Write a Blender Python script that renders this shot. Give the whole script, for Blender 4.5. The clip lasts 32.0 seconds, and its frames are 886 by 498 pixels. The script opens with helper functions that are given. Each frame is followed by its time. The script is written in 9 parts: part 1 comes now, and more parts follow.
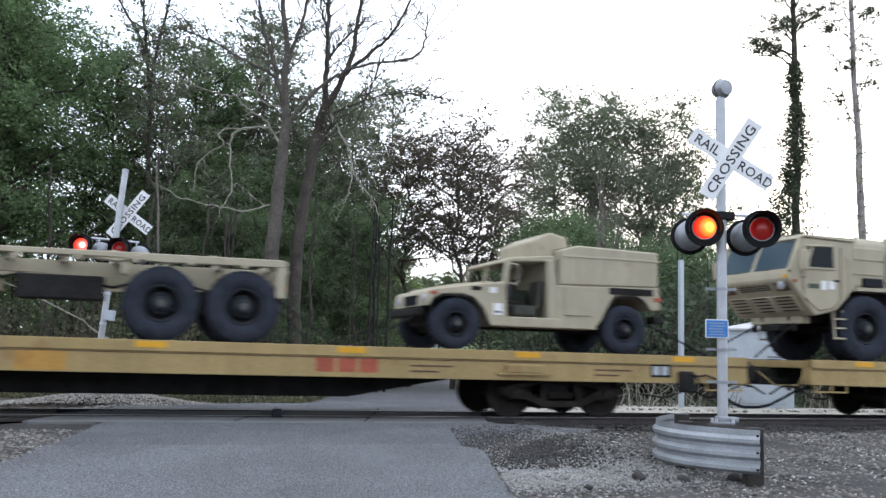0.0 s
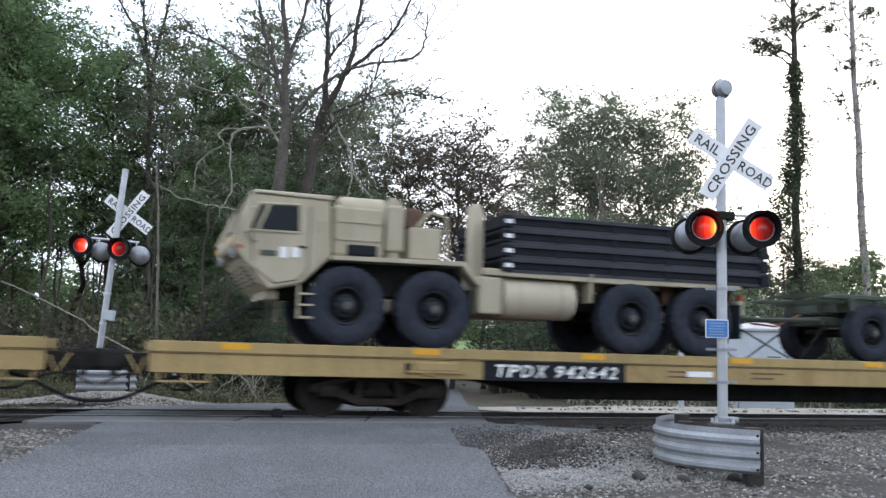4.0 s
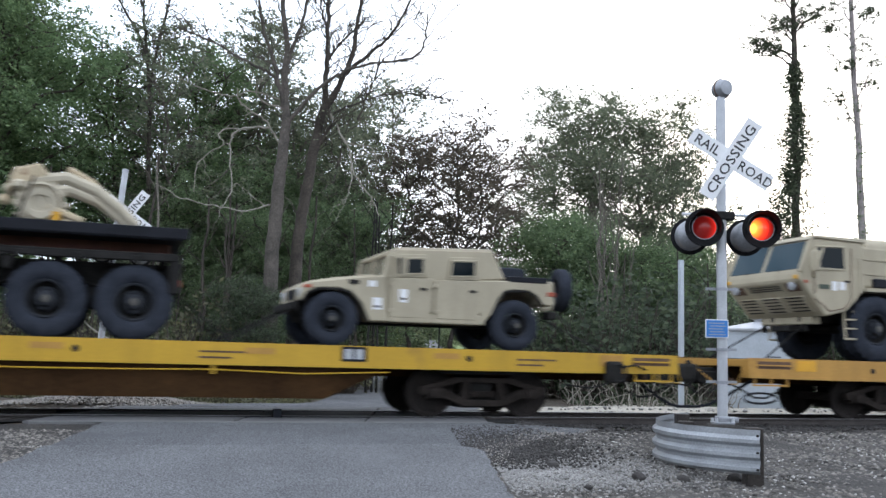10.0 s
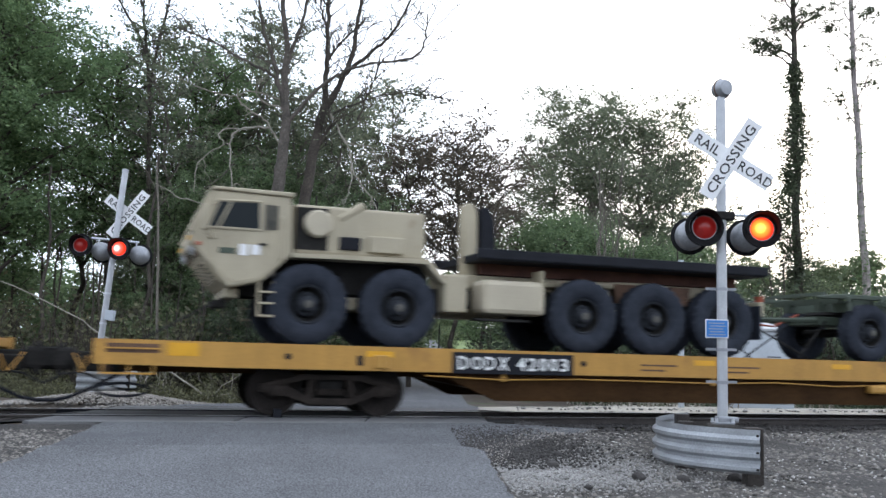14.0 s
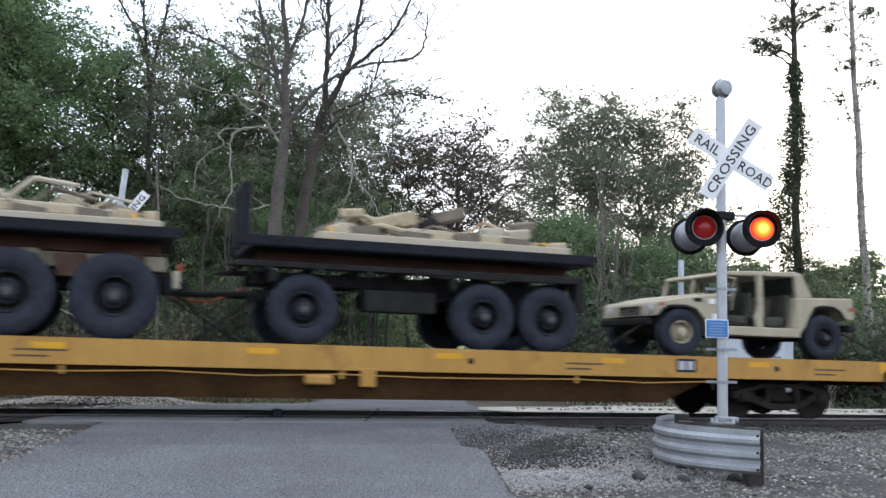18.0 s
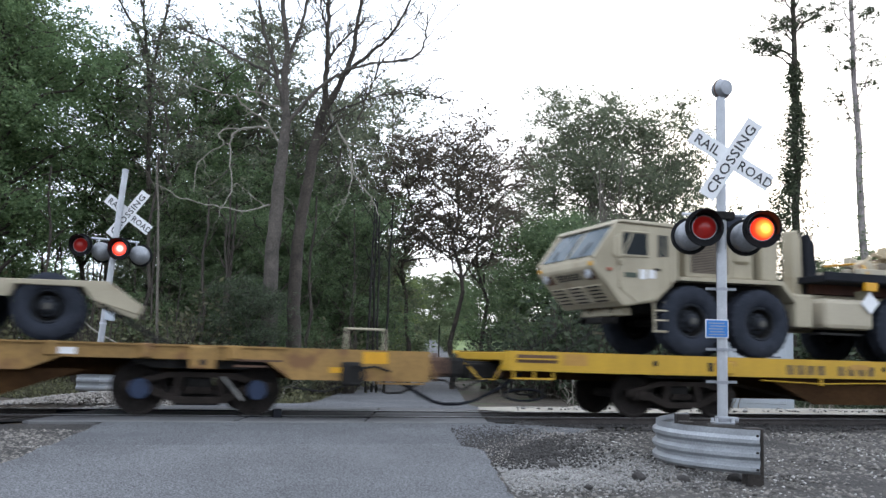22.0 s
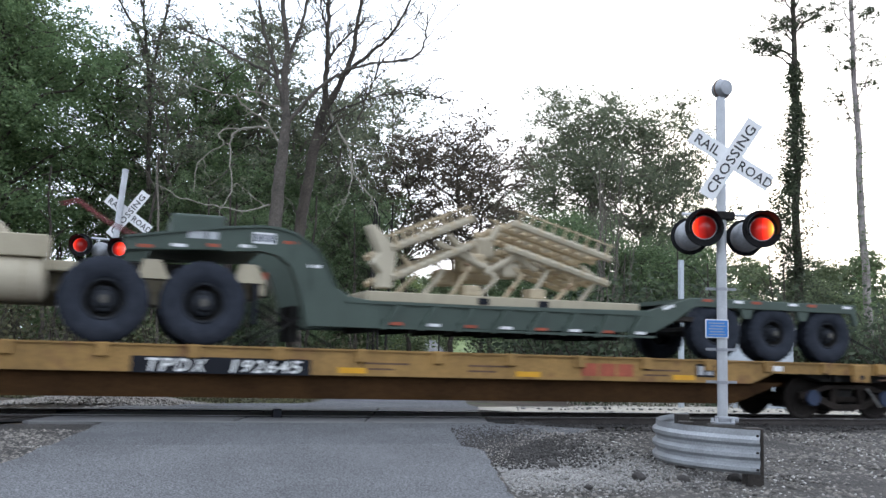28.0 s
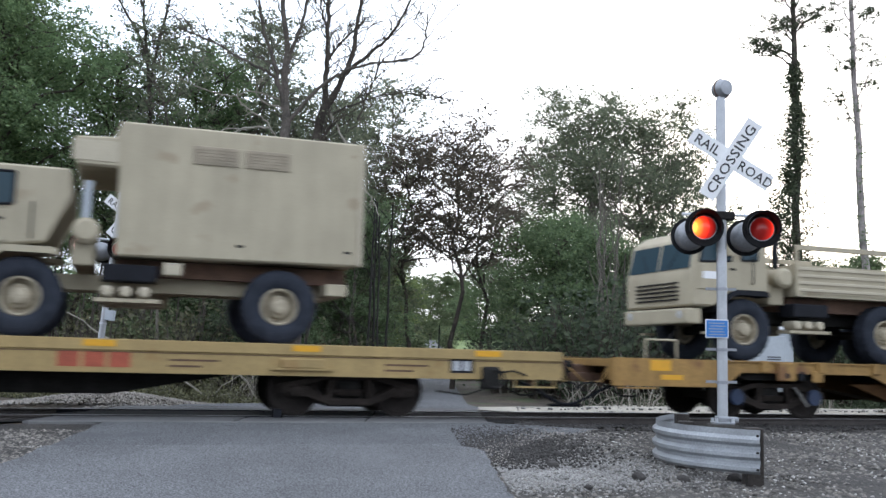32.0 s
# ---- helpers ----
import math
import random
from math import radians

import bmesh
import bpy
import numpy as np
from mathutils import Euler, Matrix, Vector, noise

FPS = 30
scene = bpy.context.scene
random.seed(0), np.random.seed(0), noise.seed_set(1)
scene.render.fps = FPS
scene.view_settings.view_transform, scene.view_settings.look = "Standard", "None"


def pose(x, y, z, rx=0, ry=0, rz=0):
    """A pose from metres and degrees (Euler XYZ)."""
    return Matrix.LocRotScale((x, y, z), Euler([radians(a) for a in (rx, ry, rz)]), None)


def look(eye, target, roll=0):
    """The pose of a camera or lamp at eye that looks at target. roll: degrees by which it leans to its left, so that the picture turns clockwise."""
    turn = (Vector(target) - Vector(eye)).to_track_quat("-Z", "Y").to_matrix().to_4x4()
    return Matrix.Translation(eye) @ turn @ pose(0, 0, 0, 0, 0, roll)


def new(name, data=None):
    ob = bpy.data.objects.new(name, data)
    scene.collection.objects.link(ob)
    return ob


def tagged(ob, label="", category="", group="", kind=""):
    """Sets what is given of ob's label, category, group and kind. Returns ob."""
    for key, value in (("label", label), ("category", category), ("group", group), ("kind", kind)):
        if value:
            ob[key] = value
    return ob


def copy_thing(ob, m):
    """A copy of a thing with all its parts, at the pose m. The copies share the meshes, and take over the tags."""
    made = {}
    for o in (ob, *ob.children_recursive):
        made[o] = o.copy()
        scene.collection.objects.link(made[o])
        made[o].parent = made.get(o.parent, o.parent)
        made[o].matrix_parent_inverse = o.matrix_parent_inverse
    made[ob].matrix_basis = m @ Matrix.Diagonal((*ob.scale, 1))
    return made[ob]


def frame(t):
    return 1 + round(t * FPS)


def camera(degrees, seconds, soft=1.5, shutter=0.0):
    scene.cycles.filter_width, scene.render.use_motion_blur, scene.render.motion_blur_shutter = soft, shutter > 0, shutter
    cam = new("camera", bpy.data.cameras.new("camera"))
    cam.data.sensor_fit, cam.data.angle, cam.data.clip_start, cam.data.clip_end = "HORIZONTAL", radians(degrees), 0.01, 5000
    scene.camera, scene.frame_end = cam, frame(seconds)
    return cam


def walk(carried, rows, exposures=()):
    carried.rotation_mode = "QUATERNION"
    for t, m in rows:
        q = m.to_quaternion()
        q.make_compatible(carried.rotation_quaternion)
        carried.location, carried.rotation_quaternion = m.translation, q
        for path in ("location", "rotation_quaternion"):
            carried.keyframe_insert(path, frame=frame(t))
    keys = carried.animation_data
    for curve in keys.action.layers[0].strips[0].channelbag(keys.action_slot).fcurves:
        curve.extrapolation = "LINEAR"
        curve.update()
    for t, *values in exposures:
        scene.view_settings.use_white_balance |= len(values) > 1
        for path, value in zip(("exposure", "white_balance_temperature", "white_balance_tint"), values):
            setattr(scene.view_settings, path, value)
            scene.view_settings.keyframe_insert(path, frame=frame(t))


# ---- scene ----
import functools

# ---- camera: stands still on a low stand beside the road ----
EYE = Vector((0, 0, 1.018))
YAW, PITCH, ROLL = radians(18.816), radians(6.56), 1.5545
FORWARD = Vector((math.sin(YAW) * math.cos(PITCH), math.cos(YAW) * math.cos(PITCH), math.sin(PITCH)))
cam = camera(50.47, 32.0, soft=1.5, shutter=0.3)
walk(cam, [(0, look(EYE, EYE + FORWARD, ROLL)), (32, look(EYE, EYE + FORWARD, ROLL))], [(0, 0.0), (32, 0.0)])

# ---- light: bright overcast evening sky, faint low sun behind the trees ----
world = bpy.data.worlds.new("world")
scene.world = world
world.use_nodes = True
nt = world.node_tree
sky = nt.nodes.new("ShaderNodeTexSky")
sky.sky_type = 'NISHITA'
sky.sun_disc = False
sky.sun_elevation, sky.sun_rotation = radians(14), radians(38)
sky.air_density, sky.dust_density, sky.ozone_density = 1.0, 4.0, 2.0
veil = nt.nodes.new("ShaderNodeMix")
veil.data_type, veil.blend_type = 'RGBA', 'MIX'
veil.inputs[0].default_value = 0.8
veil.inputs[7].default_value = (13.4, 14.9, 17.6, 1)
nt.links.new(sky.outputs[0], veil.inputs[6])
nt.links.new(veil.outputs[2], nt.nodes["Background"].inputs[0])
nt.nodes["Background"].inputs[1].default_value = 0.15
sun = new("sun", bpy.data.lights.new("sun", 'SUN'))
sun.data.energy, sun.data.angle, sun.data.color = 0.5, radians(12), (1.0, 0.9, 0.8)
az, el = radians(38), radians(14)
SUN_WAY = Vector((math.sin(az) * math.cos(el), math.cos(az) * math.cos(el), math.sin(el)))
sun.matrix_world = look(SUN_WAY * 50, (0, 0, 0))

# ---- the train's way ----
TRACK_Y = 16.3
DECK = 1.16


def gone(t):
    """Metres that the train has rolled by t seconds."""
    return 11.4 * t + 0.007 * t * t

# ---- materials ----
def material(name, colour, rough=0.6, metal=0.0, vary=0.25, scale=6.0, bump=0.1, fine=60.0, spots=None, spot_scale=2.0,
             spot_at=0.62, island=0.0, spec=0.5, bump_size=0.02, streak=0.0, grain=0.6):
    """A principled surface: base colour with coarse and fine variation, optional stains, bump and per-piece tone."""
    m = bpy.data.materials.new(name)
    m.use_nodes = True
    n, l = m.node_tree.nodes, m.node_tree.links
    b = n["Principled BSDF"]
    b.inputs["Roughness"].default_value, b.inputs["Metallic"].default_value = rough, metal
    b.inputs["Specular IOR Level"].default_value = spec
    co = n.new("ShaderNodeTexCoord")

    def noise_at(s, detail=4.0):
        t = n.new("ShaderNodeTexNoise")
        t.inputs["Scale"].default_value, t.inputs["Detail"].default_value = s, detail
        l.new(co.outputs["Object"], t.inputs["Vector"])
        return t

    def mixed(kind, a, c, fac):
        x = n.new("ShaderNodeMix")
        x.data_type, x.blend_type = 'RGBA', kind
        for sock, v in ((x.inputs[0], fac), (x.inputs[6], a), (x.inputs[7], c)):
            if isinstance(v, (int, float)):
                sock.default_value = v
            elif isinstance(v, tuple):
                sock.default_value = (*v, 1)
            else:
                l.new(v, sock)
        return x.outputs[2]

    def ramp(src, lo, hi, a, c):
        r = n.new("ShaderNodeMapRange")
        for k, v in zip((1, 2, 3, 4), (lo, hi, a, c)):
            r.inputs[k].default_value = v
        l.new(src, r.inputs[0])
        return r.outputs[0]

    big, small = noise_at(scale), noise_at(fine, 6.0)
    tone = n.new("ShaderNodeMath")
    tone.operation = 'MULTIPLY'
    l.new(ramp(big.outputs[0], 0.3, 0.7, 1 - vary, 1 + vary), tone.inputs[0])
    l.new(ramp(small.outputs[0], 0.38, 0.62, 1 - vary * grain, 1 + vary * grain), tone.inputs[1])
    value = tone.outputs[0]
    if island:
        g = n.new("ShaderNodeNewGeometry")
        o = n.new("ShaderNodeObjectInfo")
        add = n.new("ShaderNodeMath")
        add.operation = 'ADD'
        l.new(g.outputs["Random Per Island"], add.inputs[0])
        l.new(o.outputs["Random"], add.inputs[1])
        mul = n.new("ShaderNodeMath")
        mul.operation = 'MULTIPLY'
        l.new(ramp(add.outputs[0], 0, 2, 1 - island, 1 + island), mul.inputs[0])
        l.new(value, mul.inputs[1])
        value = mul.outputs[0]
    if streak:
        mp = n.new("ShaderNodeMapping")
        mp.inputs["Scale"].default_value = (1.0, 1.0, 0.1)
        l.new(co.outputs["Object"], mp.inputs[0])
        st = n.new("ShaderNodeTexNoise")
        st.inputs["Scale"].default_value, st.inputs["Detail"].default_value = 5.0, 8.0
        l.new(mp.outputs[0], st.inputs["Vector"])
        mul = n.new("ShaderNodeMath")
        mul.operation = 'MULTIPLY'
        l.new(ramp(st.outputs[0], 0.35, 0.65, 1 - streak, 1 + streak * 0.4), mul.inputs[0])
        l.new(value, mul.inputs[1])
        value = mul.outputs[0]
    grey = n.new("ShaderNodeCombineColor")
    for k in range(3):
        l.new(value, grey.inputs[k])
    col = mixed('MULTIPLY', tuple(colour), grey.outputs[0], 1.0)
    if spots:
        s = noise_at(spot_scale, 8.0)
        col = mixed('MIX', col, tuple(spots), ramp(s.outputs[0], spot_at, spot_at + 0.08, 0, 0.85))
    l.new(col, b.inputs["Base Color"])
    if bump:
        k = n.new("ShaderNodeBump")
        k.inputs["Strength"].default_value, k.inputs["Distance"].default_value = bump, bump_size
        l.new(small.outputs[0], k.inputs["Height"])
        l.new(k.outputs[0], b.inputs["Normal"])
    return m


TAN = material("tan_paint", (0.372, 0.325, 0.232), 0.75, vary=0.08, scale=1.5, fine=40, bump=0.04, spots=(0.29, 0.235, 0.16), spot_at=0.63, streak=0.07)
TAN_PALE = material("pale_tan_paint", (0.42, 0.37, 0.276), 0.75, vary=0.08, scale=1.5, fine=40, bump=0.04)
GREEN = material("dark_green_paint", (0.045, 0.06, 0.042), 0.7, vary=0.15, scale=2, fine=40, bump=0.05, spots=(0.09, 0.085, 0.06), spot_at=0.66)
RUBBER = material("tyre_rubber", (0.027, 0.031, 0.041), 0.9, vary=0.25, scale=5, fine=50, bump=0.15, spec=0.12)
DARK = material("dark_underframe", (0.021, 0.02, 0.019), 0.95, vary=0.3, scale=3, fine=30, bump=0.2, spec=0.15)
BLACK = material("black_paint", (0.009, 0.01, 0.014), 0.7, vary=0.25, scale=3, fine=40, bump=0.08, spec=0.2)
BLUE_DULL = material("dull_blue_paint", (0.007, 0.02, 0.055), 0.6, vary=0.2, scale=6, bump=0.03)
DODX = material("ochre_car_paint", (0.4, 0.21, 0.04), 0.65, vary=0.1, scale=0.8, fine=25, bump=0.05, spots=(0.27, 0.13, 0.03), spot_scale=1.3, spot_at=0.62, streak=0.1)
YELLOW = material("fresh_yellow_car_paint", (0.47, 0.275, 0.014), 0.55, vary=0.08, scale=0.8, fine=25, bump=0.05, spots=(0.34, 0.19, 0.02), spot_scale=1.1, spot_at=0.66, streak=0.08)
TTX = material("faded_cream_car_paint", (0.315, 0.222, 0.09), 0.7, vary=0.12, scale=0.7, fine=20, bump=0.06, spots=(0.25, 0.15, 0.055), spot_scale=1.6, spot_at=0.61, streak=0.12)
TTX_OLD = material("weathered_ochre_car_paint", (0.27, 0.155, 0.045), 0.75, vary=0.18, scale=0.9, fine=20, bump=0.08, spots=(0.16, 0.075, 0.03), spot_scale=1.9, spot_at=0.58, streak=0.16)
REFLECTOR = material("orange_reflector", (0.6, 0.3, 0.008), 0.4, vary=0.08, scale=3, fine=40, bump=0.0)
RUST = material("rusty_steel", (0.1, 0.055, 0.035), 0.85, vary=0.3, scale=3, fine=30, bump=0.2)
# underframe brown, with the shade below the deck put into the colour
BELLY = material("shaded_brown_underframe", (0.042, 0.021, 0.008), 0.9, spec=0.12, vary=0.3, scale=1.2, fine=20, bump=0.15)
RAIL = material("rail_steel", (0.05, 0.042, 0.038), 0.6, 0.3, vary=0.25, scale=4, fine=30, bump=0.1)
RAIL_TOP = material("polished_rail_head", (0.45, 0.45, 0.46), 0.3, 0.9, vary=0.1, scale=3, fine=40, bump=0.02)
ASPHALT = material("asphalt", (0.1, 0.103, 0.108), 0.9, vary=0.16, grain=3.2, scale=0.7, fine=48, bump=0.9, spec=0.25, spots=(0.085, 0.088, 0.094), spot_scale=1.2, spot_at=0.56)
ASPHALT_OLD = material("worn_asphalt", (0.118, 0.12, 0.125), 0.9, vary=0.16, grain=3.2, scale=0.7, fine=48, bump=0.9, spec=0.25, spots=(0.085, 0.088, 0.094), spot_scale=0.9, spot_at=0.66)
CONCRETE = material("crossing_concrete", (0.1, 0.1, 0.1), 0.85, vary=0.15, scale=1.2, fine=30, bump=0.2, spots=(0.08, 0.08, 0.08), spot_at=0.6)
CONCRETE_PALE = material("pale_concrete", (0.118, 0.118, 0.117), 0.85, vary=0.15, scale=1.2, fine=30, bump=0.2)
GRAVEL = material("gravel_ground", (0.052, 0.047, 0.042), 0.95, vary=0.4, scale=1.1, fine=28, bump=0.9, bump_size=0.04)
STONE = material("ballast_stone", (0.182, 0.166, 0.147), 0.9, vary=0.2, scale=3, fine=40, bump=0.3, island=1.0)
STONE_MID = material("grey_limestone", (0.215, 0.207, 0.195), 0.9, vary=0.2, scale=3, fine=40, bump=0.3, island=0.7)
# ballast near the rails: oil stain and shadow both put into the colour
STONE_DARK = material("oily_shaded_ballast", (0.03, 0.027, 0.025), 0.9, vary=0.2, scale=3, fine=40, bump=0.3, island=0.7)
WHEEL_STEEL = material("dark_wheel_steel", (0.024, 0.02, 0.018), 0.9, 0.0, spec=0.2, vary=0.3, scale=3, fine=30, bump=0.1)
STONE_PALE = material("pale_limestone", (0.345, 0.332, 0.31), 0.9, vary=0.2, scale=3, fine=40, bump=0.3, island=0.6)
SOIL = material("dark_soil", (0.034, 0.031, 0.028), 0.95, vary=0.4, scale=1.3, fine=30, bump=0.9, bump_size=0.04)
HOUSING = material("grey_cast_housing", (0.27, 0.28, 0.3), 0.4, 0.4, vary=0.15, scale=7, fine=50, bump=0.03)
OILED_SHADED = material("oily_shaded_bed", (0.016, 0.015, 0.014), 0.9, vary=0.4, scale=2.0, fine=24, bump=0.9, bump_size=0.04)
SAND = material("pale_sandy_gravel", (0.36, 0.33, 0.275), 0.95, vary=0.25, scale=0.9, fine=20, bump=0.5)
EARTH = material("leaf_litter", (0.06, 0.046, 0.033), 0.95, vary=0.4, scale=1.0, fine=14, bump=0.8, bump_size=0.05, spots=(0.06, 0.075, 0.03), spot_scale=0.6, spot_at=0.52)
GRASS = material("mown_grass", (0.12, 0.17, 0.05), 0.95, vary=0.3, scale=0.5, fine=20, bump=0.6)
GALV = material("galvanised_steel", (0.55, 0.57, 0.6), 0.45, 0.55, vary=0.12, scale=6, fine=40, bump=0.03)
ALU = material("painted_aluminium", (0.4, 0.41, 0.43), 0.4, 0.3, vary=0.08, scale=6, fine=50, bump=0.02)
GUARD = material("weathered_guardrail", (0.31, 0.325, 0.34), 0.5, 0.5, vary=0.15, scale=3, fine=40, bump=0.06, spots=(0.36, 0.36, 0.36), spot_at=0.6)
WOOD_OLD = material("creosoted_wood", (0.03, 0.024, 0.02), 0.9, vary=0.4, scale=4, fine=30, bump=0.4)
SIGN = material("white_sign_sheet", (0.73, 0.73, 0.735), 0.5, vary=0.06, scale=5, fine=60, bump=0.0, spots=(0.6, 0.6, 0.6), spot_at=0.68)
INK = material("black_lettering", (0.02, 0.02, 0.022), 0.6, vary=0.1, bump=0)
WHITE = material("white_lettering", (0.72, 0.72, 0.7), 0.6, vary=0.1, scale=8, bump=0)
RED_INK = material("faded_red_lettering", (0.32, 0.07, 0.035), 0.7, vary=0.2, scale=6, bump=0)
BLUE = material("blue_sign", (0.03, 0.17, 0.46), 0.45, vary=0.06, scale=5, bump=0)
HOOD = material("black_signal_hood", (0.01, 0.01, 0.011), 0.85, vary=0.2, bump=0.03, spec=0.2)
RIM_DARK = material("dark_painted_rim", (0.026, 0.029, 0.035), 0.8, spec=0.2, vary=0.25, scale=6, bump=0.05)
SHED = material("grey_painted_steel", (0.42, 0.46, 0.5), 0.5, 0.1, vary=0.08, scale=1.5, fine=30, bump=0.03)
BARK = material("grey_bark", (0.13, 0.115, 0.095), 0.95, vary=0.35, scale=3, fine=18, bump=0.9, bump_size=0.03)
BARK_MID = material("brown_grey_bark", (0.085, 0.073, 0.062), 0.95, vary=0.35, scale=3, fine=18, bump=0.9, bump_size=0.03)
BARK_DARK = material("dark_bark", (0.055, 0.045, 0.036), 0.95, vary=0.35, scale=3, fine=18, bump=0.9, bump_size=0.03)
# low sun's pink glow on the trunk is put into this bark colour
PINE_BARK = material("pink_lit_pine_bark", (0.3, 0.26, 0.25), 0.95, vary=0.3, scale=3, fine=18, bump=0.6, bump_size=0.03)
STEM_BLACK = material("blackened_stem", (0.016, 0.014, 0.012), 0.95, vary=0.3, scale=3, fine=18, bump=0.5)
DEADWOOD = material("bleached_twig", (0.26, 0.24, 0.2), 0.9, vary=0.2, scale=4, bump=0.2)


def leafy(name, colour, other):
    """Leaf surface with colour that differs from leaf to leaf; some light passes through."""
    m = bpy.data.materials.new(name)
    m.use_nodes = True
    n, l = m.node_tree.nodes, m.node_tree.links
    b = n["Principled BSDF"]
    b.inputs["Roughness"].default_value = 0.6
    b.inputs["Specular IOR Level"].default_value = 0.25
    g = n.new("ShaderNodeNewGeometry")
    r = n.new("ShaderNodeValToRGB")
    r.color_ramp.elements[0].color, r.color_ramp.elements[1].color = (*[c * 0.6 for c in colour], 1), (*other, 1)
    mid = r.color_ramp.elements.new(0.55)
    mid.color = (*colour, 1)
    l.new(g.outputs["Random Per Island"], r.inputs[0])
    l.new(r.outputs[0], b.inputs["Base Color"])
    tr = n.new("ShaderNodeBsdfTranslucent")
    l.new(r.outputs[0], tr.inputs[0])
    mx = n.new("ShaderNodeMixShader")
    mx.inputs[0].default_value = 0.5
    l.new(b.outputs[0], mx.inputs[1])
    l.new(tr.outputs[0], mx.inputs[2])
    l.new(mx.outputs[0], n["Material Output"].inputs[0])
    return m


LEAF = leafy("broad_leaf_green", (0.14, 0.215, 0.1), (0.22, 0.3, 0.14))
LEAF_OLIVE = leafy("olive_leaf", (0.18, 0.21, 0.14), (0.26, 0.28, 0.185))
LEAF_RUST = leafy("browning_leaf", (0.135, 0.115, 0.09), (0.2, 0.17, 0.125))
LEAF_DARK = leafy("deep_green_leaf", (0.15, 0.215, 0.11), (0.23, 0.3, 0.15))
LEAF_THICKET = leafy("brownish_thicket_leaf", (0.125, 0.125, 0.075), (0.2, 0.195, 0.105))
# darker leaf copy: the shade at the wood's edge is in its colour
LEAF_SHADE = leafy("shaded_grey_green_leaf", (0.075, 0.1, 0.062), (0.125, 0.15, 0.09))
LEAF_IVY = leafy("dark_ivy_leaf", (0.08, 0.1, 0.062), (0.13, 0.15, 0.09))
# brighter leaf copy: sunlight is in its yellow-green colour
LEAF_LIME = leafy("sunlit_young_leaf", (0.2, 0.26, 0.1), (0.31, 0.36, 0.15))
# haze of distance is painted in as a paler, greyer leaf colour
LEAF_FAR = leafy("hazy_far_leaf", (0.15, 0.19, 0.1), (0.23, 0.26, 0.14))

GLASS = bpy.data.materials.new("window_glass")
GLASS.use_nodes = True
GLASS.node_tree.nodes["Principled BSDF"].inputs["Base Color"].default_value = (0.008, 0.012, 0.014, 1)
GLASS.node_tree.nodes["Principled BSDF"].inputs["Roughness"].default_value = 0.08
GLASS.node_tree.nodes["Principled BSDF"].inputs["Specular IOR Level"].default_value = 0.12
# windscreens: the blue-grey of a reflection is put into the base colour
SCREEN = GLASS.copy()
SCREEN.name = "windscreen_glass"
SCREEN.node_tree.nodes["Principled BSDF"].inputs["Specular IOR Level"].default_value = 0.12
SCREEN.node_tree.nodes["Principled BSDF"].inputs["Base Color"].default_value = (0.035, 0.06, 0.075, 1)

# ---- building helpers ----
def part(name, bm, mat, parent=None, label="", smooth=False):
    """Link a bmesh as one mesh object under a thing or a part."""
    me = bpy.data.meshes.new(name)
    bmesh.ops.recalc_face_normals(bm, faces=bm.faces)
    if smooth:
        for f in bm.faces:
            f.smooth = True
    bm.to_mesh(me)
    bm.free()
    me.materials.append(mat)
    if smooth:
        me.set_sharp_from_angle(angle=radians(35))
    ob = new(name, me)
    ob.parent = parent
    if label:
        ob["label"] = label
    return ob


def thing(name, label, category, group="", kind="", at=None):
    ob = new(name)
    ob.empty_display_size = 0.2
    if at is not None:
        ob.matrix_basis = at
    return tagged(ob, label, category, group, kind)


def box(bm, x0, x1, y0, y1, z0, z1, bevel=0.0, m=None):
    r = bmesh.ops.create_cube(bm, size=1)
    vs = r["verts"]
    for v in vs:
        v.co = Vector(((x0 + x1) / 2 + v.co.x * (x1 - x0), (y0 + y1) / 2 + v.co.y * (y1 - y0), (z0 + z1) / 2 + v.co.z * (z1 - z0)))
    if bevel:
        es = list({e for v in vs for e in v.link_edges})
        q = bmesh.ops.bevel(bm, geom=es, offset=bevel, segments=2, affect='EDGES', profile=0.5)
        vs = list({v for f in q["faces"] for v in f.verts} | {v for v in vs if v.is_valid})
    if m is not None:
        for v in vs:
            v.co = m @ v.co
    return bm


def prism(bm, pts, y0, y1, bevel=0.0):
    """A side profile in x and z, pushed from y0 to y1."""
    a = [bm.verts.new((x, y0, z)) for x, z in pts]
    b = [bm.verts.new((x, y1, z)) for x, z in pts]
    fs = [bm.faces.new(a), bm.faces.new(b[::-1])]
    for i in range(len(pts)):
        j = (i + 1) % len(pts)
        fs.append(bm.faces.new((a[i], b[i], b[j], a[j])))
    bmesh.ops.recalc_face_normals(bm, faces=fs)
    if bevel:
        bmesh.ops.bevel(bm, geom=list({e for f in fs for e in f.edges}), offset=bevel, segments=1, affect='EDGES')
    return bm


def turned(bm, profile, seg=24, m=None, caps=True):
    """A solid of revolution about the y axis: profile of (radius, y)."""
    rings = []
    for r, y in profile:
        ring = []
        for k in range(seg):
            a = 2 * math.pi * k / seg
            v = Vector((r * math.cos(a), y, r * math.sin(a)))
            ring.append(bm.verts.new(m @ v if m is not None else v))
        rings.append(ring)
    for p, q in zip(rings, rings[1:]):
        for k in range(seg):
            j = (k + 1) % seg
            bm.faces.new((p[k], p[j], q[j], q[k]))
    if caps and profile[0][0] > 1e-4:
        bm.faces.new(rings[0][::-1])
    if caps and profile[-1][0] > 1e-4:
        bm.faces.new(rings[-1])
    return bm


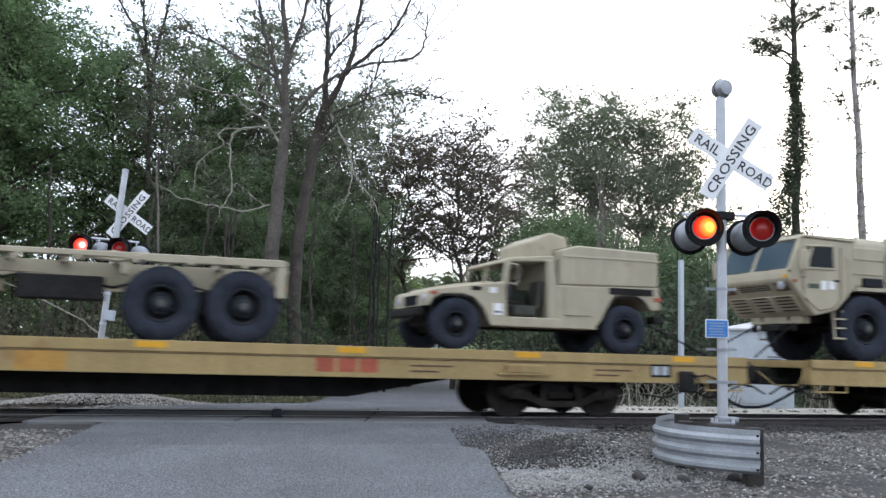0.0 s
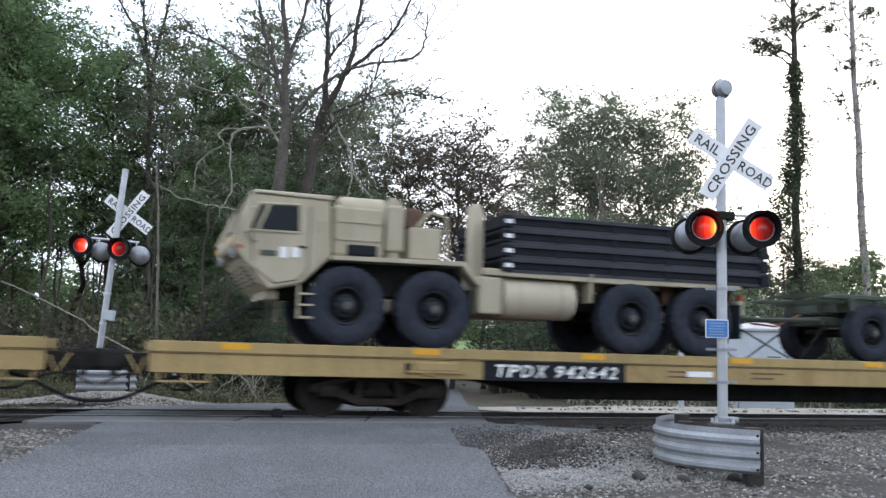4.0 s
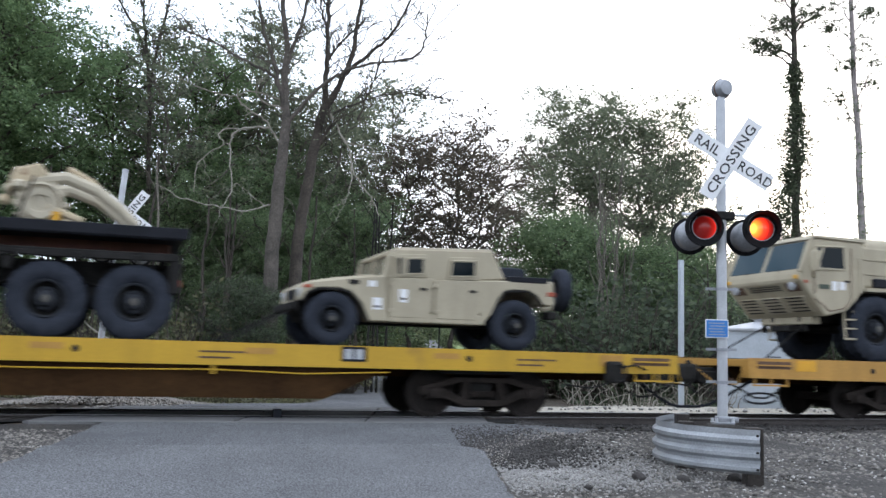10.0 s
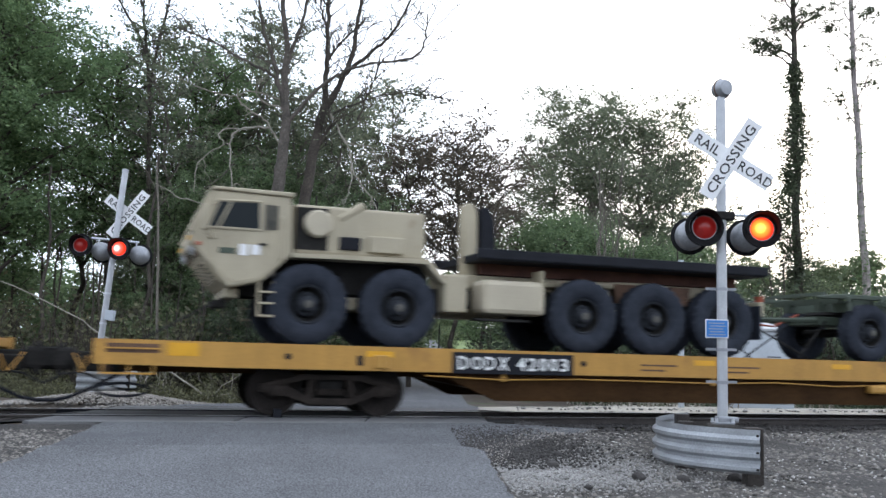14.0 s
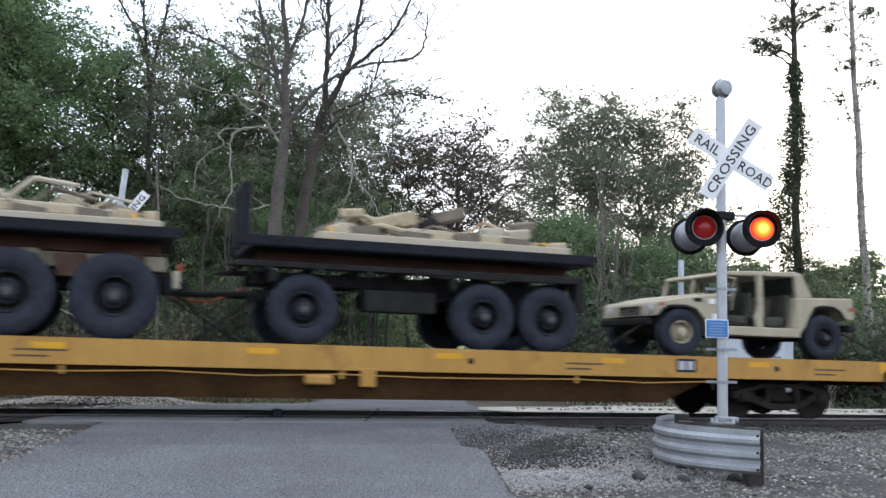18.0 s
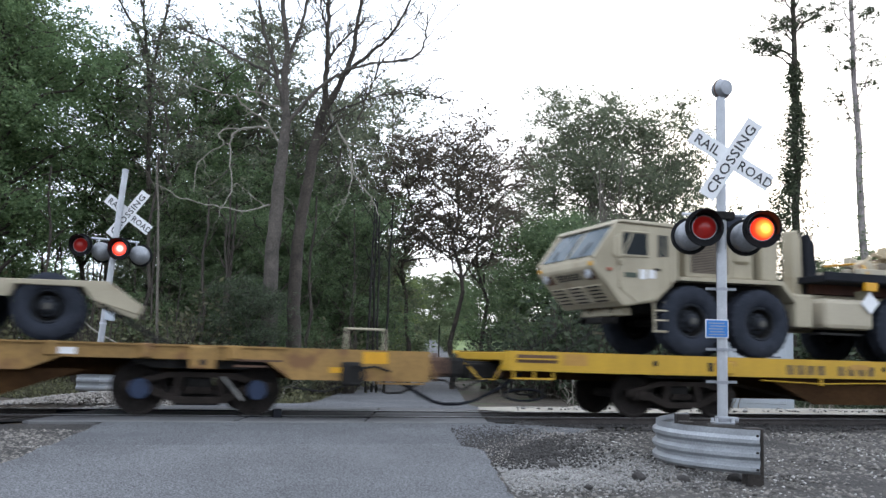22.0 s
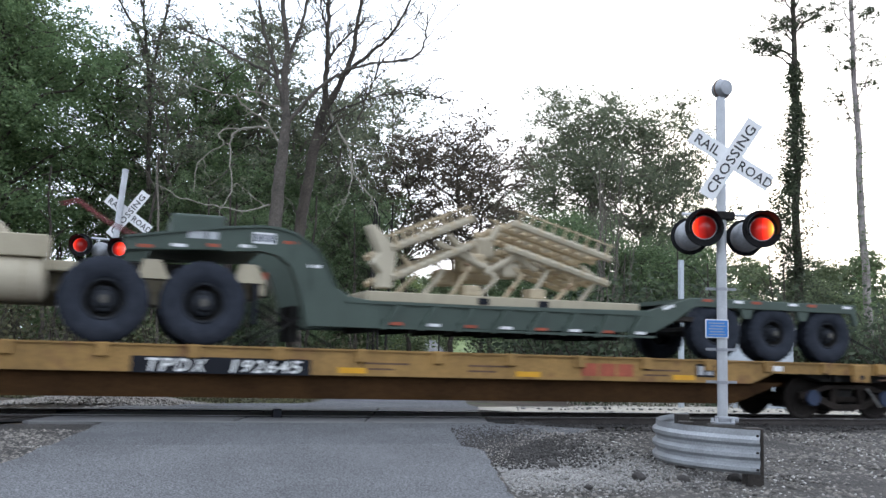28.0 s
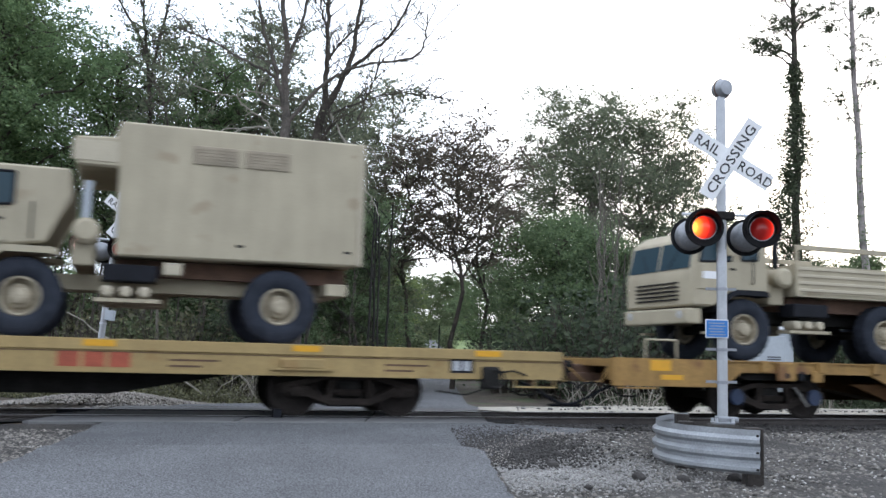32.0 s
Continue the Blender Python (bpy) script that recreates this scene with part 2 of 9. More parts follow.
def tube(bm, pts, r, seg=8, r2=None):
    """A round bar along points, tapering from r to r2."""
    pts = [Vector(p) for p in pts]
    rings = []
    for i, p in enumerate(pts):
        d = (pts[min(i + 1, len(pts) - 1)] - pts[max(i - 1, 0)]).normalized()
        u = d.orthogonal().normalized() if i == 0 else (u - d * u.dot(d)).normalized()
        w = d.cross(u)
        rad = r if r2 is None else r + (r2 - r) * i / max(1, len(pts) - 1)
        rings.append([bm.verts.new(p + (u * math.cos(2 * math.pi * k / seg) + w * math.sin(2 * math.pi * k / seg)) * rad) for k in range(seg)])
    for p, q in zip(rings, rings[1:]):
        for k in range(seg):
            j = (k + 1) % seg
            bm.faces.new((p[k], p[j], q[j], q[k]))
    bm.faces.new(rings[0][::-1])
    bm.faces.new(rings[-1])
    return bm


def B():
    return bmesh.new()


def bx(*a, **k):
    return box(bmesh.new(), *a, **k)


def letters(text, size, parent, m, mat, name="lettering", depth=0.004, shear=0.0, squeeze=1.0):
    """Raised lettering with the built-in font, standing in the x-z plane and read from -y."""
    cu = bpy.data.curves.new(name, 'FONT')
    cu.body, cu.size, cu.extrude, cu.shear = text, size, depth / 2, shear
    cu.align_x = 'CENTER'
    cu.resolution_u = 2
    cu.offset = size * 0.008
    cu.space_character = 1.06
    tmp = bpy.data.objects.new("tmp", cu)
    me = bpy.data.meshes.new_from_object(tmp)
    bpy.data.objects.remove(tmp)
    bpy.data.curves.remove(cu)
    me.transform(m @ pose(0, 0, 0, 90) @ Matrix.Diagonal((squeeze, 1, 1, 1)))
    me.materials.clear()
    me.materials.append(mat)
    ob = new(name, me)
    ob.parent = parent
    return ob


def mark_row(text, x0, x1, z, high, y, parent, mat, shear=0.0):
    """Painted characters, each a part of its own, spread evenly over a span."""
    adv = [0.55 if c == " " else 1.2 if c.isalpha() else 1.0 for c in text]
    unit = (x1 - x0) / sum(adv)
    x = x0
    for c, a in zip(text, adv):
        if c != " ":
            cu = bpy.data.curves.new("letter", 'FONT')
            cu.body, cu.size, cu.extrude, cu.resolution_u, cu.offset = c, 1.0, 0.0, 2, 0.02
            tmp = bpy.data.objects.new("tmp", cu)
            me = bpy.data.meshes.new_from_object(tmp)
            bpy.data.objects.remove(tmp), bpy.data.curves.remove(cu)
            xs, zs = [v.co.x for v in me.vertices], [v.co.y for v in me.vertices]
            w = unit * a * (0.3 if c == "1" else 0.8)
            sx, sz = w / (max(xs) - min(xs)), high / (max(zs) - min(zs))
            for v in me.vertices:
                q = (v.co.y - min(zs)) * sz
                v.co = Vector((x + unit * a / 2 - w / 2 + (v.co.x - min(xs)) * sx + q * shear, y, z + q))
            me.materials.clear()
            me.materials.append(mat)
            ob = new("letter", me)
            ob.parent = parent
        x += unit * a


MOVING = []


def on_train(ob, s, z=0.0, y=0.0, turn=0.0):
    """A thing that rides the train, s metres along it."""
    MOVING.append((ob, s, z, y, turn))
    ob.matrix_basis = pose(s, TRACK_Y + y, z, 0, 0, turn)
    return ob

# ---- ground: one sheet, a ramp up to the crossing, a bank beyond the track ----
def ground_z(x, y):
    """Height of the ground: rail top is 0."""
    if y < 14.3:
        z = max(-0.45, -0.03 - 0.42 * (14.3 - y) / 6.3)
    elif y < 19:
        z = -0.05
    else:
        z = -0.05 - 0.25 * min(1, (y - 19) / 6)
    road_x = 3.0 + (y - 16) * 0.335
    off = abs(x - road_x)
    side = max(0.0, min(1.0, (off - 4.2) / 2.0))
    if y >= 13.2 and y < 19.4:
        z -= 0.09 * max(0.0, min(1.0, (off - 3.9) / 0.8))
    if y > 24:
        z += side * (0.5 if x < road_x else 0.15) * min(1, (y - 24) / 10)
    if y > 42 and off < 22:
        z += min(3.0, 0.06 * (y - 42)) * min(1.0, (22 - off) / 8)
    z += 0.035 * noise.noise((x * 0.9, y * 0.9, 0)) * (0.3 + side)
    return z


def road_edges(y):
    """Left and right edge of the asphalt at y."""
    c = 3.0 + (y - 16) * 0.335
    w = 3.1
    if y < 14.4:
        return -0.82 + (y - 11.7) * 0.29, 3.95 + max(-1.0, y - 9.4) * 0.2 + max(0, y - 10.4) * 0.4 + max(0, y - 11.8) * 0.5
    return c - w, c + w


def sheet(name, xs, ys, lift, mat, inside=None):
    bm = B()
    grid = {}
    for i, x in enumerate(xs):
        for j, y in enumerate(ys):
            grid[i, j] = bm.verts.new((x, y, ground_z(x, y) + lift))
    for i in range(len(xs) - 1):
        for j in range(len(ys) - 1):
            bm.faces.new((grid[i, j], grid[i + 1, j], grid[i + 1, j + 1], grid[i, j + 1]))
    return part(name, bm, mat, smooth=True)


def steps(a, b, d, far):
    """Even steps of d from a to b, then ever larger ones out to far on both sides."""
    v = [a + i * d for i in range(int((b - a) / d) + 1)]
    k = d
    lo, hi = v[0], v[-1]
    while hi < far:
        k *= 1.5
        lo, hi = lo - k, hi + k
        v = [lo] + v + [hi]
    return v


tagged(sheet("ground", steps(-14, 30, 0.4, 900), steps(4, 60, 0.4, 900), -0.02, EARTH), "brown leaf-littered ground along the railway", "ground", kind="structure")


def strip(name, y0, y1, dy, left, right, lift, mat, label, cat="road", nx=14):
    bm = B()
    rows = []
    n = max(2, int((y1 - y0) / dy) + 1)
    for j in range(n):
        y = y0 + (y1 - y0) * j / (n - 1)
        a, b = left(y), right(y)
        rows.append([bm.verts.new((a + (b - a) * i / nx, y, ground_z(a + (b - a) * i / nx, y) + lift)) for i in range(nx + 1)])
    for p, q in zip(rows, rows[1:]):
        for i in range(nx):
            bm.faces.new((p[i], p[i + 1], q[i + 1], q[i]))
    return tagged(part(name, bm, mat, smooth=True), label, cat, kind="structure")


wob = lambda y, k, a: a * noise.noise((y * 1.3, k, 3.1)) + a * 0.5 * noise.noise((y * 4.1, k, 7.7))
strip("gravel_shoulder_right", 2, 14.3, 0.3, lambda y: 2.5, lambda y: 40, 0.006, GRAVEL, "grey gravel verge beside the road", "gravel", 40)
strip("gravel_shoulder_left", 2, 14.3, 0.3, lambda y: -14, lambda y: 0.6, 0.006, SOIL, "dark soil verge beside the road", "gravel", 20)
strip("road_near", -30, 14.42, 0.3, lambda y: road_edges(y)[0] + wob(y, 1, 0.12), lambda y: road_edges(y)[1] + wob(y, 2, 0.2), 0.03, ASPHALT, "dark patched asphalt of the crossing approach")
strip("road_overlay", -30, 12.1, 0.1, lambda y: road_edges(y)[0] - 0.02 + wob(y, 1, 0.1), lambda y: 3.76 + 0.29 * (y - 8.7) + wob(y, 5, 0.07) - max(0, y - 11.4) ** 2 * 1.2, 0.042, ASPHALT_OLD, "worn paler asphalt overlay with a ragged edge")
# oily bed strip, painted darker still for the shadow along the rails
strip("track_bed", 14.75, 17.6, 0.25, lambda y: -60, lambda y: 80, 0.012, OILED_SHADED, "black oil-soaked ballast bed with track shadow in its colour", "gravel", 330)
strip("road_far", 18.3, 150, 0.5, lambda y: road_edges(y)[0] + 0.3 + 1.8 * min(1, max(0, y - 20.6) / 2.0), lambda y: road_edges(y)[1] + 0.25, 0.03, ASPHALT_OLD, "pale asphalt road running on into the trees")
strip("gravel_apron", 18.2, 26, 0.5, lambda y: road_edges(y)[1] + 0.2 + 4.5 * min(1, max(0, y - 20) / 3.5), lambda y: 60, 0.02, SAND, "pale sandy gravel apron beyond the track", "gravel", 30)
strip("grass_field", 45, 140, 2, lambda y: road_edges(y)[1] + 0.5, lambda y: road_edges(y)[1] + 14, 0.03, GRASS, "mown green grass beside the far road", "grass", 10)

# ---- track ----
bm = B()
for sy in (-1, 1):
    y = TRACK_Y + sy * 0.755
    prof = [(-0.075, -0.17), (0.075, -0.17), (0.075, -0.155), (0.015, -0.13), (0.015, -0.045), (0.037, -0.03), (0.037, 0.0), (-0.037, 0.0), (-0.037, -0.03), (-0.015, -0.045), (-0.015, -0.13), (-0.075, -0.155)]
    a = [bm.verts.new((-220, y + p[0], p[1] - 0.003)) for p in prof]
    b = [bm.verts.new((420, y + p[0], p[1] - 0.003)) for p in prof]
    bm.faces.new(a), bm.faces.new(b[::-1])
    for i in range(12):
        j = (i + 1) % 12
        bm.faces.new((a[i], b[i], b[j], a[j]))
rails = tagged(part("railway_track", bm, RAIL), "dark steel rails on timber sleepers", "railway track", kind="structure")
for sy in (-1, 1):
    part("rail_head", bx(-220, 420, TRACK_Y + sy * 0.755 - 0.03, TRACK_Y + sy * 0.755 + 0.03, -0.006, 0.0), RAIL_TOP, rails, "polished running surface")
tie = bx(-0.11, 0.11, -1.3, 1.3, -0.32, -0.17, 0.01)
tie_me = part("sleeper", tie, WOOD_OLD, rails).data
bpy.data.objects["sleeper"].location = (-8, TRACK_Y, 0)
rng = random.Random(3)
for i in range(-30, 110):
    x = i * 0.53
    if -0.6 < x < 6.4:
        continue
    ob = new("sleeper", tie_me)
    ob.parent = rails
    ob.matrix_basis = pose(x + rng.uniform(-0.03, 0.03), TRACK_Y + rng.uniform(-0.04, 0.04), rng.uniform(-0.01, 0.01), 0, 0, rng.uniform(-1.5, 1.5))

# crossing panels: concrete slabs between and beside the rails
crossing = thing("crossing_surface", "grey concrete crossing panels set between the rails", "crossing", kind="structure")
for k, (x0, x1) in enumerate(((-0.55, 2.28), (2.32, 4.3), (4.34, 6.4))):
    for y0, y1 in ((TRACK_Y - 1.92, TRACK_Y - 0.84), (TRACK_Y - 0.66, TRACK_Y + 0.66), (TRACK_Y + 0.84, TRACK_Y + 1.95)):
        bm = bx(x0, x1, y0, y1, -0.25, -0.012 - (0.006 * ((k + int(y0)) % 2)), 0.015)
        for v in bm.verts:
            v.co.x += (v.co.y - TRACK_Y) * 0.335
        part("panel", bm, CONCRETE, crossing)
# black joint block at the panel's corner and the pale header along the near edge
part("joint_block", bx(2.42, 2.55, TRACK_Y - 1.02, TRACK_Y - 0.9, -0.2, 0.12, 0.01), BLACK, crossing, "black rubber joint block")
for x0, x1 in ((-1.1, 1.75), (1.79, 3.75), (3.79, 5.8)):
    part("header", bx(x0, x1, TRACK_Y - 2.1, TRACK_Y - 1.94, -0.25, -0.006, 0.01), CONCRETE_PALE, crossing, "paler concrete header strip")
for sy in (-1, 1):
    part("rail_seal", bx(-0.9, 6.1, TRACK_Y + sy * 0.755 - 0.085, TRACK_Y + sy * 0.755 - 0.045, -0.12, -0.008), BLACK, crossing, "black rubber seal beside the rail")

# ---- flatcars ----
def shared(ob_data, name, parent, m, label=""):
    ob = new(name, ob_data)
    ob.parent = parent
    ob.matrix_basis = m
    if label:
        ob["label"] = label
    return ob


CAR_L = 27.47
BOGIE = material("dusty_bogie_steel", (0.026, 0.021, 0.018), 0.95, vary=0.35, scale=4, fine=30, bump=0.2, spec=0.15)
WHEEL_R = 0.42


@functools.cache
def rail_wheel_mesh():
    bm = B()
    for sy in (-1, 1):
        o = sy * 0.755
        turned(bm, [(0.09, o - 0.08 * sy), (0.2, o - 0.06 * sy), (0.34, o - 0.045 * sy), (0.36, o - 0.06 * sy), (WHEEL_R, o - 0.055 * sy), (WHEEL_R + 0.005, o + 0.04 * sy - 0.08 * sy), (WHEEL_R, o + 0.05 * sy), (0.37, o + 0.055 * sy), (0.35, o + 0.03 * sy), (0.16, o + 0.045 * sy), (0.12, o + 0.07 * sy), (0.02, o + 0.07 * sy)], 28)
    turned(bm, [(0.08, -0.75), (0.08, 0.75)], 12)
    me = bpy.data.meshes.new("wheelset")
    bmesh.ops.recalc_face_normals(bm, faces=bm.faces)
    bm.to_mesh(me), bm.free()
    me.materials.append(WHEEL_STEEL)
    return me


@functools.cache
def side_frame_mesh():
    bm = B()
    y0, y1 = -0.06, 0.06
    prism(bm, [(-1.15, 0.52), (-1.15, 0.4), (-0.72, 0.34), (-0.36, 0.2), (0.36, 0.2), (0.72, 0.34), (1.15, 0.4), (1.15, 0.52), (0.78, 0.6), (0.78, 0.52), (0.62, 0.44), (0.34, 0.3), (-0.34, 0.3), (-0.62, 0.44), (-0.78, 0.52), (-0.78, 0.6)], y0, y1)
    prism(bm, [(-1.05, 0.52), (-0.5, 0.68), (0.5, 0.68), (1.05, 0.52), (0.75, 0.52), (0.42, 0.6), (-0.42, 0.6), (-0.75, 0.52)], y0 + 0.01, y1 - 0.01)
    for s in (-1, 1):
        prism(bm, [(s * 0.3, 0.3), (s * 0.42, 0.3), (s * 0.36, 0.62), (s * 0.24, 0.62)], y0 + 0.005, y1 - 0.005)
        box(bm, s * 0.89 - 0.14, s * 0.89 + 0.14, -0.085, 0.085, 0.32, 0.5, 0.02)
        turned(bm, [(0.09, -0.12), (0.1, -0.08), (0.1, 0.0)], 12, pose(s * 0.89, 0, 0.42))
    for k in range(4):
        turned(bm, [(0.05, -0.05), (0.05, 0.05)], 10, pose(-0.165 + 0.11 * k, 0, 0.4) @ pose(0, 0, 0, 90))
    me = bpy.data.meshes.new("side_frame")
    bmesh.ops.recalc_face_normals(bm, faces=bm.faces)
    bm.to_mesh(me), bm.free()
    me.materials.append(BOGIE)
    return me


@functools.cache
def bolster_mesh():
    bm = bx(-0.2, 0.2, -0.95, 0.95, 0.42, 0.6, 0.03)
    box(bm, -0.3, 0.3, -0.35, 0.35, 0.6, 0.73, 0.03)
    for sx in (-1, 1):
        box(bm, sx * 0.42 - 0.05, sx * 0.42 + 0.05, -0.7, 0.7, 0.3, 0.42, 0.015)
        for sy in (-1, 1):
            box(bm, sx * 0.46 - 0.03, sx * 0.46 + 0.03, sy * 0.755 - 0.05, sy * 0.755 + 0.05, 0.24, 0.58, 0.015)
    box(bm, -0.36, 0.36, -0.86, 0.86, 0.16, 0.4, 0.02)
    me = bpy.data.meshes.new("bolster")
    bm.to_mesh(me), bm.free()
    me.materials.append(DARK)
    return me


WHEELSETS = []


def bogie(car, x, s, hub_blue=False):
    b = shared(bolster_mesh(), "bogie", car, pose(x, 0, 0), "dark sprung four-wheel bogie")
    for sy in (-1, 1):
        shared(side_frame_mesh(), "side_frame", b, pose(0, sy * 1.0, 0))
    for k in (-0.89, 0.89):
        w = shared(rail_wheel_mesh(), "wheelset", b, pose(k, 0, WHEEL_R))
        WHEELSETS.append((w, s + x + k, k))
    if hub_blue:
        for k in (-0.89, 0.89):
            bm = turned(B(), [(0.15, -1.13), (0.16, -1.09)], 16, pose(k, 0, 0.42))
            part("bearing_cap", bm, BLUE_DULL, b, "dull blue bearing cap")
    return b


def flatcar(s, style, mark="", numb="", one_panel=False):
    """style: 'dodx' ochre, 'yellow' repainted, 'ttx' faded cream with a ledge, 'old' weathered with stake pockets."""
    marks_at = {"dodx": 5.65 if one_panel else 4.72, "yellow": 5.76, "ttx": 5.4, "old": 10.2}[style]
    paint = {"dodx": DODX, "yellow": YELLOW, "ttx": TTX, "old": TTX_OLD}[style]
    words = {"dodx": "ochre-yellow steel flatcar with black reporting-mark panel", "yellow": "bright yellow steel flatcar with painted-out marks",
             "ttx": "faded cream-yellow steel flatcar with orange reflectors", "old": "weathered ochre flatcar with stake pockets and rusty sill"}[style]
    car = thing("flatcar", words, "flatcar", "cars of the train")
    L, top = CAR_L, DECK - (0.06 if style == "old" else 0.0)
    low = top - {"dodx": 0.395, "yellow": 0.355, "ttx": 0.5, "old": 0.42}[style]
    part("deck", bx(0.05, L - 0.05, -1.3, 1.3, top - 0.12, top - 0.012), DARK if style != "ttx" else RUST, car, "dark worn deck plate")
    for sy in (-1, 1):
        bm = B()
        a, b = (-1.37, -1.3) if sy < 0 else (1.3, 1.37)
        if style == "old":
            cut = 5.7
            prism(bm, [(0, top), (L, top), (L, low - 0.08), (L - 2.3, low - 0.08), (L - 2.7, top - 0.22), (L - cut, top - 0.22), (L - cut - 0.5, low), (cut + 0.5, low), (cut, top - 0.22), (2.7, top - 0.22), (2.3, low - 0.08), (0, low - 0.08)], a, b)
            box(bm, 2.4, L - 2.4, a - 0.035 if sy < 0 else a, b if sy < 0 else b + 0.035, top - 0.025, top + 0.004)
        else:
            prism(bm, [(0, top), (L, top), (L, low + 0.02), (L - 2.0, low), (2.0, low), (0, low + 0.02)], a, b)
            if style == "ttx":
                box(bm, 0, L, a - 0.03 if sy < 0 else a, b if sy < 0 else b + 0.03, top - 0.17, top - 0.002, 0.01)
        part("side_sill", bm, paint, car)
        if style == "old":
            for k in range(17):
                x = 3.2 + k * (L - 6.4) / 16
                part("stake_pocket", bx(x - 0.09, x + 0.09, sy * 1.37 - 0.06, sy * 1.37 + 0.06, top - 0.2, top + 0.01, 0.015), paint, car)
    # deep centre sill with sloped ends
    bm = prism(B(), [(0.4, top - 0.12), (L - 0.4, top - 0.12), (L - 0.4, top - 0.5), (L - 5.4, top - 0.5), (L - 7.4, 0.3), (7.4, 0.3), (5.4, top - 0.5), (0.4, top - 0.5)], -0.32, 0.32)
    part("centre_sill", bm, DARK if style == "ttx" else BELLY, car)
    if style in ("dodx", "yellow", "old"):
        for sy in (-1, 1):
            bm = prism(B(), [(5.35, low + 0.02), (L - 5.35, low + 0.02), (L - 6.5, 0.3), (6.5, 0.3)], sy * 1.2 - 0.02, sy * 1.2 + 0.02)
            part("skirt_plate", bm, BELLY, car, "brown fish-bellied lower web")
    for k in range(12):
        x = 2.0 + k * (L - 4) / 11
        part("cross_bearer", bx(x - 0.05, x + 0.05, -1.28, 1.28, top - 0.36, top - 0.1), DARK, car)
    for sx in (0, 1):
        e = (lambda v: v) if sx == 0 else (lambda v: L - v)
        cast = RUST if style == "old" else DARK
        x0, x1 = sorted((e(0.04), e(0.16)))
        part("end_sill", bx(x0, x1, -1.3, 1.3, top - 0.17, top - 0.02, 0.02), paint, car)
        for sy in (-1, 1):
            part("corner_post", bx(*sorted((e(0.0), e(0.1))), *sorted((sy * 1.12, sy * 1.3)), low + 0.02, top - 0.02, 0.015), paint, car)
        x0, x1 = sorted((e(-0.35), e(0.3)))
        c = part("coupler", bx(x0, x1, -0.11, 0.11, 0.74, 0.96, 0.03), cast, car, "dark cast coupler shank")
        x0, x1 = sorted((e(-0.84), e(-0.3)))
        part("knuckle", bx(x0, x1, -0.19, 0.19, 0.66, 1.02, 0.07), cast, c)
        part("knuckle_pin", turned(B(), [(0.05, -0.26), (0.06, -0.2), (0.06, 0.2), (0.04, 0.25)], 9, pose(e(-0.5), -0.12, 0.84, 90)), cast, c)
        pts = [Vector((e(0.55), -0.7, low - 0.04)), Vector((e(0.2), -0.65, 0.52)), Vector((e(-0.05), -0.6, 0.38)), Vector((e(-0.32), -0.55, 0.25)), Vector((e(-0.55), -0.5, 0.2)), Vector((e(-0.84), -0.48, 0.2))]
        part("air_hose", tube(B(), pts, 0.032, 6), BLACK, car)
        if style in ("dodx", "yellow") and sx == 0:
            part("spare_hose", tube(B(), [(0.45 + 0.38 * math.cos(k * 0.449), -1.1, 0.4 + 0.1 * math.sin(k * 0.449)) for k in range(15)], 0.022, 5), BLACK, car, "black looped hose")
        part("draft_gear", bx(*sorted((e(-0.3), e(0.5))), -0.24, 0.24, 0.64, low + 0.12, 0.03), cast, car, "cast draft gear housing")
        part("cut_lever", tube(B(), [(e(-0.05), -1.25, 0.9), (e(-0.16), -1.2, 0.66), (e(-0.14), -0.5, 0.64), (e(-0.3), -0.15, 0.92)], 0.016, 5), paint, car)
        part("angle_cock", turned(B(), [(0.05, -0.05), (0.07, 0), (0.05, 0.05)], 10, pose(e(0.2), -0.5, low - 0.06)), RUST, car)
        loop = [Vector((e(0.9 - 0.26 * k), -1.0, 0.52 - 0.14 * math.sin(k * 1.1))) for k in range(7)]
        part("hand_brake_chain", tube(B(), loop, 0.02, 5), DARK, car)
        bm = B()
        box(bm, *sorted((e(0.1), e(0.9))), -1.36, -1.32, low - 0.13, low - 0.1)
        for q in (0.12, 0.5, 0.86):
            box(bm, *sorted((e(q), e(q + 0.03))), -1.355, -1.325, low - 0.12, low + 0.03)
        part("sill_step", bm, paint, car)
        if style in ("dodx", "yellow"):
            x0, x1 = sorted((e(0.18), e(0.95)))
            part("pocket", bx(x0, x1, -1.374, -1.36, top - 0.2, top - 0.06), RUST, car, "dark recessed pocket in the sill")
            bm = bx(x0, x1, -1.4, -1.374, top - 0.145, top - 0.12)
            part("grab_bar", bm, paint, car)
        if style == "old":
            bm = B()
            xa, xb = sorted((e(0.75), e(1.4)))
            for x in (xa, xb):
                tube(bm, [(x, -1.2, top), (x, -1.2, top + 0.34)], 0.02, 6)
            tube(bm, [(xa, -1.2, top + 0.34), (xb, -1.2, top + 0.34)], 0.02, 6)
            part("end_rail", bm, TAN, car, "tan tubular rail on the deck end")
    # hand brake at one end
    hb = part("hand_brake_box", bx(L - 1.5, L - 1.18, -1.46, -1.3, low - 0.16, low + 0.22, 0.04), DARK, car, "dark hand brake housing")
    part("hand_brake_wheel", turned(B(), [(0.15, -0.015), (0.18, 0), (0.15, 0.015), (0.13, 0), (0.15, -0.015)], 18, pose(L - 1.3, -1.5, low + 0.02), caps=False), DARK, hb)
    part("brake_cable", tube(B(), [(L - 1.2, -1.42, low + 0.12), (L - 0.95, -1.44, low + 0.16), (L - 0.7, -1.43, low + 0.08)], 0.018, 5), DARK, car)
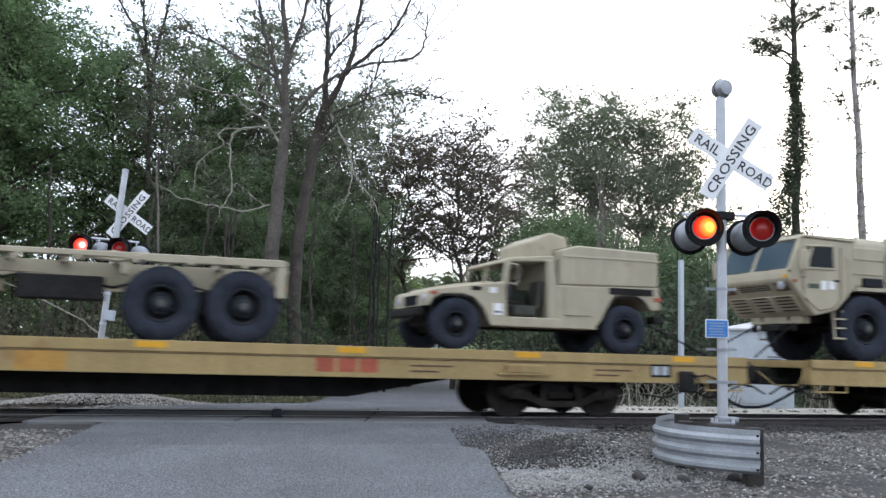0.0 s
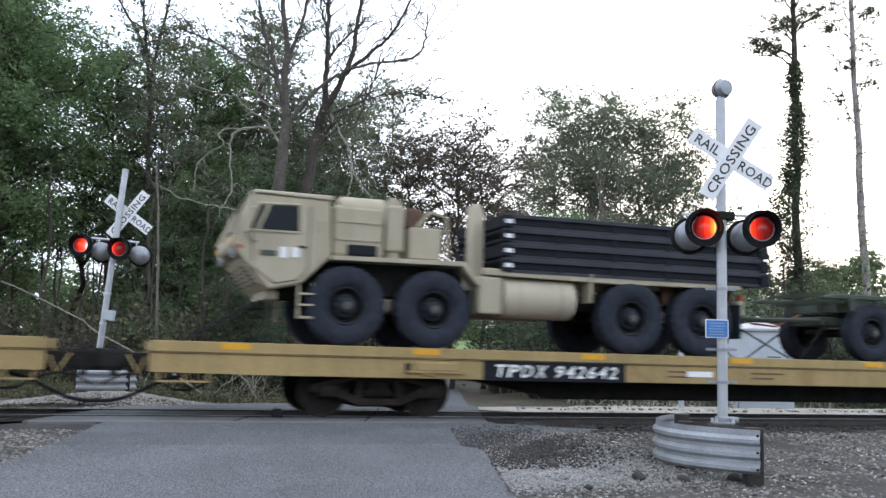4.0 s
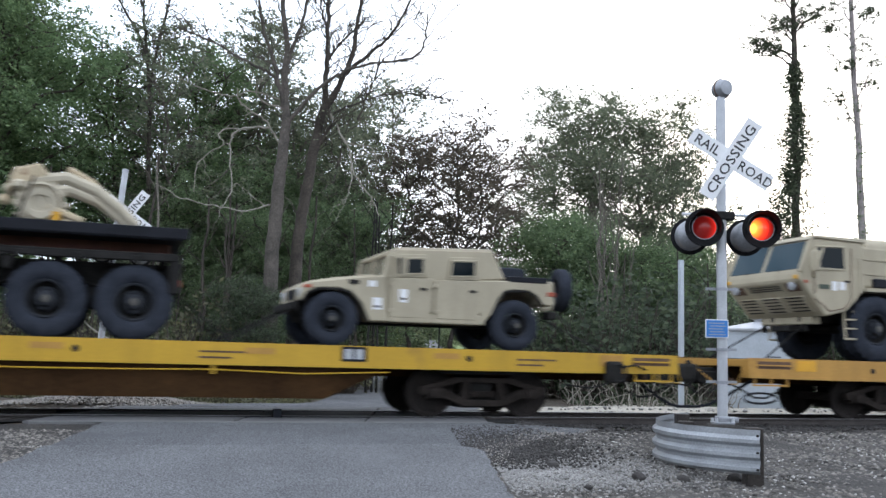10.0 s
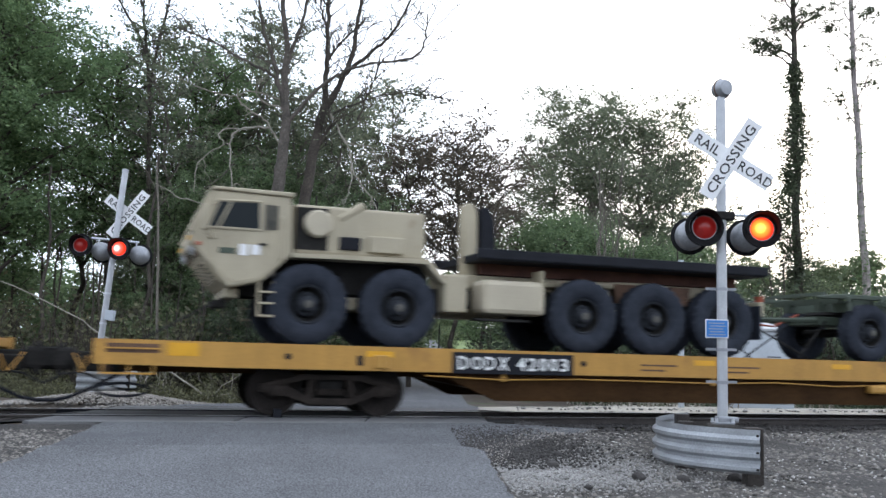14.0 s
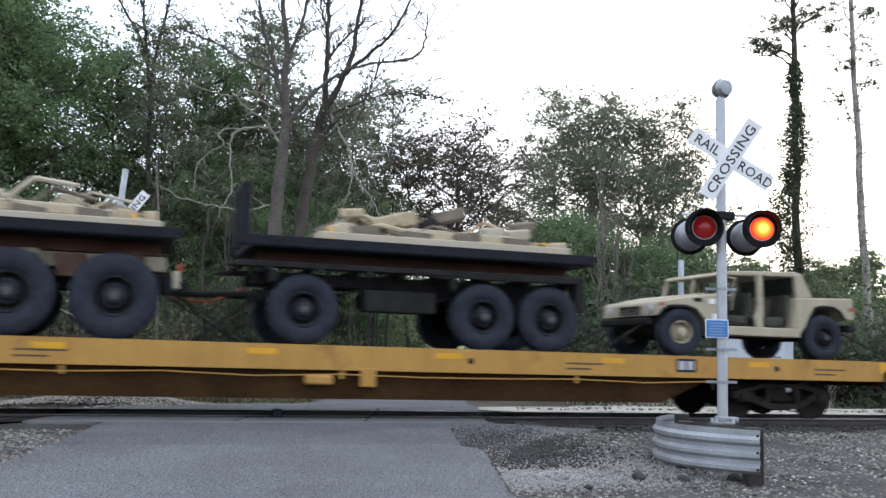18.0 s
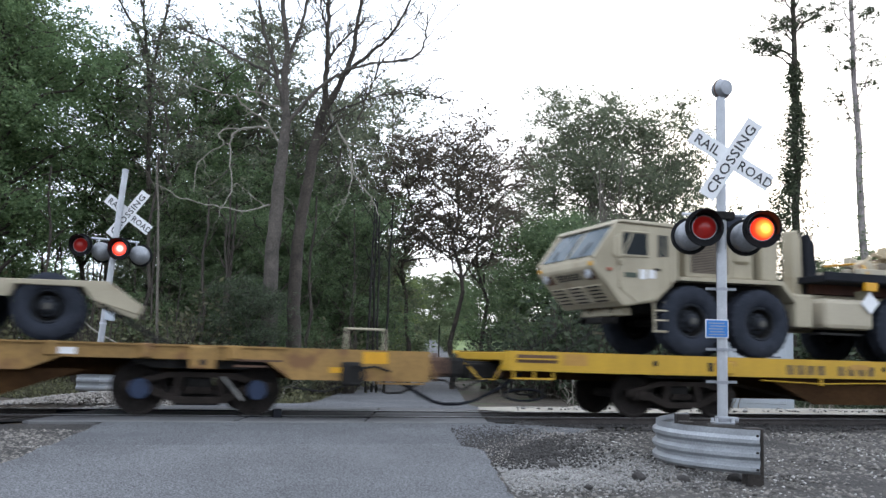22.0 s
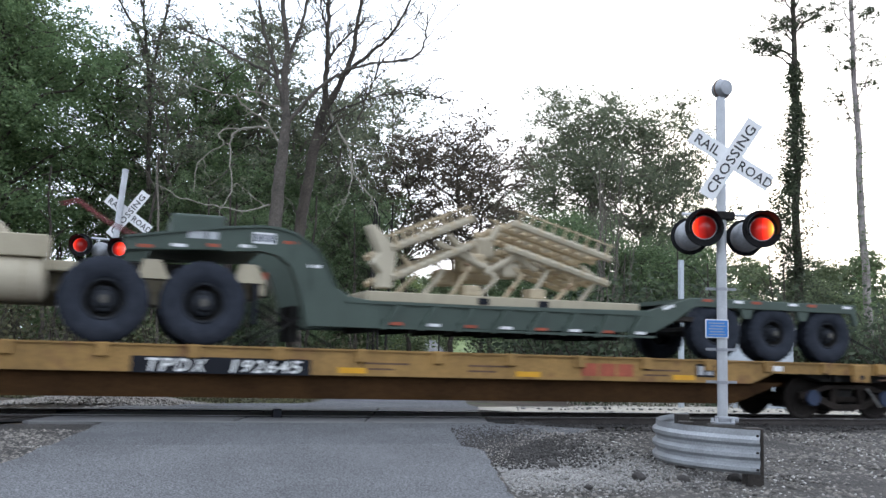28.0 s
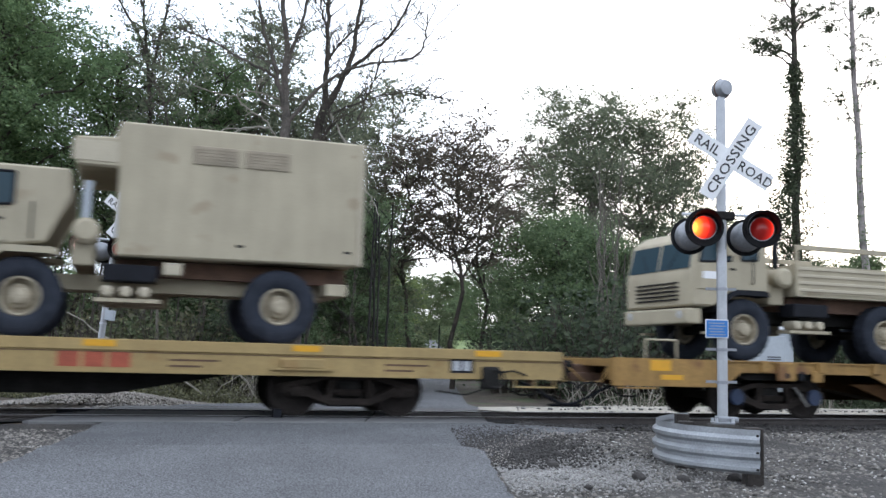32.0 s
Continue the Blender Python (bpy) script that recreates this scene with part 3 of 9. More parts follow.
    part("brake_cable", tube(B(), [(L - 1.4, -1.42, low - 0.14), (L - 1.8, -1.4, low - 0.26), (L - 2.3, -1.36, low - 0.2)], 0.016, 5), DARK, car)
    # reflectors along the sill
    n = 9
    first = {"ttx": 1.27, "old": 1.2, "dodx": 1.3, "yellow": 1.3}[style]
    zs = (top - 0.115, top - 0.02) if style == "ttx" else (top - 0.17, top - 0.075) if style != "old" else (top - 0.38, top - 0.29)
    for k in range(n):
        x = first + k * 3.1
        if style == "old" and (k in (1, n - 2)):
            continue
        y = -1.403 if style == "ttx" else -1.373
        z_ = (top - 0.23, top - 0.03) if style in ("dodx", "yellow") and k in (0, n - 1) else zs
        part("reflector", bx(x - 0.23, x + 0.23, y - 0.003, y + 0.006, *z_), REFLECTOR if style != "yellow" else DODX, car)
    if style == "yellow":
        part("label_patch", bx(marks_at + 3.7, marks_at + 5.4, -1.3745, -1.369, low + 0.03, top - 0.06), PALE_PATCH, car, "pale tan painted patch")
        for q in range(6):
            part("label_print", bx(marks_at + 3.8 + 0.54 * (q % 3), marks_at + 4.15 + 0.54 * (q % 3), -1.377, -1.373, low + 0.09 + 0.1 * (q // 3), low + 0.13 + 0.1 * (q // 3)), RUST, car)
        if not mark:
            for q in range(9):
                if q != 4:
                    part("worn_mark", bx(marks_at + 0.24 * q, marks_at + 0.24 * q + 0.18, -1.3745, -1.369, low + 0.06, low + 0.24), OLD_MARK, car, "worn brown mark block")
    # data panels and small stencils
    for x in (marks_at + 3.6, marks_at + 5.4, L - 6.6 if style == "ttx" else L - 8.5, L - 3.2):
        for r in range(2):
            part("stencil", bx(x, x + 0.5 + 0.25 * r, -1.374, -1.369, low + 0.1 + r * 0.09, low + 0.13 + r * 0.09), RUST, car, "small dark stencil row")
    if style == "old":
        for x in (3.68, L - 3.68):
            pad = part("jacking_pad", bx(x - 0.2, x + 0.2, -1.44, -1.36, top - 0.36, top - 0.02, 0.02), paint, car, "boxed pad with a round hole")
            part("pad_hole", turned(B(), [(0.05, -0.004), (0.05, 0.004)], 12, pose(x, -1.442, top - 0.26)), BLACK, pad)
            part("brake_lever", tube(B(), [(x + 0.34, -1.2, 0.62), (x + 0.66, -1.2, 0.26)], 0.026, 6), STONE_MID, car, "pale slanting brake lever")
        for x in (0.75, L - 1.15):
            part("reflector", bx(x, x + 0.42, -1.378, -1.369, top - 0.22, top - 0.03), REFLECTOR, car, "square orange reflector sheet")
        part("paper_label", bx(L - 5.9, L - 5.5, -1.376, -1.369, low + 0.24, low + 0.34), SIGN, car)
    if style in ("dodx", "yellow"):
        pipe = [(5.2 + 1.4 * k, -1.34, low - 0.06 - 0.05 * math.sin(k * 1.3) ** 2) for k in range(13)]
        part("brake_pipe", tube(B(), pipe, 0.012, 6), paint, car, "thin pipe slung under the sill")
        for k in (1, 4, 7, 10):
            part("pipe_hanger", bx(pipe[k][0] - 0.03, pipe[k][0] + 0.03, -1.35, -1.31, low - 0.14, low + 0.02), paint, car)
        part("retainer_box", bx(14.4, 14.85, -1.4, -1.2, low - 0.24, low - 0.08, 0.04), paint, car)
        part("tab", bx(15.3, 15.55, -1.39, -1.34, low - 0.26, low + 0.04, 0.012), paint, car)
        for x in (2.9, 8.1, 17.2, 23.4):
            part("sill_hole", turned(B(), [(0.05, -0.004), (0.055, 0.004)], 12, pose(x, -1.374, low + 0.2)), BLACK, car)
    if style == "ttx":
        for x in (4.2, L - 4.9):
            br = part("sill_bracket", bx(x, x + 0.7, -1.44, -1.36, low + 0.12, low + 0.27, 0.02), paint, car)
            part("bracket_foot", bx(x - 0.15, x + 0.85, -1.43, -1.365, low + 0.09, low + 0.125), paint, br)
        part("paper_label", bx(9.4, 9.95, -1.376, -1.369, low + 0.12, low + 0.22), SIGN, car)
        part("primer_patch", bx(14.9, 15.6, -1.3745, -1.369, low + 0.02, low + 0.3), DODX, car, "darker ochre paint patch")
        part("seam", bx(0.02, L - 0.02, -1.374, -1.369, low + 0.3, low + 0.312), RUST, car)
    x = {"dodx": 21.2, "yellow": 21.2, "ttx": 25.4, "old": 20.05}[style]
    part("data_plate", bx(x, x + 0.42, -1.376, -1.369, low + 0.1, low + 0.34), BLACK, car, "black data plate")
    for q in range(2):
        part("data_patch", bx(x + 0.05 + q * 0.18, x + 0.18 + q * 0.18, -1.379, -1.375, low + 0.14, low + 0.3), ALU, car)
    part("bracket", bx(4.3, 4.55, -1.41, -1.36, low + 0.04, low + 0.26, 0.02), paint, car)
    part("lamp_pocket", bx(4.02, 4.12, -1.377, -1.36, low + 0.08, low + 0.24), BLACK, car)
    if mark:
        if style == "dodx" and not one_panel:
            spans = ((marks_at, marks_at + 1.12, mark), (marks_at + 1.5, marks_at + 2.76, numb))
        elif style == "dodx":
            spans = ((marks_at, marks_at + 2.25, mark + " " + numb),)
        elif style == "yellow":
            spans = ((marks_at, marks_at + 2.1, mark + " " + numb),)
        else:
            spans = ((marks_at, marks_at + 2.72, mark + ("   " if style == "old" else " ") + numb),)
        for x0, x1, txt in spans:
            panel = car
            if style != "yellow":
                panel = part("mark_panel", bx(x0, x1, -1.378, -1.36, low - 0.01, top - 0.05 if style == "dodx" else top - 0.18), BLACK, car, "black panel")
            high = {"dodx": 0.225, "yellow": 0.2, "ttx": 0.215, "old": 0.2}[style]
            z = (low + top - 0.06) / 2 - high / 2 if style in ("dodx", "yellow") else (low + top - 0.19) / 2 - high / 2
            pad = 0.08 if style in ("dodx", "yellow") else 0.16
            mark_row(txt, x0 + pad, x1 - pad, z, high, -1.3815 if style != "yellow" else -1.3745, panel, WHITE if style != "yellow" else PALE_INK, 0.0 if style in ("dodx", "yellow") else 0.25)
        if style == "dodx" and not one_panel:
            part("tab", bx(marks_at + 1.16, marks_at + 1.47, -1.4, -1.36, low - 0.2, top - 0.05, 0.01), paint, car)
    if style in ("ttx", "old"):
        x = 19.3 if style == "ttx" else 17.72
        for q in range(3):
            part("emblem_bar", bx(x + q * 0.36, x + q * 0.36 + 0.3, -1.376, -1.369, low + 0.08, low + 0.3), RED_INK, car, "faded red emblem block")
    for x in (3.68, L - 3.68):
        part("body_bolster", prism(B(), [(x - 1.5, top - 0.13), (x + 1.5, top - 0.13), (x + 0.7, 0.74), (x - 0.7, 0.74)], -1.16, 1.16), DARK, car, "dark body bolster over the bogie")
        bogie(car, x, s, style == "old")
    return on_train(car, s)


PALE_PATCH = material("pale_tan_patch", (0.42, 0.33, 0.18), 0.7, vary=0.12, scale=4, bump=0.02)
OLD_MARK = material("worn_brown_mark", (0.16, 0.1, 0.03), 0.7, vary=0.4, scale=9, bump=0.02)
PALE_INK = material("pale_worn_lettering", (0.72, 0.64, 0.42), 0.6, vary=0.1, scale=8, bump=0)
CARS = [(12.62, "ttx", "", ""), (-16.3, "ttx", "TPDX", "979062"), (-45.25, "ttx", "TPDX", "942642"), (-74.19, "ttx", "TPDX", "922011"),
        (-103.48, "dodx", "DODX", "42338"), (-132.49, "yellow", "DODX", "42244"), (-161.32, "dodx", "DODX", "42003", True), (-190.13, "dodx", "DODX", "42023", True),
        (-219.03, "dodx", "DODX", "42458"), (-247.89, "yellow", "", ""), (-276.74, "old", "TPDX", "190158"), (-305.7, "old", "TPDX", "190368"),
        (-334.69, "old", "TPDX", "192645"), (-363.62, "old", "TPDX", "192705"), (-392.1, "ttx", "", "")]
for row in CARS:
    flatcar(*row)

# ---- vehicle pieces ----
def mesh_of(bm, name, mat):
    me = bpy.data.meshes.new(name)
    bmesh.ops.recalc_face_normals(bm, faces=bm.faces)
    for f in bm.faces:
        f.smooth = True
    bm.to_mesh(me), bm.free()
    me.set_sharp_from_angle(angle=radians(35))
    me.materials.append(mat)
    return me


@functools.cache
def tyre_mesh(r, w, rim):
    h = w / 2
    bm = turned(B(), [(rim, -h * 0.7), (rim + 0.03, -h * 0.86), (rim + (r - rim) * 0.45, -h), (r - 0.06, -h * 0.9), (r - 0.012, -h * 0.7), (r - 0.008, -0.01), (r - 0.008, 0.01), (r - 0.012, h * 0.7), (r - 0.06, h * 0.9), (rim + (r - rim) * 0.45, h), (rim + 0.03, h * 0.86), (rim, h * 0.7), (rim, -h * 0.7)], 56, caps=False)
    for v in bm.verts:
        q = math.hypot(v.co.x, v.co.z)
        if q > r - 0.08:
            a = math.atan2(v.co.z, v.co.x) * 28 / math.pi + (0.5 if v.co.y > 0 else 0) * 2
            f = 1 + (0.018 if round(a) % 2 else -0.02) * (1 if q > r - 0.04 else 1.6)
            v.co.x, v.co.z = v.co.x * f, v.co.z * f
    return mesh_of(bm, "wheel", RUBBER)


HUB = material("dusty_hub", (0.085, 0.078, 0.066), 0.8, vary=0.2, scale=6, bump=0.05)


@functools.cache
def rim_mesh(rim, mat_name, style):
    mat = bpy.data.materials[mat_name]
    bm = turned(B(), [(rim, -0.13), (rim * 0.94, -0.15), (rim * 0.87, -0.14), (rim * 0.82, 0.03), (rim * 0.66, 0.04), (rim * 0.6, -0.07), (rim * 0.42, -0.09), (rim * 0.36, -0.17), (rim * 0.16, -0.19), (0.005, -0.19)], 28, caps=False)
    for k in range(10):
        a = 2 * math.pi * k / 10
        m = pose(rim * 0.51 * math.cos(a), 0, rim * 0.51 * math.sin(a))
        turned(bm, [(0.002, -0.12), (0.022, -0.12), (0.022, -0.06)], 6, m, caps=False)
    if style == "deep":
        turned(bm, [(rim * 0.4, -0.02), (rim * 0.36, -0.19), (rim * 0.2, -0.22), (0.01, -0.22)], 16, caps=False)
    me = mesh_of(bm, "rim", mat)
    me.materials.append(DARK)
    me.materials.append(HUB)
    for f in me.polygons:
        q = math.hypot(f.center.x, f.center.z) / rim
        # recessed groove faces get a darker material in place of their shade
        if style == "deep" and 0.64 < q < 0.88 and f.center.y > -0.08:
            f.material_index = 1
        if style == "deep" and q < 0.15:
            f.material_index = 2
    return me


def wheels(v, xs, r, track, w=0.4, rim=0.3, z=None, rim_mat=None, style="flat"):
    rm = (rim_mat or RUBBER).name
    for x in xs:
        for sy in (-1, 1):
            t = shared(tyre_mesh(r, w, rim), "wheel", v, pose(x, sy * track, r if z is None else z, 0, 23 * x, 0 if sy < 0 else 180), "black lugged tyre")
            shared(rim_mesh(rim, rm, style), "rim", t, Matrix.Identity(4))
        part("axle", tube(B(), [(x, -track + 0.1, r), (x, track - 0.1, r)], 0.09, 8), DARK, v)


def pane(v, name, pts, y, mat=None, t=0.012, label="dark window glass"):
    """A flat pane in x and z on a side at y."""
    return part(name, prism(B(), pts, y - t / 2, y + t / 2), mat or GLASS, v, label)


def frame_round(v, pts, y, w=0.03, mat=None):
    bm = B()
    for a, b in zip(pts, pts[1:] + pts[:1]):
        tube(bm, [(a[0], y, a[1]), (b[0], y, b[1])], w / 2, 5)
    return part("window_frame", bm, mat or TAN, v)


def heavy_truck(kind, paint=None):
    """Eight- or ten-wheel cab-forward military truck. kind: load (four axles), pls (five axles), pls_old, tractor."""
    P = paint or TAN
    words = {"load": "tan four-axle military cargo truck with flat angular cab", "pls": "tan five-axle military loading truck with grille box behind the cab",
             "pls_old": "tan five-axle military loading truck with empty dark bed", "tractor": "tan four-axle military tractor truck with spare wheel behind the cab"}[kind]
    v = thing("military_truck", words, "truck", "military trucks on the train")
    ax = {"load": (0, 1.52, 5.33, 6.85), "tractor": (0, 1.55, 4.72, 6.2)}.get(kind, (0, 1.54, 5.0, 6.45, 7.95))
    end = ax[-1] + 0.95
    R, Y = 0.67, 1.2
    wheels(v, ax, R, 0.99, 0.42, 0.33, 0.655, RIM_DARK, "deep")
    # frame
    for sy in (-1, 1):
        part("frame_rail", bx(-1.3, end, sy * 0.42 - 0.05, sy * 0.42 + 0.05, 0.78, 1.06), DARK if kind != "tractor" else P, v)
    for x in (ax[0] + 0.76, ax[2] + 0.75):
        for sy in (-1, 1):
            part("spring_beam", prism(B(), [(x - 0.7, 0.62), (x + 0.7, 0.62), (x + 0.3, 0.82), (x - 0.3, 0.82)], sy * 0.6 - 0.05, sy * 0.6 + 0.05), P, v)
    # cab
    new_cab = kind in ("pls", "tractor")
    nx = -2.1 if new_cab else -1.92          # the nose
    side = [(nx, 1.56), (nx + 0.03, 1.72), (-1.58, 2.4), (-0.34, 2.38), (-0.3, 1.44), (-0.46, 1.28), (-0.78, 0.98), (nx + 0.62, 0.86)]
    cab = part("cab", prism(B(), side, -Y, Y, 0.03), P, v, "tan angular steel cab")
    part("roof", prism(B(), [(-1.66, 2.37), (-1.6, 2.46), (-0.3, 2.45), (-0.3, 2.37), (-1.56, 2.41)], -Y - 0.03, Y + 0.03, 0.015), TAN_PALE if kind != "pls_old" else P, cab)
    for sy in (-1, 1):
        part("front_pillar", tube(B(), [(nx + 0.02, sy * (Y - 0.03), 1.72), (-1.6, sy * (Y - 0.03), 2.4)], 0.045, 6), P, cab)
    for sy in (-1, 1):
        y = sy * (Y + 0.004)
        win = [(-1.66, 1.8), (-1.5, 2.24), (-0.84, 2.26), (-0.82, 1.8)] if not new_cab else [(-1.72, 1.8), (-1.5, 2.24), (-0.98, 2.24), (-0.96, 1.8)]
        pane(cab, "side_window", win, y)
        frame_round(cab, win, y, 0.05, P)
        if kind != "load":
            pane(cab, "rear_window", [(-0.76, 1.8), (-0.76, 2.22), (-0.56, 2.21), (-0.56, 1.82)], y)
        else:
            part("vent_bar", tube(B(), [(-1.52, y, 1.8), (-1.34, y, 2.24)], 0.03, 5), P, cab)
        bm = B()
        tube(bm, [(-1.6, y, 1.76), (-1.56, y, 1.2), (-1.2, y, 0.96), (-0.84, y, 1.04), (-0.68, y, 1.2), (-0.66, y, 2.24)], 0.012, 5)
        part("door_seam", bm, RUST if kind == "load" else P, cab)
        part("door_handle", bx(-0.84, -0.72, y - 0.02, y + 0.02, 1.55, 1.59), DARK, cab)
        if kind != "load":
            part("vent_bar", tube(B(), [(-1.5, y, 1.8), (-1.3, y, 2.23)], 0.022, 5), P, cab)
        part("door_stencil", bx(-1.46, -1.2, y - 0.006, y + 0.006, 1.4, 1.49), GREEN, cab, "dark green stencil patch")
        part("placard", bx(-1.14, -1.02, y - 0.006, y + 0.006, 1.38, 1.56), SIGN, cab, "white paper placard")
        part("placard", bx(-0.96, -0.82, y - 0.006, y + 0.006, 1.4, 1.56), SIGN, cab, "white paper placard")
        part("mirror", bx(-1.75, -1.68, sy * 1.42 - 0.1, sy * 1.42 + 0.1, 1.72, 2.12, 0.02), P, cab)
        part("mirror_arm", tube(B(), [(-1.5, sy * 1.2, 2.2), (-1.71, sy * 1.4, 2.12), (-1.71, sy * 1.4, 1.7), (-1.6, sy * 1.2, 1.62)], 0.014, 5), P, cab)
        st = part("cab_step", tube(B(), [(-0.8, sy * 1.12, 0.98), (-0.8, sy * 1.16, 0.42), (-0.56, sy * 1.16, 0.42), (-0.56, sy * 1.12, 1.0)], 0.022, 6), P, v, "tan ladder step")
        for z in (0.44, 0.64, 0.82):
            part("rung", bx(-0.8, -0.56, sy * 1.15 - 0.05, sy * 1.15 + 0.05, z - 0.015, z + 0.015), P, st)
        part("head_lamp", turned(B(), [(0.1, -0.03), (0.09, 0.03), (0.005, 0.05)], 14, pose(nx + 0.06, sy * 0.9, 1.46) @ pose(0, 0, 0, 0, 0, 90)), ALU, cab)
        part("marker_lamp", bx(nx - 0.02, nx + 0.04, sy * 1.08 - 0.05, sy * 1.08 + 0.05, 1.58, 1.66, 0.01), REFLECTOR, cab)
        for z in (1.2, 1.62):
            part("door_hinge", bx(-1.58, -1.5, y - 0.022, y + 0.022, z, z + 0.1, 0.01), P, cab)
        part("grab_handle", tube(B(), [(-0.5, y, 1.3), (-0.5, y + sy * 0.06, 1.36), (-0.5, y + sy * 0.06, 2.0), (-0.5, y, 2.06)], 0.014, 5), P, cab)
        part("tow_hook", turned(B(), [(0.07, -0.025), (0.08, 0.0), (0.07, 0.025)], 12, pose(-1.34, sy * 0.62, 0.64)), DARK, v)
        part("side_lamp", bx(-1.82, -1.74, y - 0.02, y + 0.02, 1.5, 1.56, 0.008), RED_INK, cab)
        part("wiper", tube(B(), [(nx + 0.04, sy * 0.5, 1.76), (nx + 0.2, sy * 0.75, 2.06)], 0.012, 4), BLACK, cab)
    part("roof_hatch", bx(-1.15, -0.6, -0.4, 0.4, 2.44, 2.52, 0.03), P, cab)
    tie_downs(v, -1.3, end, 0.72, 0.55, 1.2)
    # windscreen, grille and bumper
    for sy in (-1, 1):
        bm = B()
        c = [(nx + 0.06, 1.78), (-1.62, 2.34)]
        n = Vector((-0.83, 0, 0.55)) * 0.008
        q = [bm.verts.new(Vector((x, yy, z)) + n * k) for k in (0, 1.5) for x, yy, z in ((c[0][0], sy * 0.06, c[0][1]), (c[0][0], sy * 1.08, c[0][1]), (c[1][0], sy * 1.04, c[1][1]), (c[1][0], sy * 0.06, c[1][1]))]
        for f in ((0, 1, 2, 3), (4, 5, 6, 7), (0, 1, 5, 4), (1, 2, 6, 5), (2, 3, 7, 6), (3, 0, 4, 7)):
            bm.faces.new([q[i] for i in f])
        part("windscreen", bm, SCREEN, cab, "sloped windscreen glass with a reflection tint painted in")
    # nose: a narrow dark grille under the glass, lamp pockets beside it and three skid plates below
    slope = lambda f, lift: pose(nx + 0.02 + 0.6 * f - lift * 0.75, 0, 1.55 - 0.69 * f - lift * 0.66, 0, 49)
    part("grille_recess", box(B(), -0.09, 0.09, -0.5, 0.5, -0.01, 0.012, m=slope(0.16, 0.0)), DARK, cab, "dark narrow grille")
    for k in range(4):
        part("grille_slat", box(B(), -0.008, 0.008, -0.5, 0.5, 0.0, 0.014, m=slope(0.08 + 0.055 * k, 0.012)), P, cab)
    for k in (-1, 0, 1):
        part("skid_plate", box(B(), -0.2, 0.2, k * 0.72 - 0.31, k * 0.72 + 0.31, -0.02, 0.025, 0.012, m=slope(0.62, 0.03)), TAN_PALE if k == 0 else P, cab, "angled tan skid plate")
        for q in range(5):
            part("slot", box(B(), -0.014, 0.014, k * 0.72 - 0.24, k * 0.72 + 0.24, -0.006, 0.006, m=slope(0.42 + 0.09 * q, 0.052)), DARK, cab)
    for sy in (-1, 1):
        part("lamp_pocket", box(B(), -0.1, 0.1, sy * 0.86 - 0.2, sy * 0.86 + 0.2, -0.01, 0.012, m=slope(0.17, 0.0)), RUST, cab, "brown recessed lamp pocket")
    part("bumper", bx(-1.3, -1.08, -0.8, 0.8, 0.72, 0.88, 0.03), P, v)
    part("tow_bar_bracket", bx(-1.45, -1.2, -0.3, 0.3, 0.58, 0.7, 0.02), DARK, v)
    part("engine_bay", bx(-0.3, 2.2, -0.66, 0.66, 0.86, 1.44, 0.03), DARK, v, "dark engine and shafts between the wheels")
    # fender deck over the front wheels
    for sy in (-1, 1):
        a, b = sorted((sy * 0.72, sy * 1.2))
        part("fender", prism(B(), [(-0.3, 1.4), (-0.3, 1.47), (2.05, 1.5), (2.38, 1.12), (2.3, 1.1), (2.0, 1.42)], a, b), P, v)
    if kind == "load":
        part("engine_cover", bx(-0.26, 0.62, -1.05, 1.05, 1.48, 2.34, 0.06), P, v)
        for z in (1.75, 2.05):
            part("cover_rib", bx(-0.2, 0.58, -1.07, -1.05, z, z + 0.03), P, v)
        part("air_cleaner", turned(B(), [(0.2, -0.25), (0.24, -0.22), (0.24, 0.5), (0.2, 0.55)], 18, pose(0.42, -0.8, 2.28) @ pose(0, 0, 0, 0, 0, 90)), P, v, smooth=True)
        part("exhaust_stack", tube(B(), [(0.82, -0.9, 1.5), (0.82, -0.9, 2.42), (0.86, -0.9, 2.5)], 0.13, 14), P, v, smooth=True)
        part("heat_shield", bx(0.66, 0.98, -1.08, -0.72, 1.6, 2.4, 0.05), P, v)
        part("hose_reel", turned(B(), [(0.16, -0.1), (0.2, -0.06), (0.2, 0.06), (0.16, 0.1)], 14, pose(1.15, -0.9, 2.2)), RUST, v, smooth=True)
        part("tool_box", bx(1.06, 1.62, -1.15, -0.4, 1.5, 2.04, 0.02), P, v)
        part("tool_box", bx(1.06, 1.62, 0.4, 1.15, 1.5, 2.04, 0.02), P, v)
        part("battery_cover", bx(0.0, 0.5, -1.12, -0.9, 1.5, 1.68, 0.02), BLACK, v)
        part("hand_rail", tube(B(), [(1.2, -1.1, 2.06), (1.4, -1.1, 2.32), (1.72, -1.1, 2.25), (1.75, -1.1, 1.5)], 0.03, 6), P, v)
    elif kind == "pls_old":
        part("engine_cover", bx(-0.26, 2.0, -1.05, 1.05, 1.48, 2.3, 0.05), P, v)
        part("air_cleaner", turned(B(), [(0.2, -0.14), (0.23, -0.1), (0.23, 0.2)], 20, pose(0.12, -1.06, 1.98)), TAN_PALE, v, smooth=True)
        part("muffler", tube(B(), [(0.5, -1.0, 2.1), (0.9, -1.0, 2.35)], 0.08, 10), P, v)
        part("recess", bx(-0.24, 0.3, -1.062, -1.05, 1.55, 2.25), DARK, v)
        part("tool_box", bx(1.0, 1.6, -1.14, -1.0, 1.56, 1.84, 0.02), P, v)
        part("battery_cover", bx(0.5, 0.86, -1.1, -1.03, 1.58, 1.8, 0.02), BLACK, v)
    else:
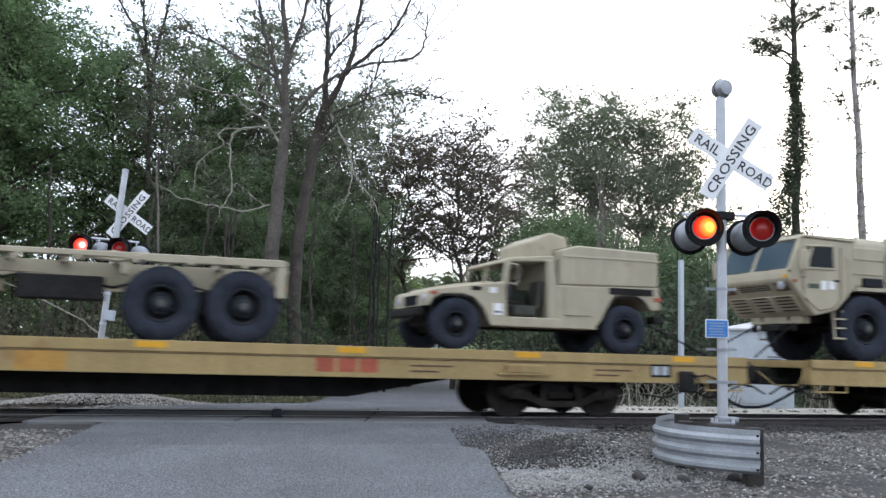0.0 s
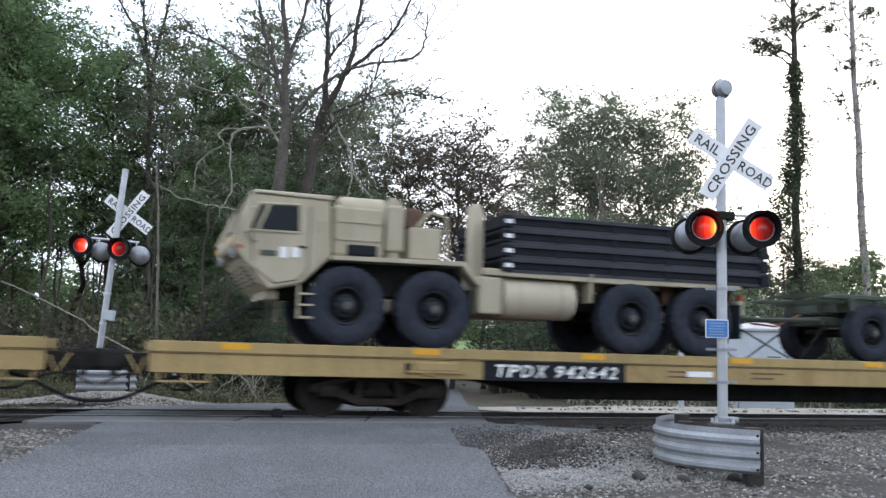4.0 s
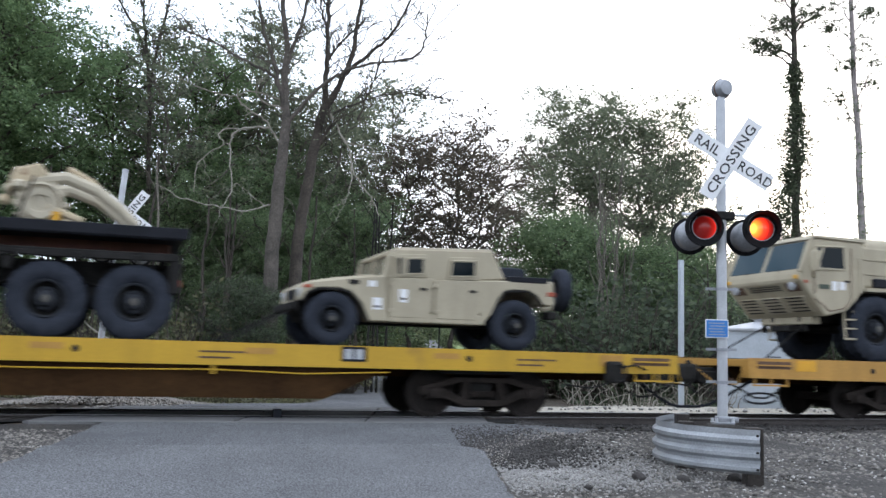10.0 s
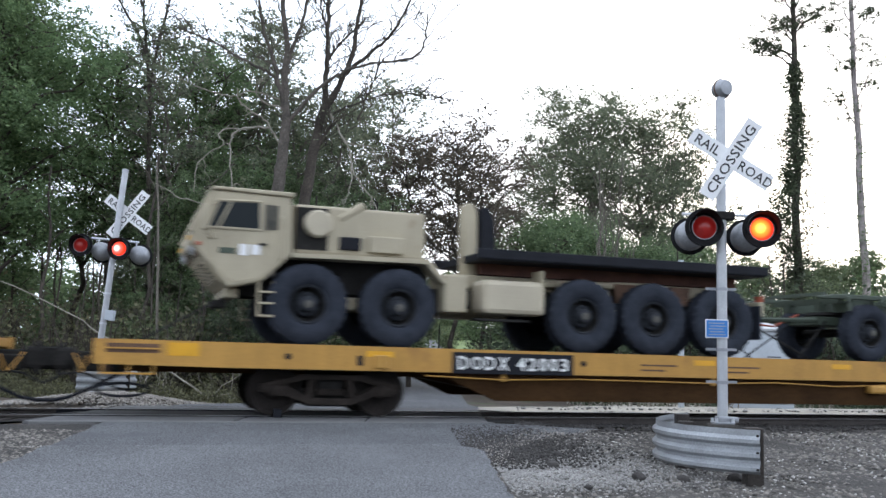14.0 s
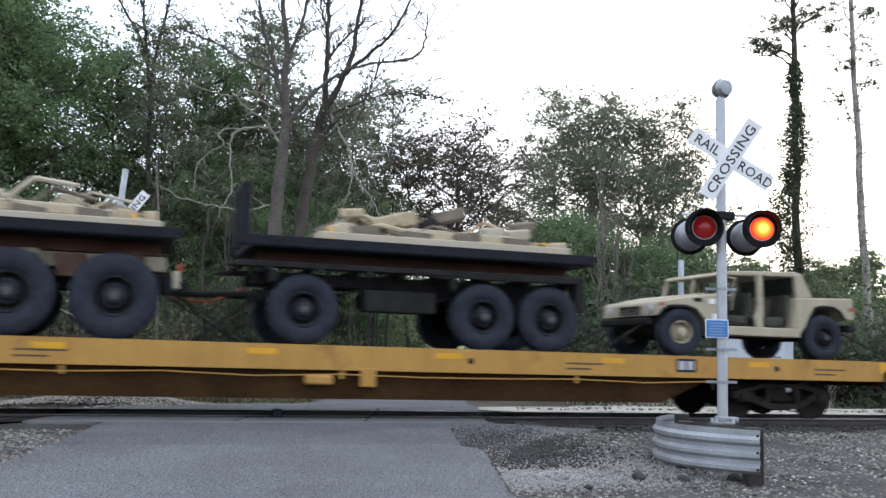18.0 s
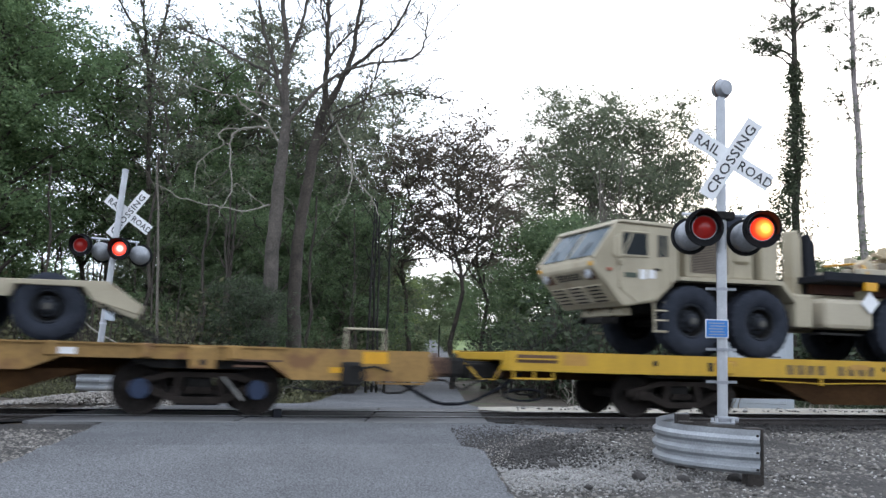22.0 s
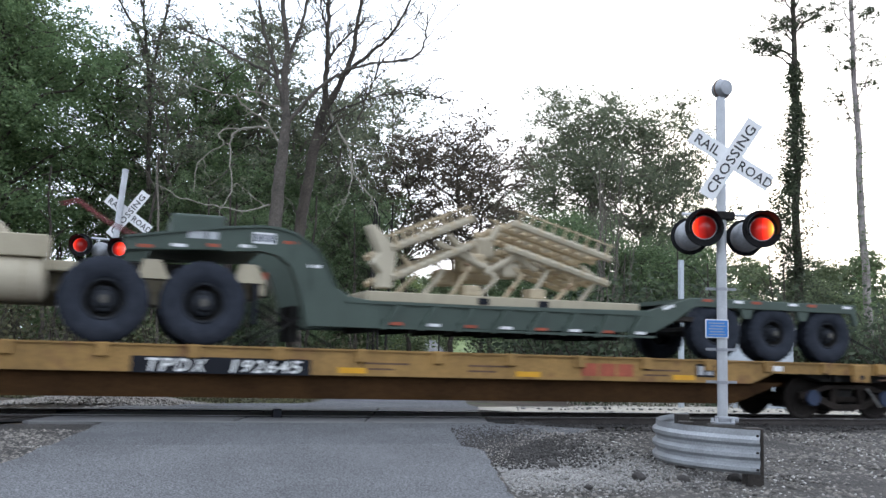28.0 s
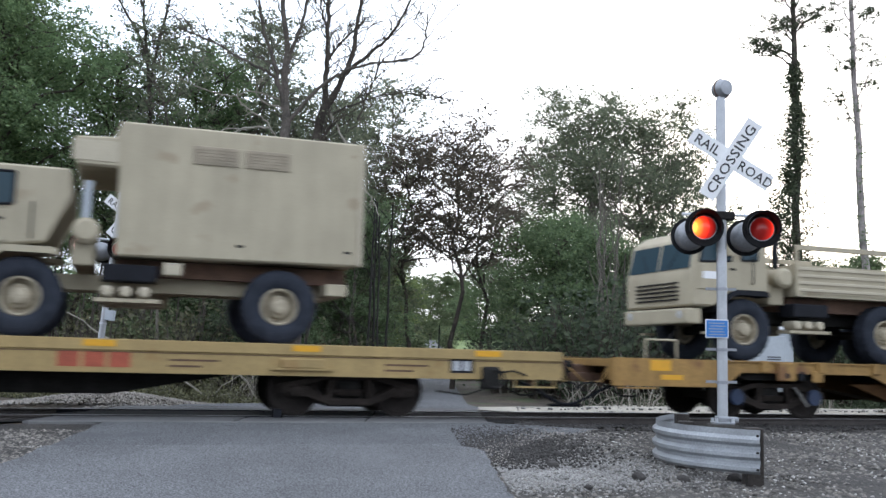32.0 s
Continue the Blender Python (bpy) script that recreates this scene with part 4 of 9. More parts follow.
        rad = part("radiator_box", bx(-0.1, 0.9, -1.12, 1.12, 1.48, 2.42, 0.03), P, v)
        part("grille_panel", bx(0.0, 0.8, -1.135, -1.12, 1.57, 2.32), BROWN_GRILLE, rad, "dark louvred radiator grille")
        for k in range(24):
            part("louvre", bx(0.0, 0.8, -1.146, -1.132, 1.58 + k * 0.031, 1.594 + k * 0.031), BROWN_SLAT, rad)
        part("exhaust_box", bx(0.98, 1.5, -1.0, 1.0, 1.5, 2.2, 0.04), P, v)
        part("air_cleaner", turned(B(), [(0.2, -0.3), (0.25, -0.25), (0.25, 0.25), (0.2, 0.3)], 16, pose(1.22, -0.85, 2.1) @ pose(0, 0, 0, 90)), P, v, smooth=True)
        part("tool_box", bx(1.62, 2.0, -1.12, 1.12, 1.5, 2.3, 0.03), P, v)
        t = shared(tyre_mesh(0.62, 0.36, 0.3), "spare_wheel", v, pose(1.06, -0.35, 2.56, 82), "black spare wheel lying flat")
        shared(rim_mesh(0.3, RIM_DARK.name, "deep"), "rim", t, Matrix.Identity(4))
        part("spare_carrier", bx(0.9, 1.3, -0.4, 0.5, 2.2, 2.4, 0.02), P, v)
    # middle: step box and tank
    part("step_box", bx(2.33, 2.74, -1.18, -0.72, 0.62, 1.26, 0.03), P, v)
    if kind in ("load", "tractor"):
        x1 = 4.24 if kind == "load" else 3.9
        bm = turned(B(), [(0.3, 0.0), (0.37, 0.05), (0.37, x1 - 2.85), (0.3, x1 - 2.8)], 24, pose(2.78, -0.82, 0.94) @ pose(0, 0, 0, 0, 0, -90))
        tank = part("fuel_tank", bm, TAN_PALE, v, "pale tan cylindrical fuel tank", smooth=True)
        for q in (3.1, x1 - 0.35):
            part("tank_strap", turned(B(), [(0.378, 0), (0.378, 0.05)], 24, pose(q, -0.82, 0.94) @ pose(0, 0, 0, 0, 0, -90)), P, tank)
    else:
        part("fuel_tank", bx(3.04, 4.22, -1.2, -0.5, 0.62, 1.22, 0.09), TAN_PALE, v, "pale tan box-shaped fuel tank")
        part("tank_step", bx(2.9, 3.9, -1.2, -0.9, 0.5, 0.54), DARK, v)
    part("spare_tank", bx(2.78, 4.2, 0.5, 1.18, 0.6, 1.25, 0.06), P, v)
    part("mud_flap", bx(ax[2] - 0.86, ax[2] - 0.83, -1.2, -0.78, 0.9, 1.42), P, v, "tan mudguard plate")
    part("mud_flap", bx(ax[-1] + 0.78, ax[-1] + 0.81, -1.2, -0.8, 0.35, 1.0), RUBBER, v, "black rubber mud flap")
    part("rear_cross_member", bx(end - 0.1, end, -1.1, 1.1, 0.8, 1.08, 0.02), P, v)
    for sy in (-1, 1):
        part("tail_lamp", bx(end - 0.03, end + 0.04, sy * 0.95 - 0.09, sy * 0.95 + 0.09, 1.08, 1.2, 0.01), RED_INK, v)
    part("pintle_hook", bx(end, end + 0.22, -0.1, 0.1, 0.84, 1.0, 0.03), DARK, v)
    if kind == "tractor":
        part("bed_plate", bx(2.45, 4.3, -0.95, 0.95, 1.06, 1.22, 0.02), P, v)
        part("winch", turned(B(), [(0.3, -0.4), (0.32, -0.36), (0.32, 0.36), (0.3, 0.4)], 16, pose(2.95, -0.2, 1.56)), TAN_PALE, v, smooth=True)
        part("winch_frame", bx(2.55, 3.5, -0.7, 0.7, 1.22, 1.42, 0.03), P, v)
        part("tool_box", bx(3.1, 3.9, -1.15, -0.7, 1.24, 1.58, 0.02), P, v)
        part("stair", bx(2.45, 2.62, -1.15, -0.7, 1.25, 1.75, 0.02), P, v)
        part("boom_post", bx(1.7, 1.84, -0.95, -0.8, 2.3, 2.72, 0.02), P, v)
        part("boom_post", tube(B(), [(1.78, -0.85, 2.68), (2.0, -0.85, 2.2), (2.05, -0.85, 1.6)], 0.05, 6), P, v)
        part("fifth_wheel", bx(4.6, 6.2, -0.5, 0.5, 1.12, 1.3, 0.04), DARK, v)
        for x in ax[2:]:
            part("rear_bracket", prism(B(), [(x + 0.45, 1.0), (x + 0.95, 1.0), (x + 0.8, 1.3), (x + 0.55, 1.3)], -1.15, -0.75), P, v)
    else:
        hx = 2.5 if kind == "load" else 3.0
        if kind != "load":
            part("hook_jib", prism(B(), [(hx + 0.3, 1.3), (hx + 0.62, 1.3), (hx + 0.56, 2.4), (hx + 0.44, 2.62), (hx + 0.3, 2.6)], -0.34, 0.2, 0.02), BLACK, v, "black steel hook jib")
        part("hook_arm", prism(B(), [(hx, 1.3), (hx + 0.26, 1.3), (hx + 0.24, 2.5), (hx + 0.14, 2.7), (hx, 2.66)], -0.3, 0.05, 0.03), TAN_PALE if kind == "load" else P, v, "tall tan hook arm")
        part("lift_frame", bx(2.6, end - 0.2, -0.5, 0.5, 1.1, 1.34, 0.02), P, v)
        part("lift_cylinder", tube(B(), [(3.2, -0.62, 1.2), (6.8, -0.62, 1.3)], 0.07, 8), P, v)
        if kind == "load":
            for sy in (-1, 1):
                part("bed_rail", prism(B(), [(2.42, 1.3), (2.42, 1.42), (7.7, 1.37), (7.72, 1.29), (5.0, 1.26)], *sorted((sy * 1.0, sy * 1.16)), 0.012), P, v, "long tan bed rail")
        for x in (ax[2] + 0.2, ax[-1] + 0.3):
            part("roller", turned(B(), [(0.14, -0.1), (0.14, 0.1)], 12, pose(x, -0.62, 1.24)), RUST, v)
        for k in range(3):
            x = ax[2] - 0.3 + k * 1.2
            part("rib", prism(B(), [(x, 0.95), (x + 0.3, 0.95), (x + 0.38, 1.3), (x - 0.05, 1.3)], -0.75, -0.55), RUST if k else P, v)
    return v


BROWN_GRILLE = material("brown_grille", (0.06, 0.045, 0.035), 0.8, vary=0.3, scale=4, fine=40, bump=0.1)
BROWN_SLAT = material("louvre_brown", (0.17, 0.135, 0.097), 0.75, vary=0.1, scale=4, fine=40, bump=0.02)
SEAT = material("seat_canvas", (0.05, 0.05, 0.04), 0.9, vary=0.3, scale=8, fine=50, bump=0.2)


def humvee(kind, rim_front=None):
    """Wide low military car. kind: open (no doors), pickup, shelter (box behind), hard (closed cab, sloped back), spare (wheel on the tail)."""
    words = {"open": "tan doorless four-seat military utility vehicle", "pickup": "tan doorless two-seat military utility pickup", "shelter": "tan military utility vehicle with box shelter on the bed",
             "hard": "tan closed four-door military utility vehicle", "spare": "tan closed armoured utility vehicle with spare wheel on the tail"}[kind]
    v = thing("utility_vehicle", words, "military car", "utility vehicles on the train")
    P, Y, WB = TAN, 1.05, 3.28
    wheels(v, (0,), 0.455, 0.9, 0.32, 0.22, 0.445, TAN if rim_front else RIM_DARK, "flat" if rim_front else "deep")
    wheels(v, (WB,), 0.455, 0.9, 0.32, 0.22, 0.445, RIM_DARK, "deep")
    arch = [(0.62, 0.42), (0.48, 0.72), (0.3, 0.9), (0.1, 0.945), (-0.26, 0.935), (-0.42, 0.86), (-0.5, 0.72)]
    front = part("hood", prism(B(), [(-0.52, 0.72), (-0.5, 0.97), (-0.44, 1.03), (-0.1, 1.08), (0.4, 1.16), (0.9, 1.2), (0.96, 0.42)] + arch[:-1], -Y, Y, 0.025), P, v, "tan sloping hood and front wings")
    part("hood_bulge", prism(B(), [(-0.42, 1.0), (-0.36, 1.07), (0.1, 1.16), (0.84, 1.25), (0.84, 1.1)], -0.62, 0.62, 0.03), P, front)
    part("engine", bx(-0.3, 0.75, -0.52, 0.52, 0.5, 0.94, 0.04), DARK, v)
    part("chassis", bx(-0.4, 3.85, -0.45, 0.45, 0.4, 0.62, 0.02), DARK, v)
    part("bumper", bx(-0.68, -0.54, -0.9, 0.9, 0.56, 0.7, 0.03), DARK, v)
    part("skid_plate", prism(B(), [(-0.56, 0.6), (-0.2, 0.3), (0.1, 0.3), (0.1, 0.5), (-0.4, 0.66)], -0.4, 0.4), DARK, v)
    for k in range(7):
        part("grille_slot", bx(-0.53, -0.505, -0.4 + k * 0.115, -0.34 + k * 0.115, 0.76, 0.94), BLACK, front)
    rear_arch = [(2.66, 0.44), (2.82, 0.62), (2.96, 0.9), (3.06, 1.03), (3.2, 1.06), (3.52, 1.06), (3.68, 0.98), (3.8, 0.82)]
    for sy in (-1, 1):
        y = sy * (Y - 0.01)
        part("arch_flare", tube(B(), [(x, y, z - 0.012) for x, z in arch], 0.024, 6), DARK, front, "black rubber arch lip")
        part("arch_flare", tube(B(), [(x, y, z - 0.012) for x, z in rear_arch[1:]], 0.024, 6), DARK, v, "black rubber arch lip")
        part("head_lamp", turned(B(), [(0.09, -0.03), (0.08, 0.02), (0.005, 0.04)], 14, pose(-0.51, sy * 0.78, 0.86) @ pose(0, 0, 0, 0, 0, 90)), ALU, front)
        part("turn_lamp", bx(-0.5, -0.36, sy * Y - 0.012, sy * Y + 0.012, 0.93, 0.985, 0.008), RED_INK, front)
        part("side_vent", bx(0.26, 0.44, sy * (Y + 0.003) - 0.008, sy * (Y + 0.003) + 0.008, 1.03, 1.1), DARK, front)
        part("placard", bx(0.68, 0.84, sy * (Y + 0.004) - 0.005, sy * (Y + 0.004) + 0.005, 0.62, 0.82), SIGN, front, "white paper placard")
        part("placard_print", bx(0.71, 0.81, sy * (Y + 0.009) - 0.004, sy * (Y + 0.009) + 0.004, 0.65, 0.69), INK, front)
        part("placard", bx(0.6, 0.73, sy * (Y + 0.004) - 0.005, sy * (Y + 0.004) + 0.005, 1.0, 1.1), SIGN, front, "white paper placard")
        part("hood_hinge", bx(0.5, 0.6, sy * 0.85 - 0.05, sy * 0.85 + 0.05, 1.17, 1.21, 0.01), P, front)
    back = {"pickup": 1.86, "shelter": 1.9}.get(kind, 2.6)
    part("floor_pan", bx(0.94, 2.7, -Y, Y, 0.42, 0.6, 0.025), P, v, "tan floor and side sill")
    part("cargo_body", prism(B(), [(back, 1.2), (3.0, 1.22), (4.0, 1.25), (4.03, 0.84), (3.96, 0.81)] + rear_arch[::-1] + [(back, 0.44)], -Y, Y, 0.022), P, v, "tan rear body with wheel arches")
    part("tail_gate", bx(4.0, 4.05, -0.8, 0.8, 0.82, 1.22, 0.012), P, v)
    for sy in (-1, 1):
        part("tail_lamp", bx(3.88, 4.04, sy * 1.0 - 0.06, sy * 1.0 + 0.06, 0.98, 1.06, 0.01), RED_INK, v)
        part("rear_bumperette", bx(3.98, 4.16, sy * 0.75 - 0.18, sy * 0.75 + 0.18, 0.58, 0.72, 0.03), DARK, v)
    # windscreen frame and roof
    rear_roof = 1.84 if kind in ("pickup", "shelter") else 2.66
    bm = B()
    for sy in (-1, 1):
        tube(bm, [(0.88, sy * 1.0, 1.12), (0.98, sy * 0.97, 1.6)], 0.05, 6)
    for a, b in ((0.88, 1.18), (0.98, 1.6)):
        tube(bm, [(a, -0.97, b), (a, 0.97, b)], 0.045, 6)
    tube(bm, [(0.9, 0, 1.2), (0.98, 0, 1.6)], 0.035, 6)
    ws = part("windscreen_frame", bm, P, v)
    for sy in (-1, 1):
        part("windscreen", box(B(), -0.005, 0.005, *sorted((sy * 0.05, sy * 0.93)), -0.19, 0.19, m=pose(0.935, 0, 1.39, 0, 13)), GLASS_CLEAR, ws, "clear flat windscreen pane")
        m = part("mirror", box(B(), -0.02, 0.02, -0.09, 0.09, -0.14, 0.14, 0.02, m=pose(1.08, sy * 1.22, 1.36)), DARK, v)
        part("mirror_bracket", tube(B(), [(0.95, sy * 1.02, 1.2), (1.02, sy * 1.16, 1.16), (1.06, sy * 1.22, 1.22), (1.06, sy * 1.22, 1.5), (0.98, sy * 1.0, 1.54)], 0.014, 5), P, m)
    if kind in ("open", "pickup", "shelter"):
        part("roof", prism(B(), [(0.9, 1.56), (0.92, 1.62), (1.06, 1.66), (rear_roof, 1.73), (rear_roof + 0.08, 1.68), (rear_roof + 0.02, 1.62), (1.0, 1.57)], -1.0, 1.0, 0.02), P, v, "tan hard roof panel")
        for sy in (-1, 1):
            y = sy * 0.98
            a, b = sorted((y - 0.05, y + 0.05))
            if kind == "open":
                part("rear_pillar", prism(B(), [(2.52, 0.6), (2.62, 0.62), (2.72, 1.2), (3.02, 1.22), (2.76, 1.7), (2.6, 1.66), (2.64, 1.2)], a, b, 0.015), P, v)
                part("middle_pillar", prism(B(), [(1.7, 0.56), (1.66, 0.78), (1.74, 1.0), (1.72, 1.64), (1.84, 1.66), (1.86, 0.56)], a, b, 0.015), P, v)
                part("door_strap", tube(B(), [(1.68, y, 0.62), (1.5, y, 0.64), (1.2, y - sy * 0.1, 0.7)], 0.012, 4), DARK, v)
            else:
                part("rear_pillar", prism(B(), [(1.74, 0.58), (1.7, 1.62), (1.86, 1.68), (1.92, 1.2), (1.92, 0.58)], a, b, 0.015), P, v)
        if kind == "open":
            part("back_curtain", prism(B(), [(2.98, 1.22), (3.02, 1.22), (2.74, 1.68), (2.7, 1.68)], -0.93, 0.93), material("dull_green_curtain", (0.05, 0.075, 0.06), 0.9, vary=0.2), v, "dull green rear curtain")
            part("roll_cover", turned(B(), [(0.05, -0.9), (0.09, -0.86), (0.09, 0.86), (0.05, 0.9)], 12, pose(3.02, 0, 1.3)), P, v, "rolled tan canvas")
        else:
            part("cab_back", bx(1.8, 1.86, -0.94, 0.94, 0.6, 1.68, 0.02), P, v)
        rows = (1.14, 2.02) if kind == "open" else (1.14,)
        for x in rows:
            for sy in (-1, 1):
                s = part("seat", bx(x, x + 0.46, sy * 0.62 - 0.24, sy * 0.62 + 0.24, 0.62, 0.82, 0.05), SEAT, v, "dark canvas seat")
                part("seat_back", box(B(), -0.05, 0.05, sy * 0.62 - 0.24, sy * 0.62 + 0.24, 0, 0.52, 0.04, m=pose(x + 0.48, 0, 0.76, 0, 8)), SEAT, s)
        part("steering_wheel", turned(B(), [(0.2, -0.012), (0.22, 0), (0.2, 0.012), (0.17, 0)], 16, pose(1.16, -0.6, 1.12) @ pose(0, 0, 0, 0, 0, 90) @ pose(0, 0, 0, 30)), BLACK, v)
        part("steering_column", tube(B(), [(0.95, -0.6, 1.0), (1.16, -0.6, 1.12)], 0.025, 6), BLACK, v)
        part("engine_tunnel", bx(0.9, 2.5 if kind == "open" else 1.8, -0.34, 0.34, 0.6, 0.94, 0.04), SEAT, v)
        part("dashboard", bx(0.88, 1.04, -0.95, 0.95, 0.92, 1.16, 0.03), SEAT, v)
        part("radio_rack", bx(1.3, 1.7, -0.22, 0.22, 0.94, 1.14, 0.02), GREEN, v)
    if kind in ("hard", "spare"):
        hi = 1.68
        cabin = part("cabin", prism(B(), [(0.9, 0.58), (0.9, 1.16), (1.0, 1.58), (1.12, hi), (2.84, hi + 0.06), (3.1, 1.24), (2.66, 1.2), (2.6, 0.56)], -1.0, 1.0, 0.03), P, v, "tan closed cabin")
        part("roof", prism(B(), [(1.02, hi - 0.04), (1.1, hi + 0.02), (2.82, hi + 0.09), (2.92, hi - 0.02), (2.84, hi + 0.03), (1.12, hi - 0.03)], -0.98, 0.98, 0.015), TAN_PALE, cabin, "paler tan roof panel")
        for sy in (-1, 1):
            y = sy * 1.005
            for x0, x1, q in ((1.24, 1.56, 1.04), (2.04, 2.5, 2.0)):
                w = [(x0, 1.24), (x0 + 0.02, 1.51), (x1, 1.53), (x1, 1.26)]
                part("window_surround", prism(B(), [(q, 1.18), (q + 0.06, 1.58), (x1 + 0.06, 1.6), (x1 + 0.06, 1.2)], *sorted((sy * 1.0, sy * 1.045)), 0.01), P, cabin)
                pane(cabin, "side_window", w, sy * 1.047)
                frame_round(cabin, w, sy * 1.05, 0.04, P)
            for x0, x1 in ((0.98, 1.72), (1.78, 2.62)):
                d = part("door", prism(B(), [(x0, 0.5), (x0, 1.14), (x0 + 0.06, 1.17), (x1, 1.19), (x1, 0.66), (x1 - 0.12, 0.5)], *sorted((sy * 1.0, sy * 1.058)), 0.012), P, cabin)
                part("handle", bx(x1 - 0.22, x1 - 0.1, sy * 1.07 - 0.015, sy * 1.07 + 0.015, 0.98, 1.02), DARK, d)
                for z in (0.62, 1.06):
                    part("hinge", bx(x0 - 0.04, x0 + 0.05, sy * 1.065 - 0.012, sy * 1.065 + 0.012, z - 0.03, z + 0.03, 0.008), P, d)
            part("placard", bx(1.14, 1.28, sy * 1.062 - 0.004, sy * 1.062 + 0.004, 0.76, 0.98), SIGN, v, "white paper placard")
            part("placard_print", bx(1.17, 1.25, sy * 1.067 - 0.004, sy * 1.067 + 0.004, 0.8, 0.84), INK, v)
            part("stowage_box", bx(3.14, 3.9, *sorted((sy * 0.8, sy * 1.06)), 1.2, 1.31, 0.02), BLACK, v, "black stowage box on the rear wing")
        if kind == "spare":
            t = shared(tyre_mesh(0.4, 0.26, 0.2), "spare_wheel", v, pose(4.48, -0.35, 1.16, 0, 14, 84), "black spare wheel on a swing carrier")
            shared(rim_mesh(0.2, RIM_DARK.name, "deep"), "rim", t, Matrix.Identity(4))
            part("spare_carrier", tube(B(), [(4.0, -0.5, 0.76), (4.2, -0.5, 0.8), (4.22, -0.4, 1.15)], 0.05, 6), P, v)
        t = shared(tyre_mesh(0.4, 0.26, 0.2), "stowed_wheel", v, pose(3.52, 0.1, 1.42, 90), "black wheel lying on the tail")
        shared(rim_mesh(0.2, RIM_DARK.name, "deep"), "rim", t, Matrix.Identity(4))
    if kind == "shelter":
        sh = part("shelter", prism(B(), [(1.95, 1.2), (1.95, 1.84), (2.3, 1.94), (3.97, 1.9), (3.97, 1.24)], -1.06, 1.06, 0.03), TAN, v, "tan box shelter")
        part("shelter_hood", prism(B(), [(1.52, 1.68), (1.5, 2.0), (1.86, 2.18), (2.2, 2.1), (2.24, 1.9), (1.95, 1.84), (1.95, 1.68)], -0.8, 0.8, 0.03), TAN, sh)
        part("shelter_trim", bx(1.97, 3.99, -1.075, 1.075, 1.72, 1.75), TAN_PALE, sh)
        for x in (2.3, 2.85, 3.4):
            part("shelter_rib", bx(x, x + 0.03, -1.07, 1.07, 1.26, 1.72), TAN, sh)
        part("shelter_door", bx(2.04, 2.58, -1.075, -1.055, 0.66, 1.18, 0.01), P, sh)
        part("shelter_vent", bx(2.95, 3.85, -1.07, -1.06, 1.08, 1.2), DARK, sh)
    if kind in ("pickup", "shelter"):
        for sy in (-1, 1):
            part("spare_can", bx(3.3, 3.5, sy * 0.7 - 0.08, sy * 0.7 + 0.08, 1.24, 1.34, 0.03), P, v) if kind == "pickup" else None
    if kind == "pickup":
        for k, w in enumerate((0.03, 0.05, 0.03, 0.03)):
            part("stencil_bar", bx(2.06 + k * 0.1, 2.06 + k * 0.1 + w, -Y - 0.006, -Y, 0.72, 1.02), DARK, v)
        part("stencil_bar", bx(2.06, 2.42, -Y - 0.006, -Y, 1.02, 1.06), DARK, v)
    tie_downs(v, -0.6, 4.0, 0.58)
    return v


def tie_downs(v, front, back, z, y=0.6, reach=1.1):
    """Chains from a vehicle's ends down to the deck."""
    for sy in (-1, 1):
        part("tie_down_chain", tube(B(), [(front, sy * y, z), (front - reach, sy * (y + 0.35), 0.015)], 0.018, 5), DARK, v, "dark tie-down chain")
        part("tie_down_chain", tube(B(), [(back, sy * y, z), (back + reach, sy * (y + 0.35), 0.015)], 0.018, 5), DARK, v, "dark tie-down chain")


GLASS_CLEAR = bpy.data.materials.new("clear_glass")
GLASS_CLEAR.use_nodes = True
g_b = GLASS_CLEAR.node_tree.nodes["Principled BSDF"]
g_b.inputs["Transmission Weight"].default_value, g_b.inputs["Roughness"].default_value, g_b.inputs["IOR"].default_value = 1.0, 0.02, 1.15


